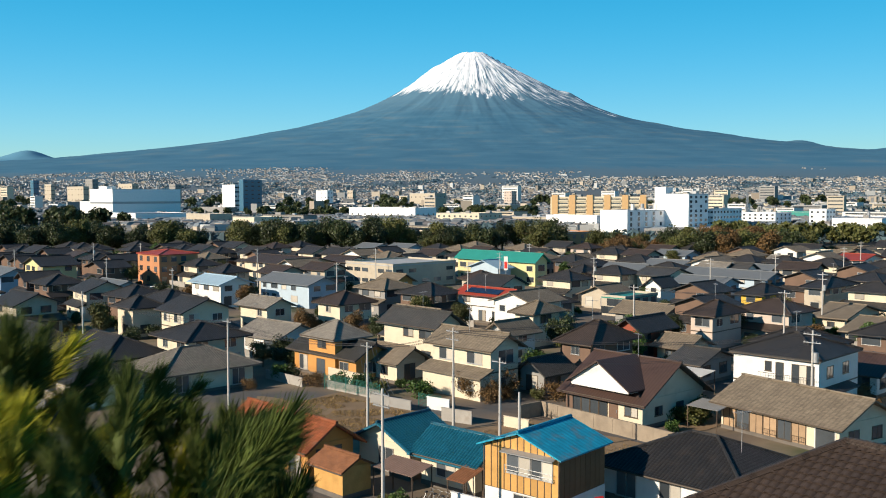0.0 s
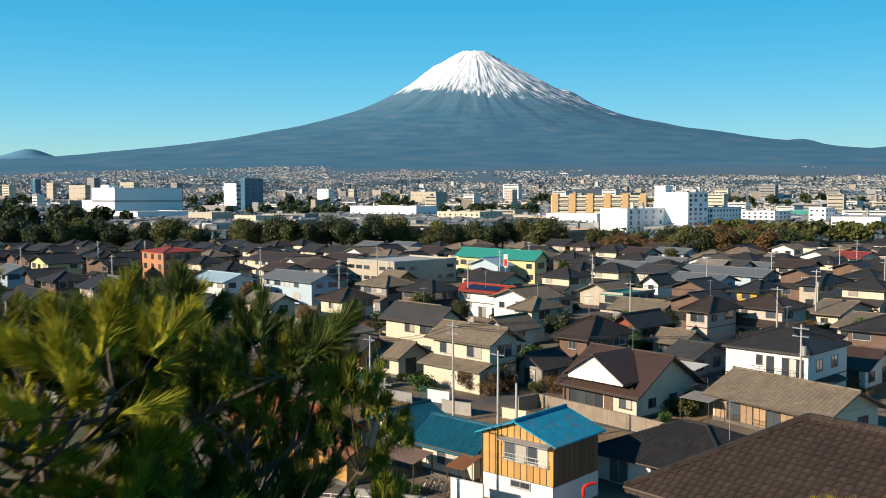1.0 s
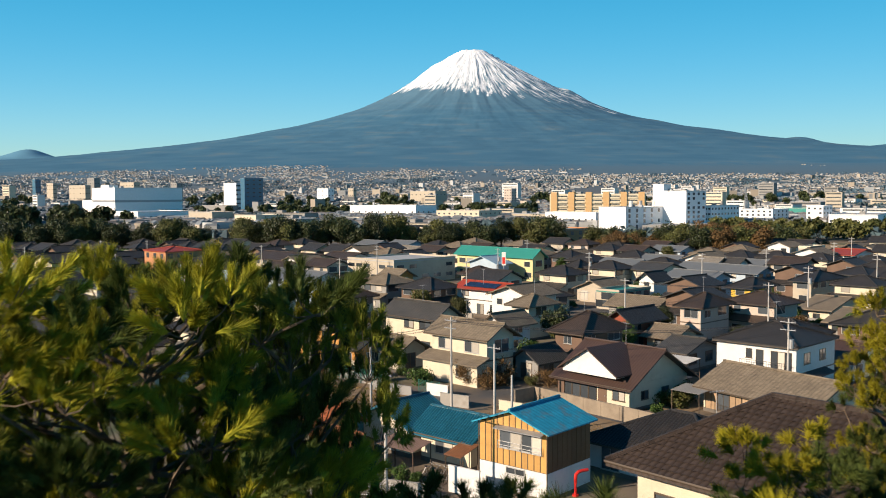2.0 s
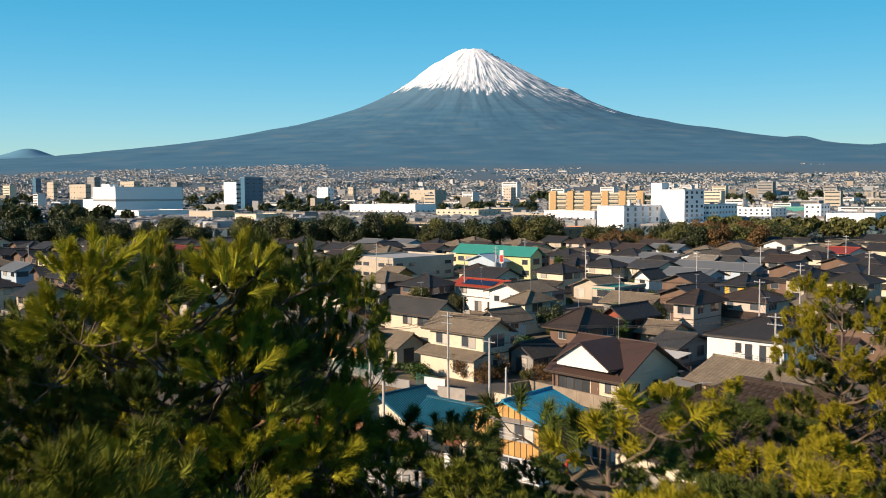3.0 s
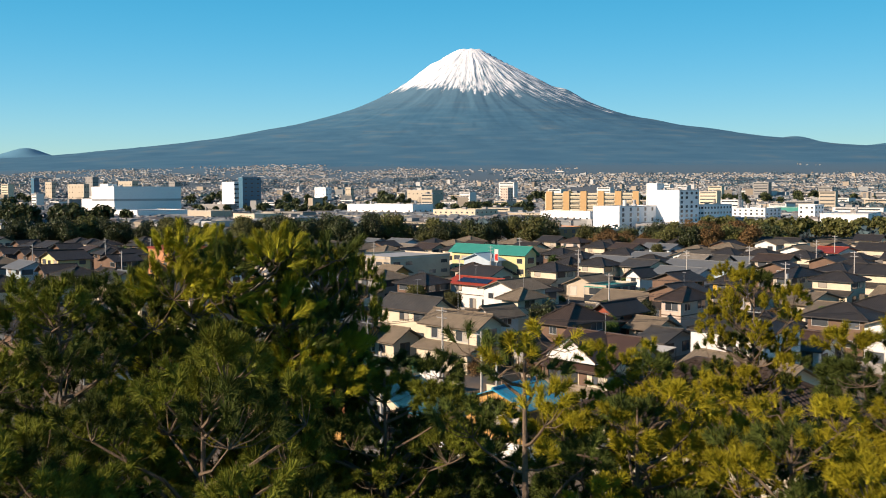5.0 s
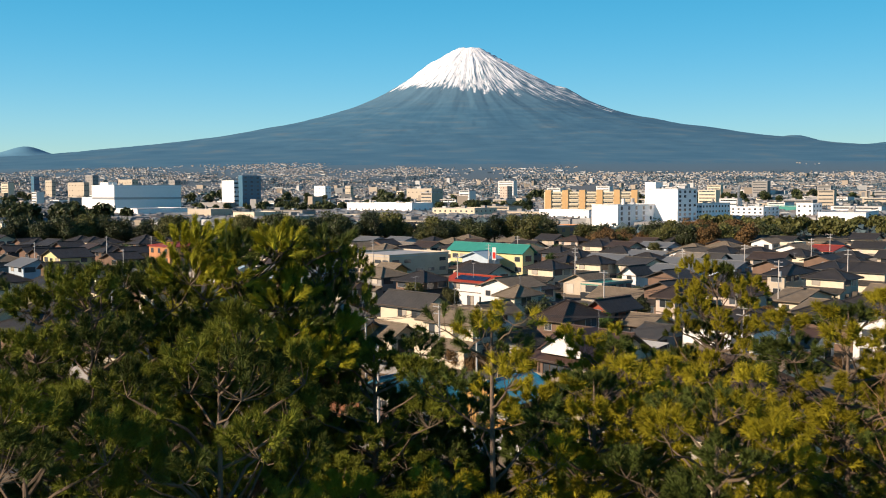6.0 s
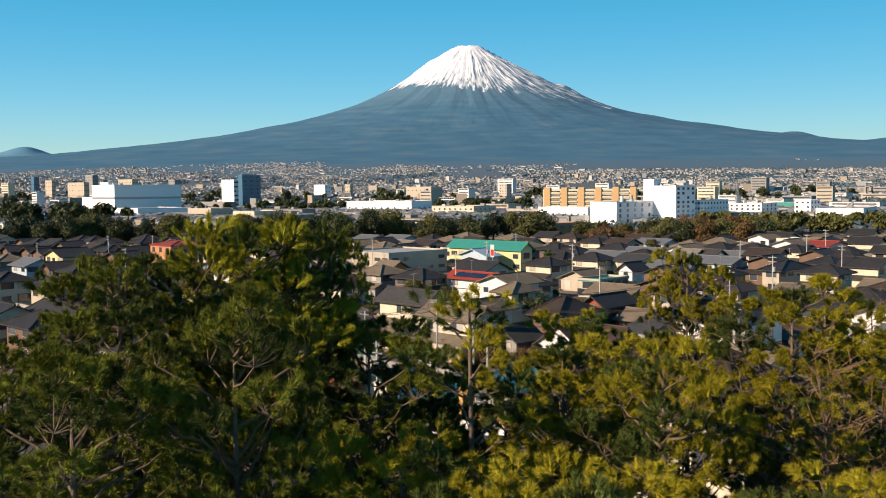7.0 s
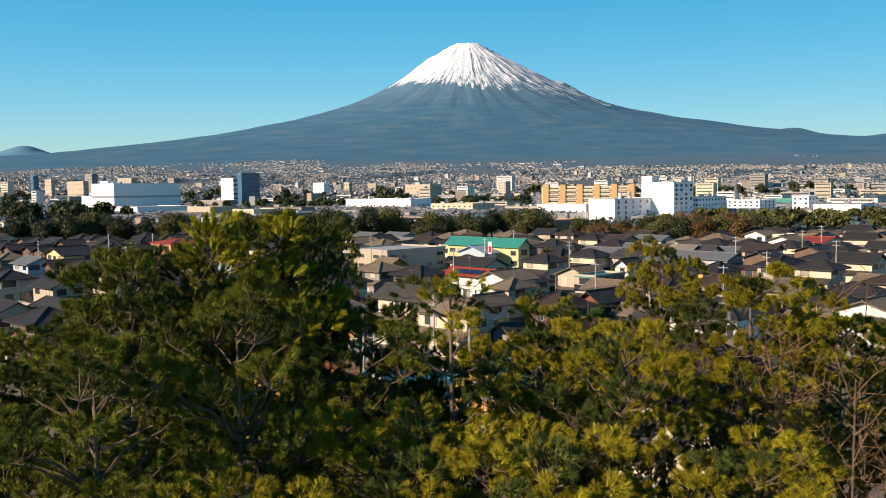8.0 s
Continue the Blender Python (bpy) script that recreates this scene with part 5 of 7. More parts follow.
def bare_tree(x, y, top, seed, label):
    """A leafless tree: forked trunk and three orders of thin twigs."""
    rng = random.Random(seed)
    ob = thing("bare_tree", pose(x, y, 0, 0, 0, 30 * seed), label, "tree", "leafless trees")
    t, limbs, twigs = Mesh(), Mesh(), Mesh()
    fork = top * 0.62
    tube(t, [(0, 0, -0.3), (0.15, 0.1, fork * 0.5), (0, 0, fork)], 0.22, 0.12, 8)
    for i in range(9):
        a = i * 2.4 + rng.uniform(-0.3, 0.3)
        e = Vector((math.cos(a) * rng.uniform(0.7, 1.9), math.sin(a) * rng.uniform(0.7, 1.9), top * rng.uniform(0.84, 1.0)))
        s = Vector((0, 0, fork * rng.uniform(0.8, 1.0)))
        m = s.lerp(e, 0.5) + Vector((math.cos(a) * 0.35, math.sin(a) * 0.35, -0.2))
        tube(limbs, [s, m, e], 0.06, 0.014, 5)
        for k in range(26):
            f = rng.uniform(0.25, 1.0)
            b = m.lerp(e, f) if k % 3 else s.lerp(m, f)
            q = b + Vector((rng.gauss(0, 0.45), rng.gauss(0, 0.45), rng.uniform(0.2, 0.9)))
            tube(twigs, [b, b.lerp(q, 0.5) + Vector((rng.gauss(0, 0.06), rng.gauss(0, 0.06), -0.03)), q], 0.011, 0.004, 3)
            for j in range(4):
                c = b.lerp(q, rng.uniform(0.3, 1.0))
                tube(twigs, [c, c + Vector((rng.gauss(0, 0.2), rng.gauss(0, 0.2), rng.uniform(0.05, 0.4)))], 0.007, 0.003, 3)
    part("trunk", t.done("trunk", BARK), ob)
    part("branchwork", limbs.done("branchwork", TWIG), ob)
    part("twigs", twigs.done("twigs", TWIGR), ob)


bare_tree(13.8, 9.0, 19.6, 3, "leafless brown tree with fine twigs beside the pines")
bare_tree(9.8, -0.5, 18.3, 5, "leafless brown tree with fine twigs beside the pines")


# ---- the boarded house ----
def boarded_house(x, y, yaw, w, d, eave, rise):
    """A two-storey house: varnished boards with battens above a white lower storey, worn blue tin roof, wide upper window."""
    ob = thing("house", pose(x, y, 0, 0, 0, yaw), "varnished wooden house with worn blue tin roof and white base", "house")
    low = Mesh()
    low.box(-w / 2 - 0.04, -d / 2 - 0.04, -0.3, w / 2 + 0.04, d / 2 + 0.04, eave - 3.05)
    part("lower_wall", low.done("lower_wall", WHITE), ob, "white rendered lower wall")
    b = Mesh()
    b.box(-w / 2, -d / 2, eave - 3.05, w / 2, d / 2, eave)
    part("wall", b.done("wall", WOODD), ob, "dark boarded wall core")
    n = 11
    bw = w / n
    for i in range(n):
        xc = -w / 2 + bw * (i + 0.5)
        top = eave + rise * (1 - abs(xc) / (w / 2)) - 0.12
        m = Mesh()
        m.box(-bw / 2 + 0.02, -0.035, 0, bw / 2 - 0.02, 0.03, top - (eave - 3.0))
        part("board", m.done("board", WOODB), ob, at=pose(xc, -d / 2, eave - 3.0))
        k = Mesh()
        k.box(-0.03, -0.06, 0, 0.03, 0.0, top - (eave - 3.0))
        if i:
            part("batten", k.done("batten", WOODD), ob, at=pose(-w / 2 + bw * i, -d / 2, eave - 3.0))
    for i in range(9):
        m = Mesh()
        m.box(0, -d / 18 + 0.02, 0, 0.035, d / 18 - 0.02, 2.9)
        part("board", m.done("board", SIDEB), ob, at=pose(w / 2, -d / 2 + d * (i + 0.5) / 9, eave - 3.0))
    roof_on(ob, w, d, eave, rise, "gy", 0.45, T_TIN, wall=WOODD, thick=0.1)
    window(ob, -0.15, -d / 2 - 0.05, eave - 1.75, 0, 1.95, 1.35, 2, True, FRAME)
    window(ob, 1.75, -d / 2 - 0.05, eave - 1.75, 0, 1.75, 1.35, 2, True, FRAME)
    hood = Mesh()
    hood.slab([(-1.4, -d / 2 - 0.6, eave - 0.28), (2.9, -d / 2 - 0.6, eave - 0.28), (2.9, -d / 2 - 0.03, eave - 0.12), (-1.4, -d / 2 - 0.03, eave - 0.12)], 0.05)
    part("window_hood", hood.done("window_hood", STEEL), ob)
    rail = Mesh()
    for z in (0.22, 0.5):
        rail.bar((-1.2, -d / 2 - 0.22, eave - 1.75 + z), (2.7, -d / 2 - 0.22, eave - 1.75 + z), 0.022)
    for i in range(5):
        xx = -1.2 + 3.9 * i / 4
        rail.bar((xx, -d / 2 - 0.22, eave - 1.78), (xx, -d / 2 - 0.22, eave - 1.2), 0.02)
        rail.bar((xx, -d / 2 - 0.22, eave - 1.7), (xx, -d / 2, eave - 1.7), 0.02)
    part("window_rail", rail.done("window_rail", FRAME), ob)
    for s in (-1, 1):
        pipe = Mesh()
        pipe.bar((s * (w / 2 + 0.05), -d / 2 - 0.08, eave - 0.1), (s * (w / 2 + 0.05), -d / 2 - 0.08, 0.1), 0.045)
        part("downpipe", pipe.done("downpipe", FRAMEB), ob)
    window(ob, 0.3, -d / 2 - 0.07, eave - 3.6, 0, 1.7, 0.5, 2, False, FRAME)
    return ob


boarded_house(6.7, 64.5, -41, 6.1, 5.6, 4.85, 1.15)


def cross_gable(x, y, yaw, w, run, z, rise, wall, rmat):
    """A small front-facing gable that stands on a bigger roof slope."""
    ob = thing("roof_gable", pose(x, y, 0, 0, 0, yaw), "white plastered gable on a brown metal roof", "gable")
    g = Mesh()
    g.face([(-w / 2, 0, z), (w / 2, 0, z), (0, 0, z + rise)])
    g.box(-w / 2, 0.004, z - 0.6, w / 2, run, z)
    part("gable_wall", g.done("gable_wall", wall), ob)
    r = Mesh()
    o = 0.45
    e = z - rise * o / (w / 2)
    r.slab([(w / 2 + o, -o, e), (w / 2 + o, run, e), (0, run, z + rise + 0.1), (0, -o, z + rise + 0.1)], 0.14)
    r.slab([(-w / 2 - o, run, e), (-w / 2 - o, -o, e), (0, -o, z + rise + 0.1), (0, run, z + rise + 0.1)], 0.14)
    part("roof", r.done("roof", rmat), ob)
    return ob


cross_gable(14.6, 89.8, -49, 7.0, 5.5, 3.9, 2.1, WHITE, T_BROWN)


def long_apartments(x, y, yaw, w, d, h):
    """A long cream slab with orange stair columns and balcony bands."""
    ob = thing("apartment_building", pose(x, y, 0, 0, 0, yaw), "long cream apartment slab with orange stair columns", "building")
    b = Mesh()
    b.box(-w / 2, -d / 2, -1, w / 2, d / 2, h - 1.2)
    part("wall", b.done("wall", APT_C), ob)
    for i in range(6):
        cx = -w / 2 + 3 + (w - 6) * i / 5
        c = Mesh()
        c.box(cx - 2.1, -d / 2 - 1.0, -1, cx + 2.1, d / 2, h)
        part("stair_column", c.done("stair_column", APT_O), ob, "orange rendered stair column")
    for f in range(6):
        z = h - 4.6 - f * 3.0
        if z < 2:
            break
        for i in range(5):
            x0, x1 = -w / 2 + 5.7 + (w - 6) * i / 5, -w / 2 + 0.3 + (w - 6) * (i + 1) / 5
            g = Mesh()
            g.box(x0, -d / 2 - 0.06, z + 1.3, x1, -d / 2 + 0.02, z + 2.1)
            part("window_band", g.done("window_band", GLASS), ob)
            k = Mesh()
            k.box(x0, -d / 2 - 0.8, z, x1, -d / 2, z + 1.05)
            part("balcony", k.done("balcony", APT_C), ob)
    return ob


long_apartments(108, 660, -12, 66, 12, 22.5)


# ---- the rest of the town ----
TAKEN = []
for o in list(scene.objects):
    if o.parent is None and o.get("category") in ("house", "hall", "warehouse", "building"):
        wl = [c for c in o.children if c.name.startswith("wall")]
        rad = max(wl[0].dimensions[0], wl[0].dimensions[1]) * 0.5 if wl else 5
        TAKEN.append((o.location.x, o.location.y, rad))
rnd = random.Random(5)
PROTOS = []
for i, (w, d, ev, rs, kd, wa, rf, lb) in enumerate((
        (7.4, 6.2, 5.2, 1.4, "hip", CREAM, T_DARK, "cream two-storey house with dark hip roof"), (8.2, 6.4, 5.2, 1.5, "gx", BEIGE, T_DARK, "beige two-storey house with dark gabled roof"),
        (7.2, 7.2, 2.8, 1.6, "gy", BEIGE, T_TAN, "low beige house with tan gabled roof"), (9.0, 7.0, 2.8, 1.6, "hip", CREAM, T_DARK, "low cream house with dark hip roof"),
        (7.8, 6.4, 5.2, 1.3, "gx", BEIGE, T_BROWNT, "beige house with brown gabled roof"), (7.2, 6.6, 5.0, 1.4, "gy", BROWNW, T_DARK, "dark boarded two-storey house with gabled roof"),
        (9.0, 6.4, 2.8, 1.4, "gx", GREY, T_TAN, "low grey house with tan roof"), (7.5, 7.5, 5.4, 1.4, "gy", WHITE, T_TAN, "white two-storey house with tan gable"),
        (7.8, 6.8, 5.2, 1.4, "hip", PINKW, T_BROWNT, "pinkish house with brown hip roof"), (8.6, 6.8, 2.8, 1.5, "gx", WHITE, T_LIGHT, "low white house with pale roof"),
        (10.5, 7.0, 4.4, 1.2, "gx", BLUEW, T_SLATE, "pale blue shed with grey sheet roof"), (8.0, 7.0, 5.2, 1.6, "gx", CREAM, T_DARK, "cream house with dark gabled roof"),
        (7.4, 6.6, 5.2, 1.4, "hip", GREY, T_TAN, "grey two-storey house with tan roof"), (7.6, 6.6, 5.0, 1.5, "hip", BROWNW, T_DARK, "dark boarded house with dark hip roof"), (7.0, 7.0, 5.8, 0.3, "flat", WHITE, T_FLAT, "small white flat-roofed house"))):
    PROTOS.append(house(-40 - 14 * i, -120, -46, w, d, ev, rs, kd, wa, rf, lb, seed=90 + i, skirt=(("f", 1.5), ("r", 1.8), ("f", 1.2))[i % 3] if ev > 4 and kd != "flat" else None, group="houses of the town", simple=True, over=0.8))
# bearings and depths kept open: lots, lanes and the ground before the larger buildings
OPEN = ((-0.11, 0.02, 176, 226), (-0.33, -0.25, 190, 234), (-0.28, -0.11, 160, 190), (0.005, 0.115, 192, 230), (0.0, 0.08, 128, 158), (-0.42, -0.33, 196, 226), (0.15, 0.235, 160, 176))
u, v = Vector((math.cos(radians(-46)), math.sin(radians(-46)))), Vector((math.cos(radians(44)), math.sin(radians(44))))
for a in range(-36, 48):
    for b in range(-14, 52):
        p = u * (a * 11.0 + rnd.uniform(-1.2, 1.2)) + v * (b * 9.6 + (3.0 if b % 2 else 0) + rnd.uniform(-1.0, 1.0)) + Vector((0, 200))
        gap = rnd.random()
        if not (100 < p.y < 328) or abs(p.x) > 0.50 * p.y + 22 or gap < 0.10:
            continue
        if p.y < 130 and -14 < p.x < 45:
            continue
        if any(lo < p.x / p.y < hi and n < p.y < m for lo, hi, n, m in OPEN):
            continue
        if any((p.x - q[0]) ** 2 + (p.y - q[1]) ** 2 < (q[2] + 5.3) ** 2 for q in TAKEN):
            continue
        TAKEN.append((p.x, p.y, 4.5))
        pr = rnd.choice(PROTOS[:-1] if rnd.random() < 0.97 else PROTOS)
        # left of the view, mostly dark-walled houses stand in for shade lying there
        if p.x < -0.2 * p.y and rnd.random() < 0.75:
            pr = PROTOS[rnd.choice([5, 13, 13, 11, 0])]
        copy_thing(pr, pose(p.x, p.y, 0, 0, 0, -46 + rnd.choice([0, 0, 0, -3]) + rnd.uniform(-4, 4)))
for p in PROTOS:                      # the patterns stand in the built-up strip behind the camera
    p.location.x = p.location.x * 0.9 + 60


# ---- works and halls of the plain ----
def works(x, y, yaw, w, d, h, wall, rmat, floors, label):
    """A flat-roofed hall: wall, roof slab, a band of windows a storey, a roof unit."""
    ob = thing("factory_building", pose(x, y, max(0.0, terrain(x, y)), 0, 0, yaw), label, "building", "works of the plain")
    b = Mesh()
    b.box(-w / 2, -d / 2, -2.0, w / 2, d / 2, h)
    part("wall", b.done("wall", wall), ob)
    r = Mesh()
    r.box(-w / 2 - 0.25, -d / 2 - 0.25, h + 0.004, w / 2 + 0.25, d / 2 + 0.25, h + 0.45)
    part("roof", r.done("roof", rmat), ob)
    for f in range(floors):
        z = h * (f + 0.45) / floors
        g = Mesh()
        g.box(-w * 0.44, -d / 2 - 0.06, z, w * 0.44, -d / 2 + 0.02, z + 1.2)
        part("window_band", g.done("window_band", GLASS), ob)
    u, t = Mesh(), Mesh()
    u.box(-w * 0.3, -d * 0.2, h + 0.45, -w * 0.3 + 0.14 * w, d * 0.1, h + 2.2)
    part("roof_unit", u.done("roof_unit", GREY), ob)
    t.box(w * 0.1, -d * 0.1, h + 0.45, w * 0.1 + 2.5, d * 0.1, h + 1.6)
    part("roof_unit", t.done("roof_unit", STEEL), ob)


BIG = [(o.location.x, o.location.y) for o in scene.objects if o.parent is None and o.location.y > 420 and o.get("category")]
rnd = random.Random(14)
made = 0
while made < 74:
    y = 440 + 900 * rnd.random() ** 1.1
    x = rnd.uniform(-0.47, 0.47) * y
    if any(abs(x / y - q[0] / q[1]) < 0.03 and q[1] > y for q in BIG if q[1] < 1050) or any(math.hypot(x - q[0], y - q[1]) < 42 for q in BIG):
        continue
    BIG.append((x, y))
    made += 1
    tall = y > 800 and rnd.random() < 0.3
    w, d, h = (rnd.uniform(14, 26), 9, rnd.uniform(12, 22)) if tall else (rnd.uniform(18, 46), rnd.uniform(12, 20), rnd.uniform(4.0, 8.0))
    wall, tone = rnd.choice(((WHITE, "white"), (WHITE, "white"), (CREAM, "cream"), (BEIGE, "beige"), (GREY, "grey")))
    works(x, y, rnd.choice((-46, -46, -38, -55)), w, d, h, wall, rnd.choice((T_FLAT, T_FLAT, T_SLATE, T_LIGHT)), max(1, round(h / 3.6)), "%s flat-roofed %s on the plain" % (tone, "apartment slab" if tall else "factory hall"))


# ---- far town on the rising fan ----
def far_town():
    """Thousands of small far houses, with long low works and slabs among them, thinning out up the slope."""
    rng = random.Random(8)
    m = Mesh()
    for i in range(52000):
        y = 600 + 2150 * rng.random()
        x = rng.uniform(-0.49, 0.49) * y
        upper = 2330 + (230 if x < -0.12 * y else 70) - 260 * max(0.0, x / y)
        den = 0.55 + 1.1 * noise.noise((x * 0.006, y * 0.0045, 2.0)) - max(0.0, (y - upper + 420) / 430)
        if rng.random() > den:
            continue
        z = terrain(x, y)
        k = 0.85 if y < 900 else 0.85 - 0.45 * min(1, (y - 900) / 900)
        kind = rng.random()
        works = kind < 0.035 + 0.05 * (noise.noise((x * 0.004, y * 0.01, 9.0)) > 0.15)
        slab = not works and kind > 0.992 and 950 < y < 1900
        if works:
            w, d, h = rng.uniform(18, 52) * k, rng.uniform(9, 16) * k, rng.uniform(3, 5.5) * k
        elif slab:
            w, d, h = rng.uniform(12, 24) * k, rng.uniform(7, 10) * k, rng.uniform(10, 20) * k
        else:
            w, d, h = rng.uniform(6, 12) * k, rng.uniform(5, 8) * k, rng.uniform(2.0, 4.6) * k
        q = len(m.v)
        a = radians(-46 + rng.uniform(-14, 14) + rng.choice((0, 0, 34, 90)))
        c, s = math.cos(a), math.sin(a)
        flat = works or slab
        ridge = 0.0 if flat else 1.7 * k
        for px, py, pz in ((-w, -d, -4), (w, -d, -4), (w, d, -4), (-w, d, -4), (-w, -d, h), (w, -d, h), (w, d, h), (-w, d, h), (-w * 0.8, 0, h + ridge), (w * 0.8, 0, h + ridge)):
            m.v.append((x + (px * c - py * s) / 2, y + (px * s + py * c) / 2, z + pz))
        wm = 0 if works or rng.random() < 0.55 else 2
        rm = wm if flat and rng.random() < 0.6 else rng.choice((1, 1, 3))
        faces = [((0, 1, 5, 4), wm), ((1, 2, 6, 5), wm), ((2, 3, 7, 6), wm), ((3, 0, 4, 7), wm)]
        faces += [((4, 5, 6, 7), rm)] if flat else [((4, 5, 9, 8), rm), ((5, 6, 9), rm), ((6, 7, 8, 9), rm), ((7, 4, 8), rm)]
        for f, mi in faces:
            m.f.append(tuple(q + j for j in f))
            m.uv += [(0, 0)] * len(f)
            m.mi.append(mi)
    ob = new("far_town", m.done("far_town", FARW, FARR, FARC, FARB))
    tagged(ob, "dense pale far-off town houses on the rising plain", "town", kind="stuff")


far_town()


def far_woods():
    rng = np.random.default_rng(3)
    vs = ([], [])
    for i in range(2600):
        y = 420 + 1600 * rng.random() ** 0.75
        x = rng.uniform(-0.5, 0.5) * y
        if noise.noise((x * 0.008, y * 0.006, 7.0)) < (0.05 if y < 2100 else -0.15):
            continue
        k = rng.uniform(2.5, 5.0) * (1.0 if y < 1200 else 0.75) * (0.8 if y > 1900 else 1)
        d = rng.normal(0, 1, (34, 3))
        d[:, 2] = np.abs(d[:, 2])
        d /= np.linalg.norm(d, axis=1, keepdims=True)
        p = d * k * rng.uniform(0.5, 1.1, (34, 1)) * np.array([3.4, 1.2, 0.8]) + np.array([x, y, terrain(x, y) + 0.4 * k])
        R = frames_of(d + rng.normal(0, 0.5, (34, 3)), rng)
        t = np.array([[-0.6, -0.4, 0], [0.6, -0.4, 0], [0.0, 0.7, 0]]) * k * 0.75
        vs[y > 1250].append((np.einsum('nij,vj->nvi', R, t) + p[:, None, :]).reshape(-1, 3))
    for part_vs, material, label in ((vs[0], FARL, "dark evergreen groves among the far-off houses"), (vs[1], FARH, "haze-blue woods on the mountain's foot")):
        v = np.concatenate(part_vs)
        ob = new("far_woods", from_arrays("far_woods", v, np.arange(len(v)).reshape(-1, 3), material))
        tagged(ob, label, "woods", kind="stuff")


far_woods()


# ---- tree belts of the plain ----
rnd = random.Random(21)
k = 0
for i in range(120):                                     # dark evergreen belt
    x = rnd.uniform(-190, 52)
    y = 346 + 0.05 * (x + 80) + rnd.uniform(-12, 14)
    if rnd.random() < 0.5 and -48 < x < -22:
        continue
    broad_tree(x, y, LEAFD if rnd.random() < 0.75 else LEAFO, rnd.uniform(4.2, 6.6), "dark evergreen round-headed tree in a belt", "tree belt", k)
    k += 1
for i in range(64):                                      # russet and olive grove
    x = rnd.uniform(52, 122)
    y = 318 + rnd.uniform(-20, 20)
    broad_tree(x, y, rnd.choice([LEAFB, LEAFB, LEAFO, LEAFD]), rnd.uniform(3.2, 5.4), "olive and russet tree in a park grove", "park grove", k)
    k += 1
grove("dark green trees beside the factories", [(rnd.uniform(120, 240), 430 + rnd.uniform(-35, 40)) for i in range(50)], LEAFO, 3.6, 5.4, 1)
grove("dark evergreen trees beside an industrial hall", [(rnd.uniform(-330, -225), 620 + rnd.uniform(-50, 60)) for i in range(36)], LEAFD, 5, 8, 2)
grove("dark evergreen trees between the factories", [(rnd.uniform(-230, 90), rnd.uniform(860, 1010)) for i in range(70)], LEAFD, 4, 7, 3)
grove("dark evergreen trees among distant buildings", [(rnd.uniform(-560, 560), rnd.uniform(1050, 1250)) for i in range(90)], LEAFD, 4, 8, 4)
for i in range(170):                                     # garden trees between the houses
    a = rnd.uniform(-0.44, 0.46)
    y = rnd.uniform(112, 335)
    x = a * y
    if any((x - q[0]) ** 2 + (y - q[1]) ** 2 < (q[2] + 0.4) ** 2 for q in TAKEN):
        continue
    broad_tree(x, y, rnd.choice([LEAFG, LEAFD, LEAFO, LEAFB]), rnd.uniform(1.3, 2.6), "small garden tree between houses", "garden trees", k)
    k += 1


# ---- poles and wires ----
POLES = {}


def pole(x, y, h=9.6, arms=2, turn=-46, box=False, label="concrete utility pole with cross-arms and insulators"):
    """A tapered concrete pole with step bolts, cross-arms, insulators and, on some, a transformer."""
    ob = thing("utility_pole", pose(x, y, 0, 0, 0, turn), label, "pole", "utility poles")
    m = Mesh()
    m.bar((0, 0, -0.3), (0, 0, h), 0.145, 10, 0.085)
    part("shaft", m.done("shaft", POLE), ob)
    for i in range(arms):
        z = h - 0.35 - 0.75 * i
        a = Mesh()
        a.box(-0.8, -0.15, z - 0.04, 0.8, -0.08, z + 0.03)
        arm = part("cross_arm", a.done("cross_arm", STEEL), ob)
        for s in (-0.72, -0.4, 0.4, 0.72):
            q = Mesh()
            q.bar((s, -0.12, z + 0.04), (s, -0.12, z + 0.16), 0.035, 6, 0.02)
            part("insulator", q.done("insulator", GREY), arm)
    if box:
        t = Mesh()
        t.bar((0.32, 0, h - 2.9), (0.32, 0, h - 2.0), 0.24, 10)
        part("transformer", t.done("transformer", STEEL), ob)
    return ob


def wires(a, b, za, zb, sag=0.7, offsets=(-0.72, -0.4, 0.4, 0.72), label="thin black overhead power lines between poles"):
    """Sagging lines between two poles, one thing."""
    ob = thing("power_line", pose(*a, 0), label, "cable", "overhead cables")
    for o in offsets:
        m = Mesh()
        d = Vector((b[0] - a[0], b[1] - a[1], 0))
        nrm = Vector((-d.y, d.x, 0)).normalized() * o
        pts = []
        for i in range(13):
            t = i / 12
            pts.append(d * t + nrm + Vector((0, 0, za + (zb - za) * t - sag * 4 * t * (1 - t))))
        tube(m, pts, 0.014, 0.014, 4)
        part("cable", m.done("cable", DARKM), ob)
    return ob


PA, PB, PC, PD, PE = (0.6, 87.2), (4.3, 76.5), (-4.2, 59.2), (-22.3, 95.8), (-7.0, 82.3)
PG, PH, PI, PJ, PK = (33.1, 84.9), (43.7, 121.5), (25.9, 129.6), (5.4, 70.5), (-46.9, 121.6)
pole(*PA, 9.6, 2, box=False, label="tall pale concrete utility pole beside a garden")
pole(*PB, 8.6, 1)
pole(*PC, 9.6, 2, label="tall concrete utility pole beside the blue-roofed house")
pole(*PD, 9.4, 1)
pole(*PE, 9.0, 1)
pole(*PG, 9.6, 2, box=True, label="concrete utility pole with transformer by a white house")
pole(*PH, 9.6, 1)
pole(*PI, 9.6, 1)
pole(*PJ, 7.0, 0, label="thin dark wooden post")
pole(*PK, 9.6, 2, box=True)
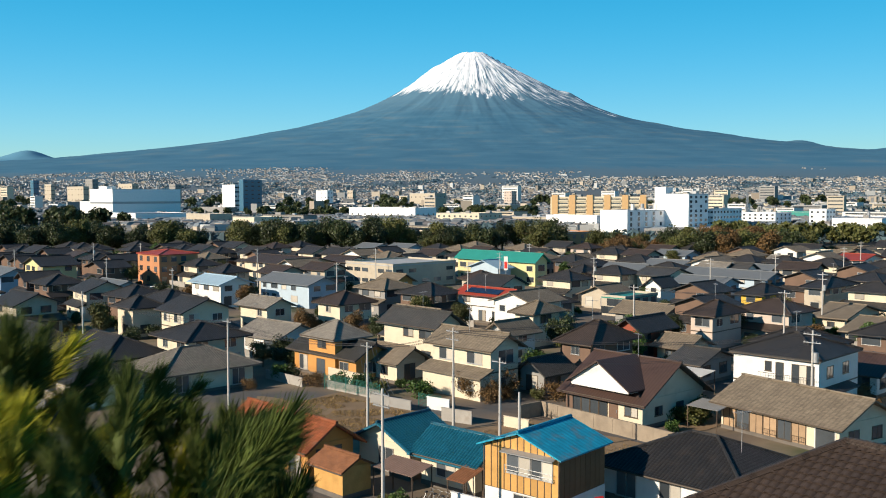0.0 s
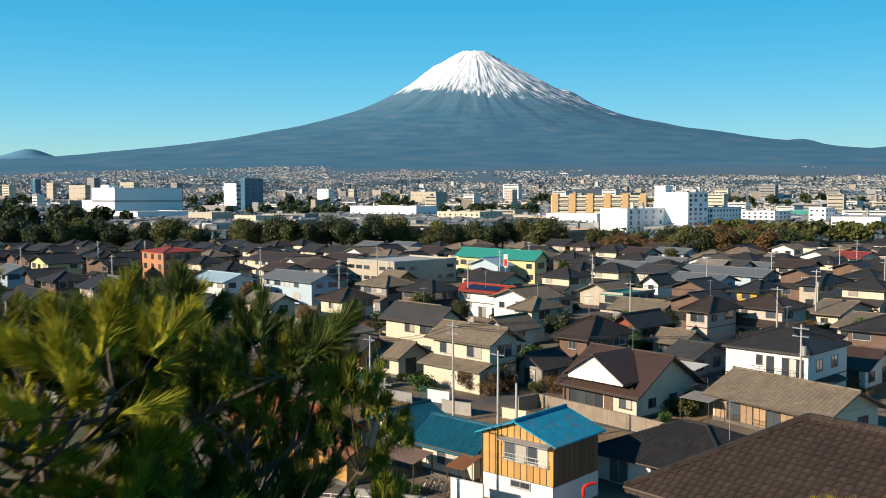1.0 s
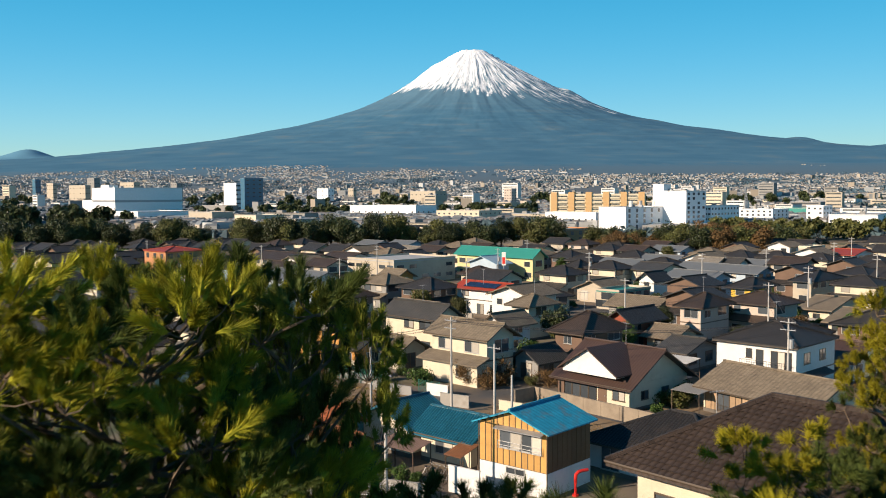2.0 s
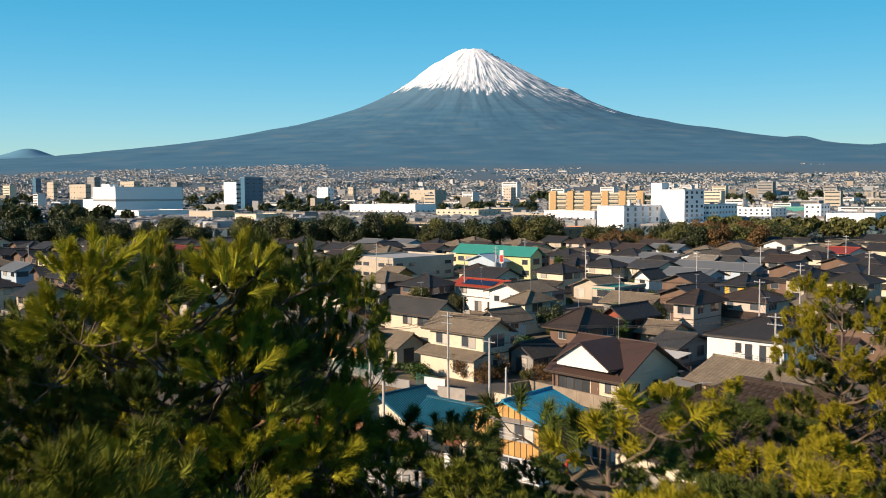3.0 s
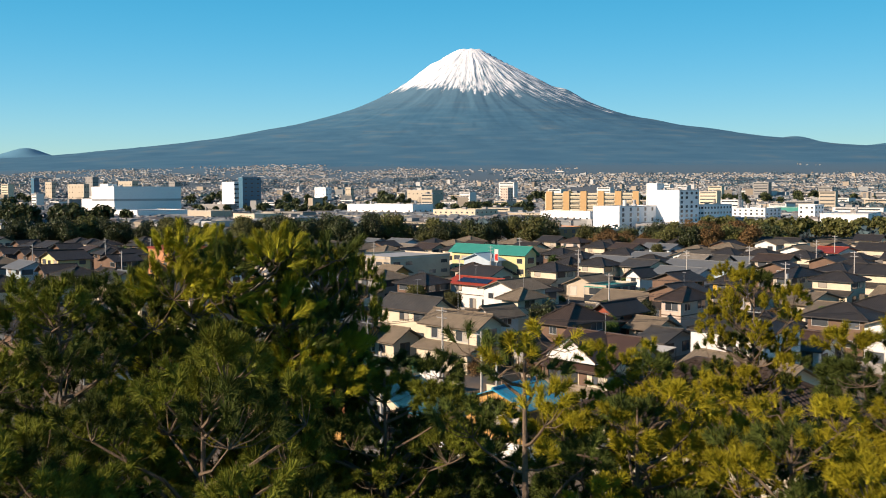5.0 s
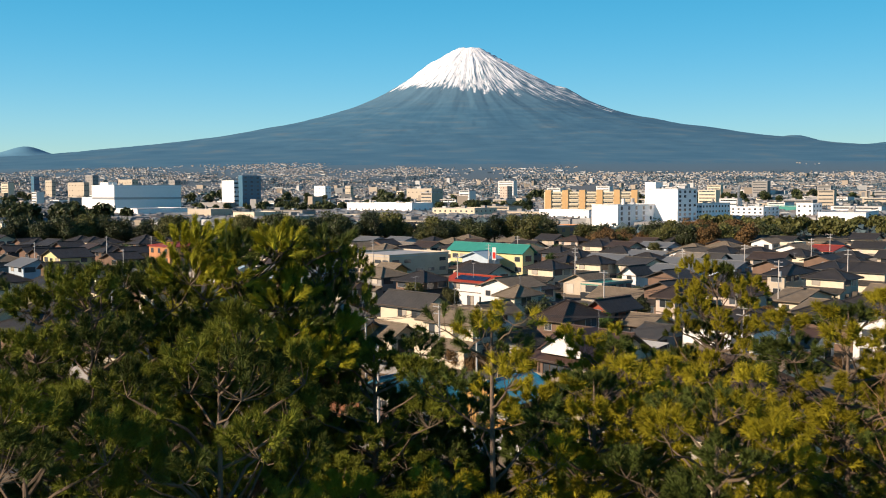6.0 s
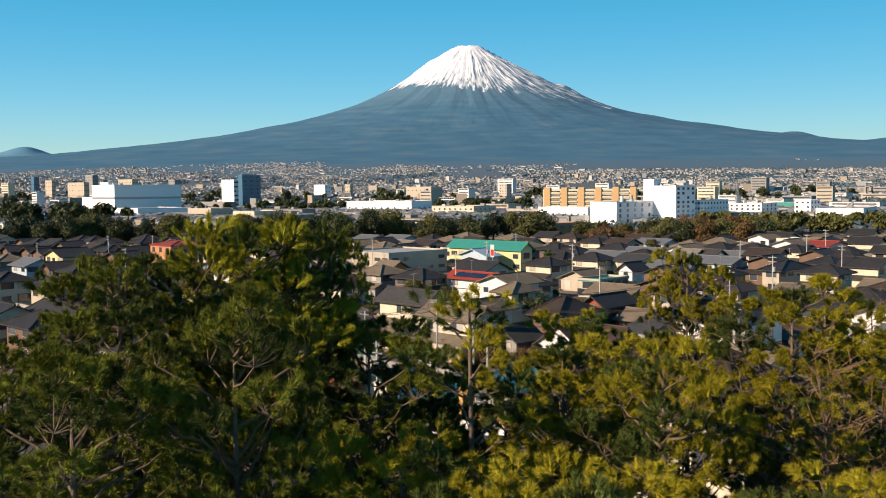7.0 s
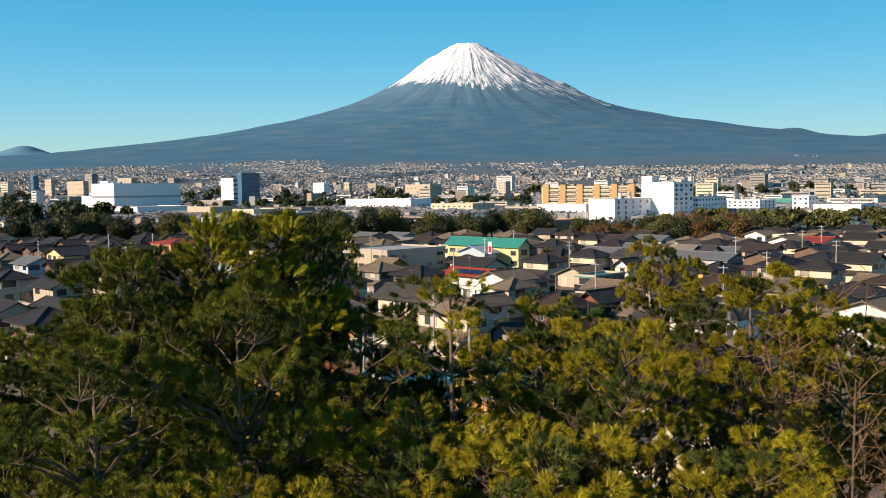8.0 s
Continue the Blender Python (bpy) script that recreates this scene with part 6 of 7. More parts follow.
for x, y in ((-93.1, 251.2), (-80.4, 250.8), (-44.0, 222.4), (-16.1, 221.5), (-46.5, 161.0), (-68, 190), (12, 205), (30, 190), (52, 185), (70, 200), (95, 225), (60, 150), (-20, 175), (85, 180), (22, 245), (110, 250), (-100, 220), (4, 165)):
    pole(x, y, 9.6, 2, box=(int(x) % 3 == 0))
wires(PE, PD, 8.8, 9.0), wires(PA, PE, 9.2, 8.7, 0.5), wires(PA, PH, 9.2, 9.2, 0.9), wires(PG, PH, 9.2, 9.2, 0.9)
wires(PC, PE, 9.2, 8.6, 0.5), wires(PD, PK, 9.0, 9.2, 0.8), wires(PH, PI, 9.2, 9.2, 0.5), wires(PA, PG, 9.2, 9.2, 1.0)
wires(PB, PG, 8.2, 8.4, 0.8, (-0.3, 0.3)), wires(PG, (62, 98), 9.2, 9.2, 0.9)


# ---- fittings of the nearest houses ----
def veranda():
    """Sliding glass doors, entrance and side windows of the brown-roofed house."""
    ob = veranda_house
    wl = [c for c in ob.children if c.name.startswith("wall")][0]
    w, d = wl.dimensions[0], wl.dimensions[1]
    for i in range(4):
        window(ob, -w / 2 + 1.0 + 1.12 * i, -d / 2, 0.45, 0, 1.08, 1.9, 1, False, FRAMEB)
    door = Mesh()
    door.box(-0.55, -0.06, 0.3, 0.55, 0.02, 2.25)
    dr = part("door", door.done("door", BROWNW), ob, "dark brown sliding entrance door", pose(-w / 2 + 5.6, -d / 2, 0))
    h = Mesh()
    h.box(0.38, -0.1, 1.1, 0.43, -0.06, 1.35)
    part("handle", h.done("handle", STEEL), dr)
    window(ob, w / 2 - 1.3, -d / 2, 1.0, 0, 1.55, 1.0, 2, True, FRAMEB)
    shutter = Mesh()
    shutter.box(-0.45, -0.12, 0.3, 0.45, 0.0, 2.3)
    part("shutter_box", shutter.done("shutter_box", BROWNW), ob, "dark wooden shutter box", pose(-w / 2 + 0.1, -d / 2, 0))
    for y in (-2.4, 1.0):
        window(ob, w / 2, y, 1.0, 90, 1.2, 0.9, 2, False, FRAMEB)
    sill = Mesh()
    sill.box(-w / 2 + 0.3, -d / 2 - 0.5, 0.28, -w / 2 + 4.9, -d / 2, 0.42)
    part("veranda_step", sill.done("veranda_step", WOODB), ob)


veranda()


def balcony_set():
    """Upper windows and railed balcony of the white house."""
    ob = white_house
    wl = [c for c in ob.children if c.name.startswith("wall")][0]
    w, d = wl.dimensions[0], wl.dimensions[1]
    window(ob, -0.7, -d / 2, 4.1, 0, 0.7, 1.0, 1, False, FRAMEB)
    window(ob, 0.5, -d / 2, 3.15, 0, 0.85, 1.95, 1, True, FRAMEB)
    window(ob, 2.9, -d / 2, 3.15, 0, 2.3, 1.95, 3, True, FRAMEB)
    fl = Mesh()
    fl.box(-1.3, -d / 2 - 1.0, 2.95, w / 2, -d / 2, 3.08)
    part("balcony_floor", fl.done("balcony_floor", WHITE), ob)
    r = Mesh()
    for z in (3.3, 4.05):
        r.bar((-1.3, -d / 2 - 0.97, z), (w / 2, -d / 2 - 0.97, z), 0.025)
    for i in range(22):
        x = -1.3 + (w / 2 + 1.3) * i / 21
        r.bar((x, -d / 2 - 0.97, 3.05), (x, -d / 2 - 0.97, 4.05), 0.014, 4)
    part("balcony_rail", r.done("balcony_rail", DARKM), ob)
    for y in (-2.2, 1.6):
        window(ob, w / 2, y, 3.7, 90, 1.5, 1.2, 2, False, FRAMEB)
    window(ob, w / 2, 0.5, 0.9, 90, 1.7, 1.1, 2, False, FRAMEB)
    hood = Mesh()
    hood.slab([(w / 2 + 1.3, -3.2, 2.5), (w / 2 + 1.3, 2.2, 2.5), (w / 2, 2.2, 2.9), (w / 2, -3.2, 2.9)], 0.1)
    part("porch_roof", hood.done("porch_roof", T_DARK), ob)
    window(ob, -2.0, -d / 2, 0.5, 0, 1.7, 1.8, 2, True, FRAMEB)


balcony_set()


def bungalow_front():
    """Row of wooden sliding doors with rails, and the round-headed porch."""
    ob = bungalow
    wl = [c for c in ob.children if c.name.startswith("wall")][0]
    w, d = wl.dimensions[0], wl.dimensions[1]
    for i in range(6):
        x = -w / 2 + 1.0 + 1.5 * i
        if i % 3 == 1:
            window(ob, x, -d / 2, 0.35, 0, 1.46, 1.85, 2, False, FRAMEB)
        else:
            s = Mesh()
            s.box(-0.72, -0.06, 0.35, 0.72, 0.0, 2.2)
            leaf_panel = part("sliding_door", s.done("sliding_door", WOODC), ob, "amber wooden sliding door", pose(x, -d / 2, 0))
            k = Mesh()
            for xx in (-0.72, -0.02, 0.68):
                k.box(xx, -0.09, 0.35, xx + 0.05, -0.062, 2.2)
            part("stile", k.done("stile", FRAMEB), leaf_panel)
        if i % 2:
            r = Mesh()
            for z in (0.55, 0.95):
                r.bar((x - 0.7, -d / 2 - 0.14, z), (x + 0.7, -d / 2 - 0.14, z), 0.02)
            for k in range(9):
                r.bar((x - 0.7 + 1.4 * k / 8, -d / 2 - 0.14, 0.45), (x - 0.7 + 1.4 * k / 8, -d / 2 - 0.14, 0.95), 0.012, 4)
            part("door_rail", r.done("door_rail", FRAMEB), ob)
    a = Mesh()
    n, x0, x1, top = 12, w / 2 - 2.3, w / 2 - 0.35, 2.25
    rim = [(x0, 0.3), (x0, top - 0.35)]
    rim += [(x0 + 0.35 - 0.35 * math.cos(t), top - 0.35 + 0.35 * math.sin(t)) for t in [math.pi / 2 * i / 5 for i in range(1, 6)]]
    rim += [(x1 - 0.35 + 0.35 * math.sin(t), top - 0.35 + 0.35 * math.cos(t)) for t in [math.pi / 2 * i / 5 for i in range(6)]]
    rim += [(x1, 0.3)]
    # flat dark sheet on the wall, in place of the porch's inner shade
    a.face([(x, -d / 2 - 0.02, z) for x, z in rim][::-1])
    part("porch_opening", a.done("porch_opening", GLASS), ob, "flat dark round-cornered sheet for the shaded porch opening")
    f = Mesh()
    for p, q in zip(rim, rim[1:]):
        f.bar((p[0], -d / 2 - 0.03, p[1]), (q[0], -d / 2 - 0.03, q[1]), 0.06, 6)
    part("porch_frame", f.done("porch_frame", WHITE), ob)
    for y in (-1.8, 1.5):
        window(ob, w / 2, y, 0.9, 90, 1.5, 1.1, 2, False, FRAMEB)


bungalow_front()


# ---- yards, walls and small things ----
def wall_run(x0, y0, x1, y1, h, material, label, name="garden_wall", thick=0.14, cap=True):
    """A free-standing wall of block panels with posts and a coping."""
    L = math.hypot(x1 - x0, y1 - y0)
    ob = thing(name, pose(x0, y0, 0, 0, 0, math.degrees(math.atan2(y1 - y0, x1 - x0))), label, "wall", "garden walls")
    n = max(1, round(L / 2.4))
    for i in range(n):
        m = Mesh()
        m.box(L * i / n + 0.012, -thick / 2, -0.2, L * (i + 1) / n - 0.012, thick / 2, h)
        part("panel", m.done("panel", material), ob)
    if cap:
        c = Mesh()
        c.box(-0.03, -thick / 2 - 0.03, h + 0.002, L + 0.03, thick / 2 + 0.03, h + 0.07)
        part("coping", c.done("coping", material), ob)
    return ob


wall_run(9.4, 93.1, 19.6, 80.2, 1.35, WALLT, "stained tan concrete block garden wall")
wall_run(9.4, 93.1, 7.2, 91.4, 1.35, WALLT, "stained tan concrete block garden wall")
wall_run(-2.0, 96.2, 0.3, 94.6, 1.2, WHITE, "low white rendered garden wall")
wall_run(-0.5, 91.1, 2.4, 89.2, 1.2, CONC, "grey concrete block wall by a pole")
wall_run(5.4, 88.4, 7.6, 86.6, 1.0, CREAM, "low cream yard wall")
wall_run(-13.5, 106.4, -6.8, 100.2, 0.9, CONC, "low concrete wall with garden plants")
wall_run(-8.0, 98.5, -3.6, 95.0, 1.0, GREY, "grey mesh-topped yard wall")
wall_run(-6.8, 62.6, -1.5, 60.4, 1.1, CONC, "dark concrete retaining wall by the road")
wall_run(0.2, 62.4, 2.4, 60.7, 1.9, WHITE, "white rendered yard wall")

FENCEW = mat("white_rail_paint", (0.62, 0.60, 0.56), rough=0.5, var=0.2)


def rail_fence(x0, y0, x1, y1, h=1.1, rails=4, label="white pipe railing along the road"):
    L = math.hypot(x1 - x0, y1 - y0)
    ob = thing("railing", pose(x0, y0, 0, 0, 0, math.degrees(math.atan2(y1 - y0, x1 - x0))), label, "railing")
    for r in range(rails):
        m = Mesh()
        z = h * (r + 1) / rails - 0.06
        m.bar((0, 0, z), (L, 0, z), 0.03)
        part("rail", m.done("rail", FENCEW), ob)
    n = round(L / 1.8)
    for i in range(n + 1):
        m = Mesh()
        m.bar((L * i / n, 0, -0.2), (L * i / n, 0, h), 0.045)
        part("post", m.done("post", FENCEW), ob)
    return ob


rail_fence(-15.0, 63.2, -3.0, 60.4)

TEALP = mat("teal_fence_paint", (0.03, 0.16, 0.13), rough=0.5, var=0.25)


def mesh_fence(x0, y0, x1, y1, h, label, base=0.0):
    """A wire mesh fence: posts and a close grid of thin wires in a frame."""
    L = math.hypot(x1 - x0, y1 - y0)
    ob = thing("mesh_fence", pose(x0, y0, base, 0, 0, math.degrees(math.atan2(y1 - y0, x1 - x0))), label, "fence")
    n = max(1, round(L / 2.0))
    post, panel = Mesh(), Mesh()
    post.bar((0, 0, -0.3 - base), (0, 0, h), 0.035)
    post = post.done("post", TEALP)
    span = L / n
    for k in range(int(span / 0.12) + 1):
        panel.bar((0.12 * k, 0, 0.05), (0.12 * k, 0, h - 0.03), 0.010, 4)
    for k in range(int(h / 0.14) + 1):
        panel.bar((0, 0, 0.05 + 0.14 * k), (span, 0, 0.05 + 0.14 * k), 0.010, 4)
    panel = panel.done("wire_panel", TEALP)
    for i in range(n + 1):
        part("post", post, ob, at=pose(span * i, 0, 0))
        if i < n:
            part("wire_panel", panel, ob, at=pose(span * i, 0, 0))
    return ob


mesh_fence(-13.8, 106.1, -7.1, 99.9, 1.5, "teal wire mesh fence above a low concrete wall", 0.3)
mesh_fence(-2.9, 97.0, -0.6, 95.2, 1.5, "teal wire mesh gate beside a white wall")
SOIL = mat("dry_soil", (0.20, 0.138, 0.082), rough=0.95, var=0.35, big=0.4, fine=5, bump=0.5)
GRASSD = mat("dry_grass", (0.22, 0.145, 0.060), rough=0.95, var=0.5, big=1.0, fine=8, bump=0.5, island=0.4)
ASPH = mat("asphalt", (0.055, 0.055, 0.058), rough=0.9, var=0.25, big=0.5, fine=20, bump=0.3, stain=0.15)


def plot(name, material, label, cx, cy, yaw, w, d, z, seed):
    """A patch of ground with an uneven edge."""
    rng = random.Random(seed)
    m = Mesh()
    pts = []
    for i in range(40):
        t = 2 * math.pi * i / 40
        c, s = math.cos(t), math.sin(t)
        k = 1 / max(abs(c), abs(s)) * (1 + rng.uniform(-0.06, 0.06))
        pts.append((c * k * w / 2, s * k * d / 2, z))
    m.face(pts)
    ob = new(name, m.done(name, material))
    ob.matrix_world = pose(cx, cy, 0, 0, 0, yaw)
    return tagged(ob, label, "ground", kind="structure")


LITTER = mat("pine_litter", (0.058, 0.042, 0.026), rough=0.95, var=0.5, big=0.3, fine=4, bump=0.5)
plot("forest_floor", LITTER, "dark needle litter under the pines", 2.0, 12.0, 0, 110, 64, 0.03, 9)
plot("vacant_lot", SOIL, "bare tan soil of a vacant lot", 8.5, 83.0, -46, 15, 11, 0.05, 1)
plot("yard", SOIL, "bare soil yard beside the houses", -11.0, 93.0, -46, 16, 14, 0.05, 2)
plot("lane", SOIL, "brown bare earth lane between the houses", -7.0, 86.0, -46, 40, 4.5, 0.09, 3)
plot("road", ASPH, "grey asphalt lane below the pines", -5.0, 54.0, -12, 60, 6.0, 0.09, 4)
plot("yard", SOIL, "bare soil garden beside a wall", 23.5, 90.5, -46, 6, 8, 0.05, 5)


def grass_tufts(name, cx, cy, yaw, w, d, n, size, seed):
    rng = np.random.default_rng(seed)
    p = np.stack([rng.uniform(-w / 2, w / 2, n), rng.uniform(-d / 2, d / 2, n), np.zeros(n)], axis=1)
    keep = np.array([noise.noise((q[0] * 0.35, q[1] * 0.35, seed)) > -0.1 for q in p])
    p = p[keep]
    n = len(p)
    a, L = rng.uniform(0, 2 * np.pi, n), rng.uniform(0.4, 1.0, n) * size
    side = np.stack([np.cos(a), np.sin(a), np.zeros(n)], axis=1) * size * 0.16
    tip = p + np.stack([rng.normal(0, 0.3, n) * size, rng.normal(0, 0.3, n) * size, L], axis=1)
    v = np.stack([p - side, p + side, tip], axis=1).reshape(-1, 3)
    ob = new(name, from_arrays(name, v, np.arange(3 * n).reshape(-1, 3), GRASSD))
    ob.matrix_world = pose(cx, cy, 0.05, 0, 0, yaw)
    return tagged(ob, "tufts of dry straw-coloured winter grass", "grass", kind="stuff")


grass_tufts("dry_grass", 8.5, 82.5, -46, 14, 9, 4200, 0.16, 3)
grass_tufts("dry_grass", -7.0, 86.0, -46, 36, 5, 7000, 0.2, 6)
grass_tufts("dry_grass", -11, 93, -46, 15, 12, 9000, 0.24, 4)

for x, y, s, kd, lb in (
        (2.7, 100.8, 2.2, LEAFB, "leafless reddish-brown garden shrub"), (6.1, 101.3, 2.4, LEAFB, "leafless reddish-brown garden shrub"), (4.7, 99.1, 2.0, LEAFB, "russet garden shrub by a wall"),
        (4.5, 110.1, 1.8, LEAFG, "bright green conical garden conifer"), (3.3, 111.5, 1.5, LEAFG, "bright green garden conifer"),
        (-9.5, 105.5, 1.7, LEAFG, "leafy green garden shrub"), (-12.0, 107.0, 1.4, LEAFG, "leafy green garden shrub"), (-7.4, 103.4, 1.3, LEAFO, "olive garden shrub by a fence"),
        (-15.2, 107.5, 1.5, LEAFB, "russet garden shrub by a wall"), (22.0, 90.4, 1.3, LEAFG, "clipped green garden shrub"), (23.6, 88.8, 1.5, LEAFO, "olive garden shrub by the porch"), (20.8, 86.2, 0.9, LEAFG, "small clipped green shrub"),
        (25.0, 91.8, 1.6, LEAFG, "leafy green garden shrub"), (-3.4, 65.2, 0.9, LEAFG, "leafy green potted shrub"), (-2.3, 64.6, 0.7, LEAFG, "small leafy green shrub"), (-4.6, 65.8, 0.6, LEAFO, "small olive shrub by the fence"),
        (-20.5, 120.5, 2.0, LEAFD, "dark evergreen garden shrub"), (-22.0, 126.0, 2.4, LEAFD, "dark evergreen garden shrub"), (-17.0, 128.0, 2.2, LEAFD, "dark evergreen garden shrub"), (-18.5, 111.0, 1.5, LEAFD, "dark evergreen garden shrub"), (1.0, 133.0, 1.7, LEAFO, "olive garden shrub between houses")):
    shrub(x, y, s, kd, lb, seed=int(x * 7 + y) % 9)

rnd = random.Random(77)
for hx, hy, hr in [q for q in TAKEN if 95 < q[1] < 235]:
    for i in range(3 if hy < 170 else 2):
        a = rnd.uniform(0, 6.28)
        x, y = hx + math.cos(a) * (hr + rnd.uniform(1.2, 2.6)), hy + math.sin(a) * (hr + rnd.uniform(1.2, 2.6))
        if any((x - q[0]) ** 2 + (y - q[1]) ** 2 < (q[2] + 0.6) ** 2 for q in TAKEN):
            continue
        shrub(x, y, rnd.uniform(0.8, 1.9), rnd.choice([LEAFG, LEAFD, LEAFD, LEAFO, LEAFB]), rnd.choice(["dark evergreen garden shrub", "leafy garden shrub between houses"]), seed=rnd.randrange(9))
    if rnd.random() < 0.5:
        u0 = Vector((math.cos(radians(-46)), math.sin(radians(-46))))
        c = Vector((hx, hy)) + Vector((u0.y, -u0.x)) * (hr + 2.0)
        wall_run(c.x - u0.x * 4, c.y - u0.y * 4, c.x + u0.x * 3.5, c.y + u0.y * 3.5, rnd.uniform(1.0, 1.5), rnd.choice([CONC, CONC, GREY, CREAM]), "block garden wall in front of a house", cap=False)


def sheet_roof(x, y, yaw, w, d, z0, z1, material, label, name="lean_to"):
    """An open lean-to: corrugated sheet on posts and rails."""
    ob = thing(name, pose(x, y, 0, 0, 0, yaw), label, "shed")
    m = Mesh()
    n = int(w / 0.12)
    for z in (0.0, -0.03):
        for i in range(n + 1):
            x0, k = -w / 2 + w * i / n, z + (0.045 if i % 2 else 0.0)
            m.v += [(x0, -d / 2, z0 + k), (x0, d / 2, z1 + k)]
    for i in range(n):
        q, r = 2 * i, 2 * (n + 1) + 2 * i
        for f in ((q, q + 2, q + 3, q + 1), (r + 1, r + 3, r + 2, r), (r, r + 2, q + 2, q), (q + 1, q + 3, r + 3, r + 1)):
            m.f.append(f)
            m.uv += [(m.v[j][0], m.v[j][1]) for j in f]
            m.mi.append(0)
    part("roof_sheet", m.done("roof_sheet", material), ob)
    for sx in (-1, 1):
        for sy in (-1, 1):
            p = Mesh()
            p.bar((sx * (w / 2 - 0.12), sy * (d / 2 - 0.12), -0.2), (sx * (w / 2 - 0.12), sy * (d / 2 - 0.12), (z0 if sy < 0 else z1) - 0.03), 0.05)
            part("post", p.done("post", WOODD), ob)
    return ob


CANOPY = mat("faded_brown_canopy", (0.20, 0.13, 0.10), rough=0.6, var=0.3, big=1.5)
sheet_roof(-3.3, 67.0, -43, 4.2, 2.2, 2.2, 2.6, CANOPY, "faded brown corrugated canopy beside the blue-roofed house")
sheet_roof(1.2, 65.6, -43, 1.8, 2.2, 1.9, 2.5, RUST, "rusted corrugated shed roof in the yard")
sheet_roof(24.6, 87.6, -49, 3.4, 2.6, 2.1, 2.4, GREY, "grey porch canopy on posts")
sheet_roof(27.0, 103.5, -46, 4.5, 3.0, 2.3, 2.6, FENCEW, "pale carport roof between the houses")


def standpipe(x, y, z=0.0):
    ob = thing("standpipe", pose(x, y, z, 0, 0, 20), "bright red bent standpipe beside a dark wall", "pipe")
    m = Mesh()
    tube(m, [(0, 0, -0.1), (0, 0, 1.3), (0.04, 0, 1.55), (0.25, 0, 1.72), (0.55, 0, 1.78), (1.0, 0, 1.8)], 0.13, 0.12, 8)
    part("pipe", m.done("pipe", REDP), ob)
    b = Mesh()
    b.bar((0, 0, -0.1), (0, 0, 0.12), 0.24, 10)
    part("flange", b.done("flange", REDP), ob)


standpipe(9.3, 61.2)


def antenna(x, y, z, h=2.2, turn=20):
    """A roof aerial: mast with a boom and cross rods."""
    ob = thing("roof_antenna", pose(x, y, z, 0, 0, turn), "thin grey roof aerial with cross rods", "antenna", "roof aerials")
    m = Mesh()
    m.bar((0, 0, -0.6), (0, 0, h), 0.025, 5)
    part("mast", m.done("mast", STEEL), ob)
    b = Mesh()
    b.bar((-0.7, 0, h - 0.1), (0.7, 0, h - 0.1), 0.015, 4)
    bo = part("boom", b.done("boom", STEEL), ob)
    for i in range(7):
        r = Mesh()
        xx = -0.65 + 1.3 * i / 6
        r.bar((xx, -0.28, h - 0.1), (xx, 0.28, h - 0.1), 0.010, 4)
        part("rod", r.done("rod", STEEL), bo)
    return ob


first = antenna(20.4, 64.7, 4.3, 2.6)
for x, y, z in ((2.6, 104.8, 6.8), (-3.0, 125.0, 6.6), (36.5, 98.0, 7.2), (19.0, 93.0, 5.6), (13.6, 137, 6.3), (38.5, 134.5, 6.7), (-37, 140.5, 6.7), (-16, 151.5, 6.4), (7, 163, 5.7), (74, 180, 6.3), (55.5, 166, 6.2), (17.5, 112.5, 6.8), (-28, 147.5, 6.0)):
    copy_thing(first, pose(x, y, z, 0, 0, rnd.uniform(0, 180)))


def dish(x, y, z):
    ob = thing("satellite_dish", pose(x, y, z, 0, 0, 150), "white satellite dish on a short pole", "antenna")
    m = Mesh()
    for i in range(4):
        for j in range(12):
            q = []
            for a, b in ((i, j), (i, j + 1), (i + 1, j + 1), (i + 1, j)):
                r, t = 0.24 * a / 4, 2 * math.pi * b / 12
                q.append((r * math.cos(t), -0.35 * r * r, 0.2 + r * math.sin(t)))
            m.face(q)
    part("reflector", m.done("reflector", WHITE), ob)
    p = Mesh()
    p.bar((0, 0.05, -0.8), (0, 0.02, 0.2), 0.035)
    part("bracket", p.done("bracket", STEEL), ob)


dish(37.3, 81.6, 2.4)

CARW = mat("white_car_paint", (0.75, 0.75, 0.74), rough=0.25, spec=0.6, var=0.05, bump=0.02)
CARG = mat("silver_car_paint", (0.35, 0.36, 0.38), rough=0.25, spec=0.6, var=0.05, bump=0.02)
CARD = mat("dark_car_paint", (0.04, 0.045, 0.06), rough=0.25, spec=0.6, var=0.05, bump=0.02)
RUBBER = mat("tyre_rubber", (0.02, 0.02, 0.02), rough=0.9, var=0.1)


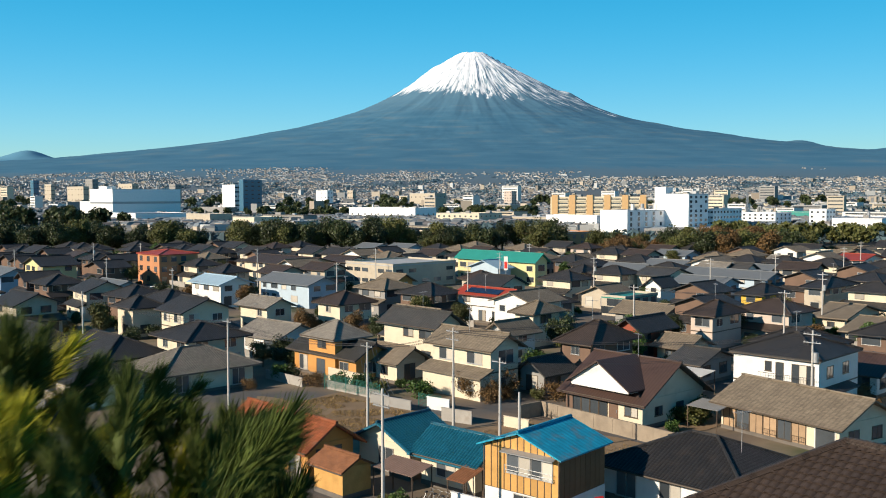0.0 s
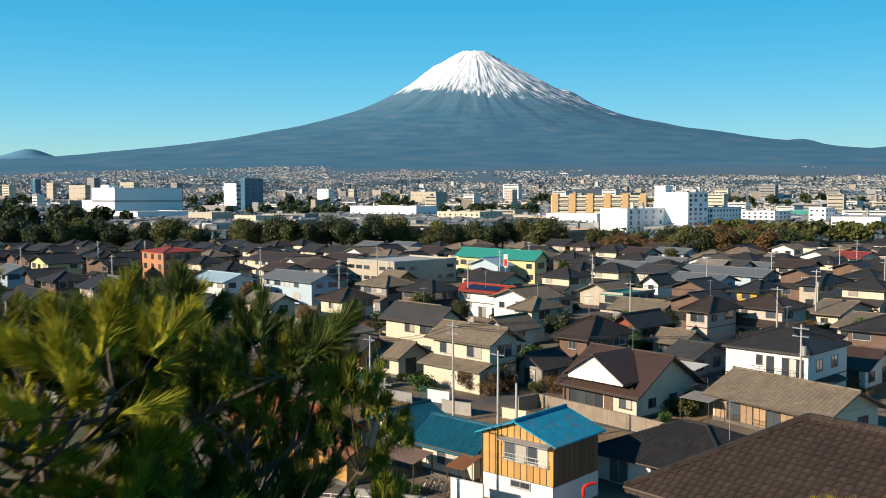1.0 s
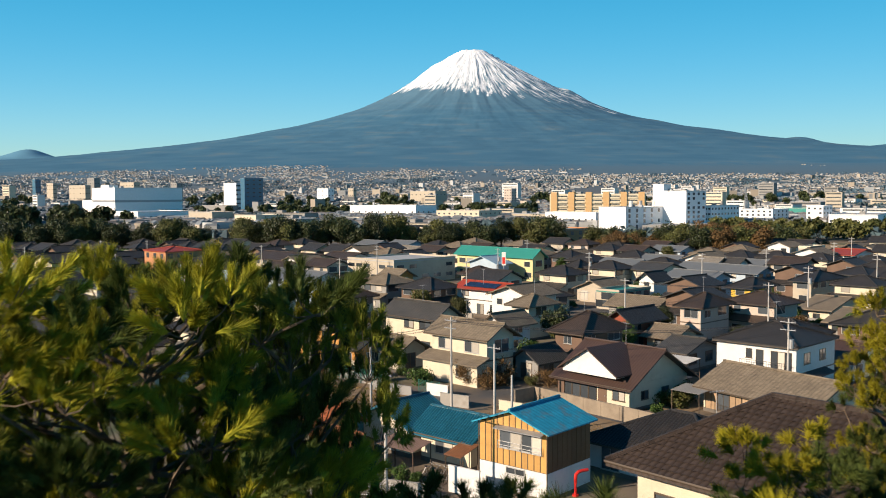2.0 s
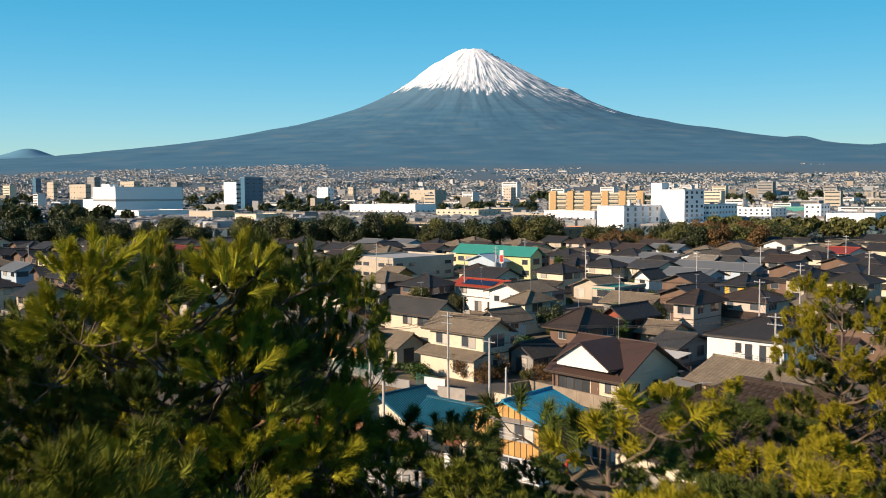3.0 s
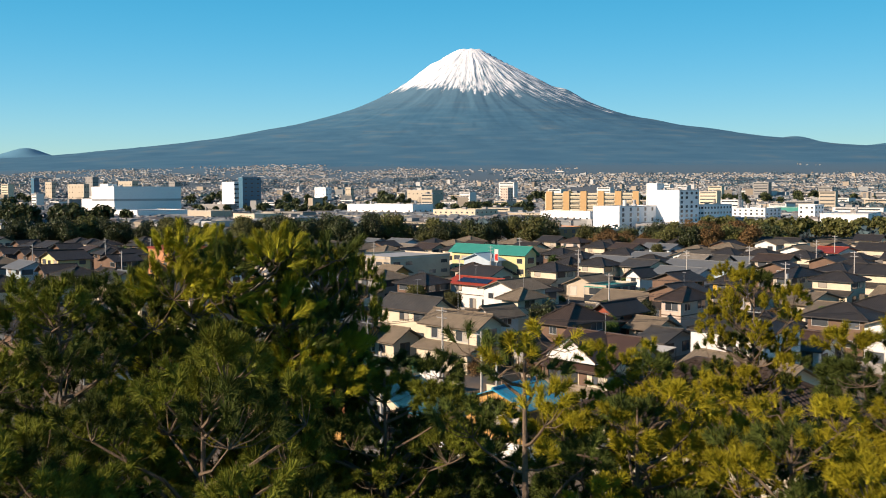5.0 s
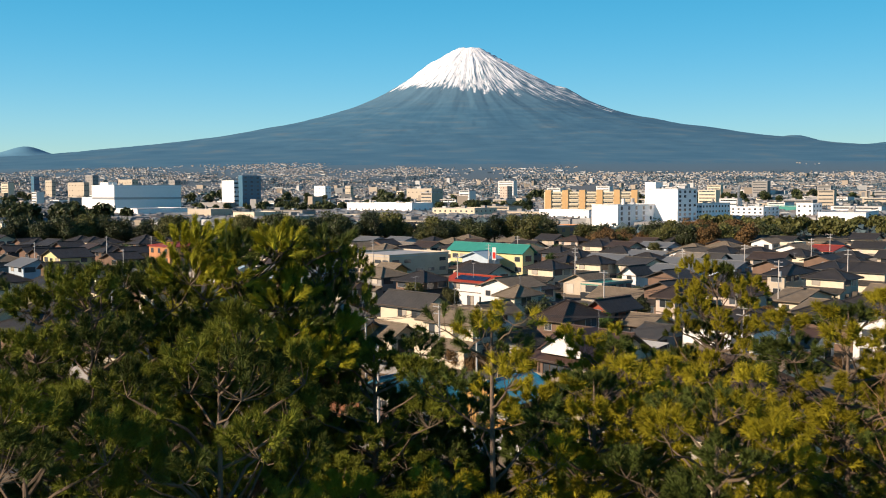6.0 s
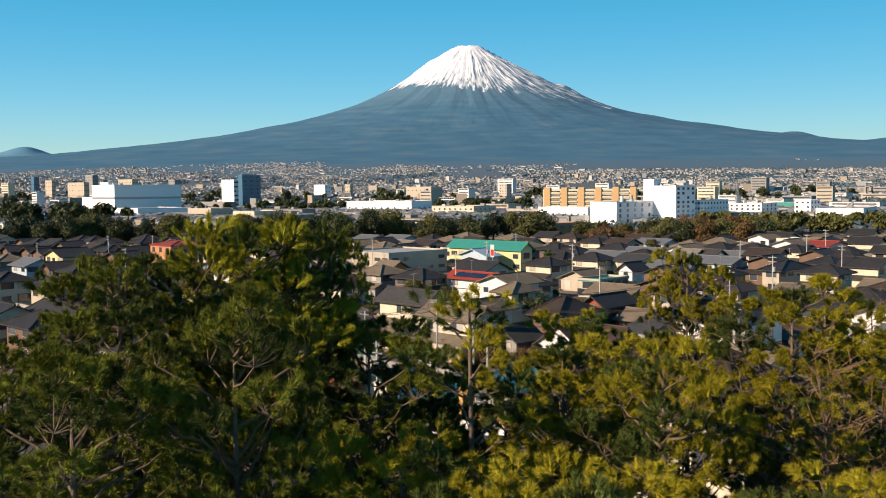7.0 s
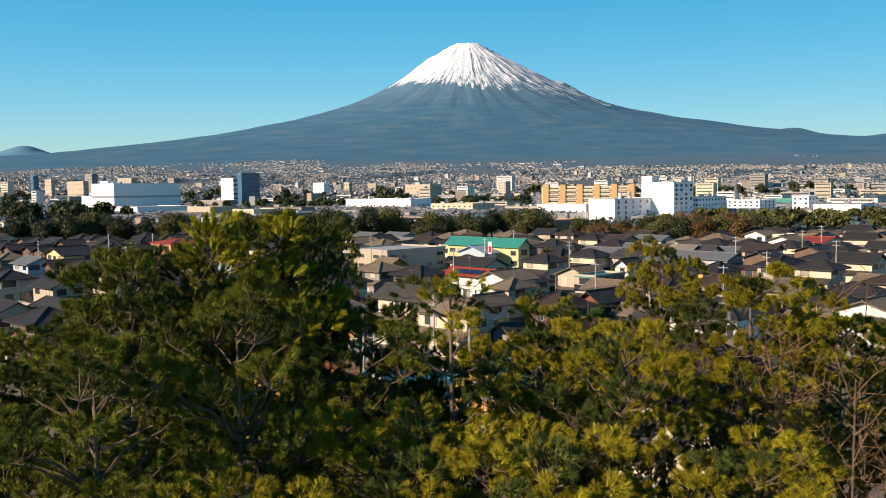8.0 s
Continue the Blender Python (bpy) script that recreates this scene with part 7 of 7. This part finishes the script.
def car(x, y, yaw, paint, label, tall=0.0):
    """A parked car: shaped body, glasshouse, four wheels."""
    ob = thing("car", pose(x, y, 0, 0, 0, yaw), label, "car", "parked cars")
    prof = [(-2.0, 0.35), (-2.05, 0.75), (-1.9, 0.95), (-0.9, 1.0), (1.7, 1.0), (2.0, 0.85), (2.05, 0.4)]
    b = Mesh()
    w = 0.82
    for s in (-1, 1):
        f = [(px, s * w, pz) for px, pz in prof]
        b.face(f if s > 0 else f[::-1])
    for p, q in zip(prof, prof[1:] + prof[:1]):
        b.face([(p[0], -w, p[1]), (p[0], w, p[1]), (q[0], w, q[1]), (q[0], -w, q[1])])
    part("body", b.done("body", paint), ob)
    c = Mesh()
    top = 1.45 + tall
    cab = [(-1.1, 1.0), (-0.45, top), (1.3, top), (1.75, 1.0)]
    for s in (-1, 1):
        f = [(px, s * (w - 0.06 - 0.12 * (pz > 1.2)), pz) for px, pz in cab]
        c.face(f if s > 0 else f[::-1])
    for p, q in zip(cab, cab[1:]):
        wp, wq = w - 0.06 - 0.12 * (p[1] > 1.2), w - 0.06 - 0.12 * (q[1] > 1.2)
        c.face([(p[0], -wp, p[1]), (p[0], wp, p[1]), (q[0], wq, q[1]), (q[0], -wq, q[1])])
    part("glasshouse", c.done("glasshouse", GLASS), ob)
    r = Mesh()
    r.box(-0.5, -w + 0.16, top - 0.02, 1.32, w - 0.16, top + 0.03)
    part("roof_panel", r.done("roof_panel", paint), ob)
    for sx in (-1.25, 1.3):
        for s in (-1, 1):
            k = Mesh()
            k.bar((sx, s * (w - 0.18), 0.32), (sx, s * (w + 0.02), 0.32), 0.32, 12)
            part("wheel", k.done("wheel", RUBBER), ob)
    return ob


car(-75.0, 220.3, 10, CARW, "white van parked on an open lot", 0.4)
car(-53.0, 189.0, -30, CARG, "silver car parked beside a house")
car(-61.0, 203.0, -46, CARD, "dark car parked on a lot")
car(-66.0, 214.0, 40, CARW, "white car parked on a lot")
car(26.6, 103.8, -46, CARG, "silver car parked under a carport")
car(46.0, 112.0, 44, CARD, "dark car parked between houses")


def bicycle(x, y, yaw, lean=8):
    ob = thing("bicycle", pose(x, y, 0.33, lean, 0, yaw), "dark parked bicycle leaning in the yard", "bicycle", "parked bicycles")
    for cx in (-0.52, 0.52):
        m = Mesh()
        tube(m, [(cx + 0.33 * math.cos(t), 0, 0.33 * math.sin(t)) for t in [2 * math.pi * i / 16 for i in range(17)]], 0.02, 0.02, 5)
        part("wheel", m.done("wheel", RUBBER), ob)
    f = Mesh()
    for a, b in (((-0.52, 0, 0), (-0.1, 0, 0)), ((-0.1, 0, 0), (0.36, 0, 0.5)), ((-0.1, 0, 0), (-0.25, 0, 0.55)), ((-0.25, 0, 0.5), (0.36, 0, 0.5)), ((-0.52, 0, 0), (-0.25, 0, 0.5)), ((0.52, 0, 0), (0.34, 0, 0.65))):
        f.bar(a, b, 0.018, 5)
    part("frame", f.done("frame", STEEL), ob)
    h = Mesh()
    h.bar((0.33, -0.27, 0.68), (0.33, 0.27, 0.68), 0.015, 5)
    part("handlebar", h.done("handlebar", STEEL), ob)
    s = Mesh()
    s.box(-0.36, -0.07, 0.56, -0.14, 0.07, 0.62)
    part("saddle", s.done("saddle", DARKM), ob)


for i in range(4):
    bicycle(-1.4 + 0.55 * i, 65.9 - 0.5 * i, 40 + 6 * i, 6 + i)


# ---- panels, sign and mast among the middle rows ----
def solar_array(x, y, z, yaw, tilt, cols, rows):
    ob = thing("solar_array", pose(x, y, z, tilt, 0, yaw), "dark solar panels lying on a red metal roof", "solar panel")
    for i in range(cols):
        for j in range(rows):
            m = Mesh()
            m.box(-0.76, -0.46, 0, 0.76, 0.46, 0.05)
            part("solar_panel", m.done("solar_panel", PV), ob, at=pose((i - (cols - 1) / 2) * 1.58, (j - (rows - 1) / 2) * 0.98, 0.08))
    return ob


PV = mat("solar_cell", (0.015, 0.02, 0.045), rough=0.2, spec=0.6, var=0.2)
solar_array(7.8 + math.sin(radians(-46)) * 1.35, 163.8 - math.cos(radians(-46)) * 1.35, 5.35, -46, 19, 5, 2)


def banner(x, y, z, h, w):
    """An upright advertising board on a post: white with a red emblem bar."""
    ob = thing("sign", pose(x, y, z, 0, 0, -20), "upright white sign board with a red bar on a post", "sign")
    b = Mesh()
    b.box(-w / 2, -0.08, 0, w / 2, 0.08, h)
    part("board", b.done("board", WHITE), ob)
    r = Mesh()
    r.box(-w / 2 + 0.12, -0.11, h * 0.12, w / 2 - 0.12, -0.084, h * 0.62)
    part("bar", r.done("bar", REDP), ob)
    p = Mesh()
    p.bar((0, 0, -z - 0.2), (0, 0, 0), 0.09)
    part("post", p.done("post", STEEL), ob)


banner(13.1, 202.0, 6.0, 2.9, 0.9)


def lattice_mast(x, y, z, h, s):
    """A tapering steel lattice tower."""
    ob = thing("lattice_mast", pose(x, y, z, 0, 0, 20), "red and white steel lattice mast far in the town", "mast")
    n = 9
    for k in range(4):
        m = Mesh()
        c = [(math.cos(math.pi / 4 + math.pi / 2 * k), math.sin(math.pi / 4 + math.pi / 2 * k)), (math.cos(math.pi / 4 + math.pi / 2 * (k + 1)), math.sin(math.pi / 4 + math.pi / 2 * (k + 1)))]
        m.bar((c[0][0] * s, c[0][1] * s, 0), (c[0][0] * s * 0.15, c[0][1] * s * 0.15, h), 0.22, 4)
        for i in range(n):
            r0, r1 = s * (1 - 0.85 * i / n), s * (1 - 0.85 * (i + 1) / n)
            m.bar((c[0][0] * r0, c[0][1] * r0, h * i / n), (c[1][0] * r1, c[1][1] * r1, h * (i + 1) / n), 0.14, 4)
            m.bar((c[1][0] * r1, c[1][1] * r1, h * (i + 1) / n), (c[0][0] * r1, c[0][1] * r1, h * (i + 1) / n), 0.14, 4)
        part("lattice_side", m.done("lattice_side", STEEL), ob)


lattice_mast(288.0, 900.0, 3.0, 24.0, 2.4)
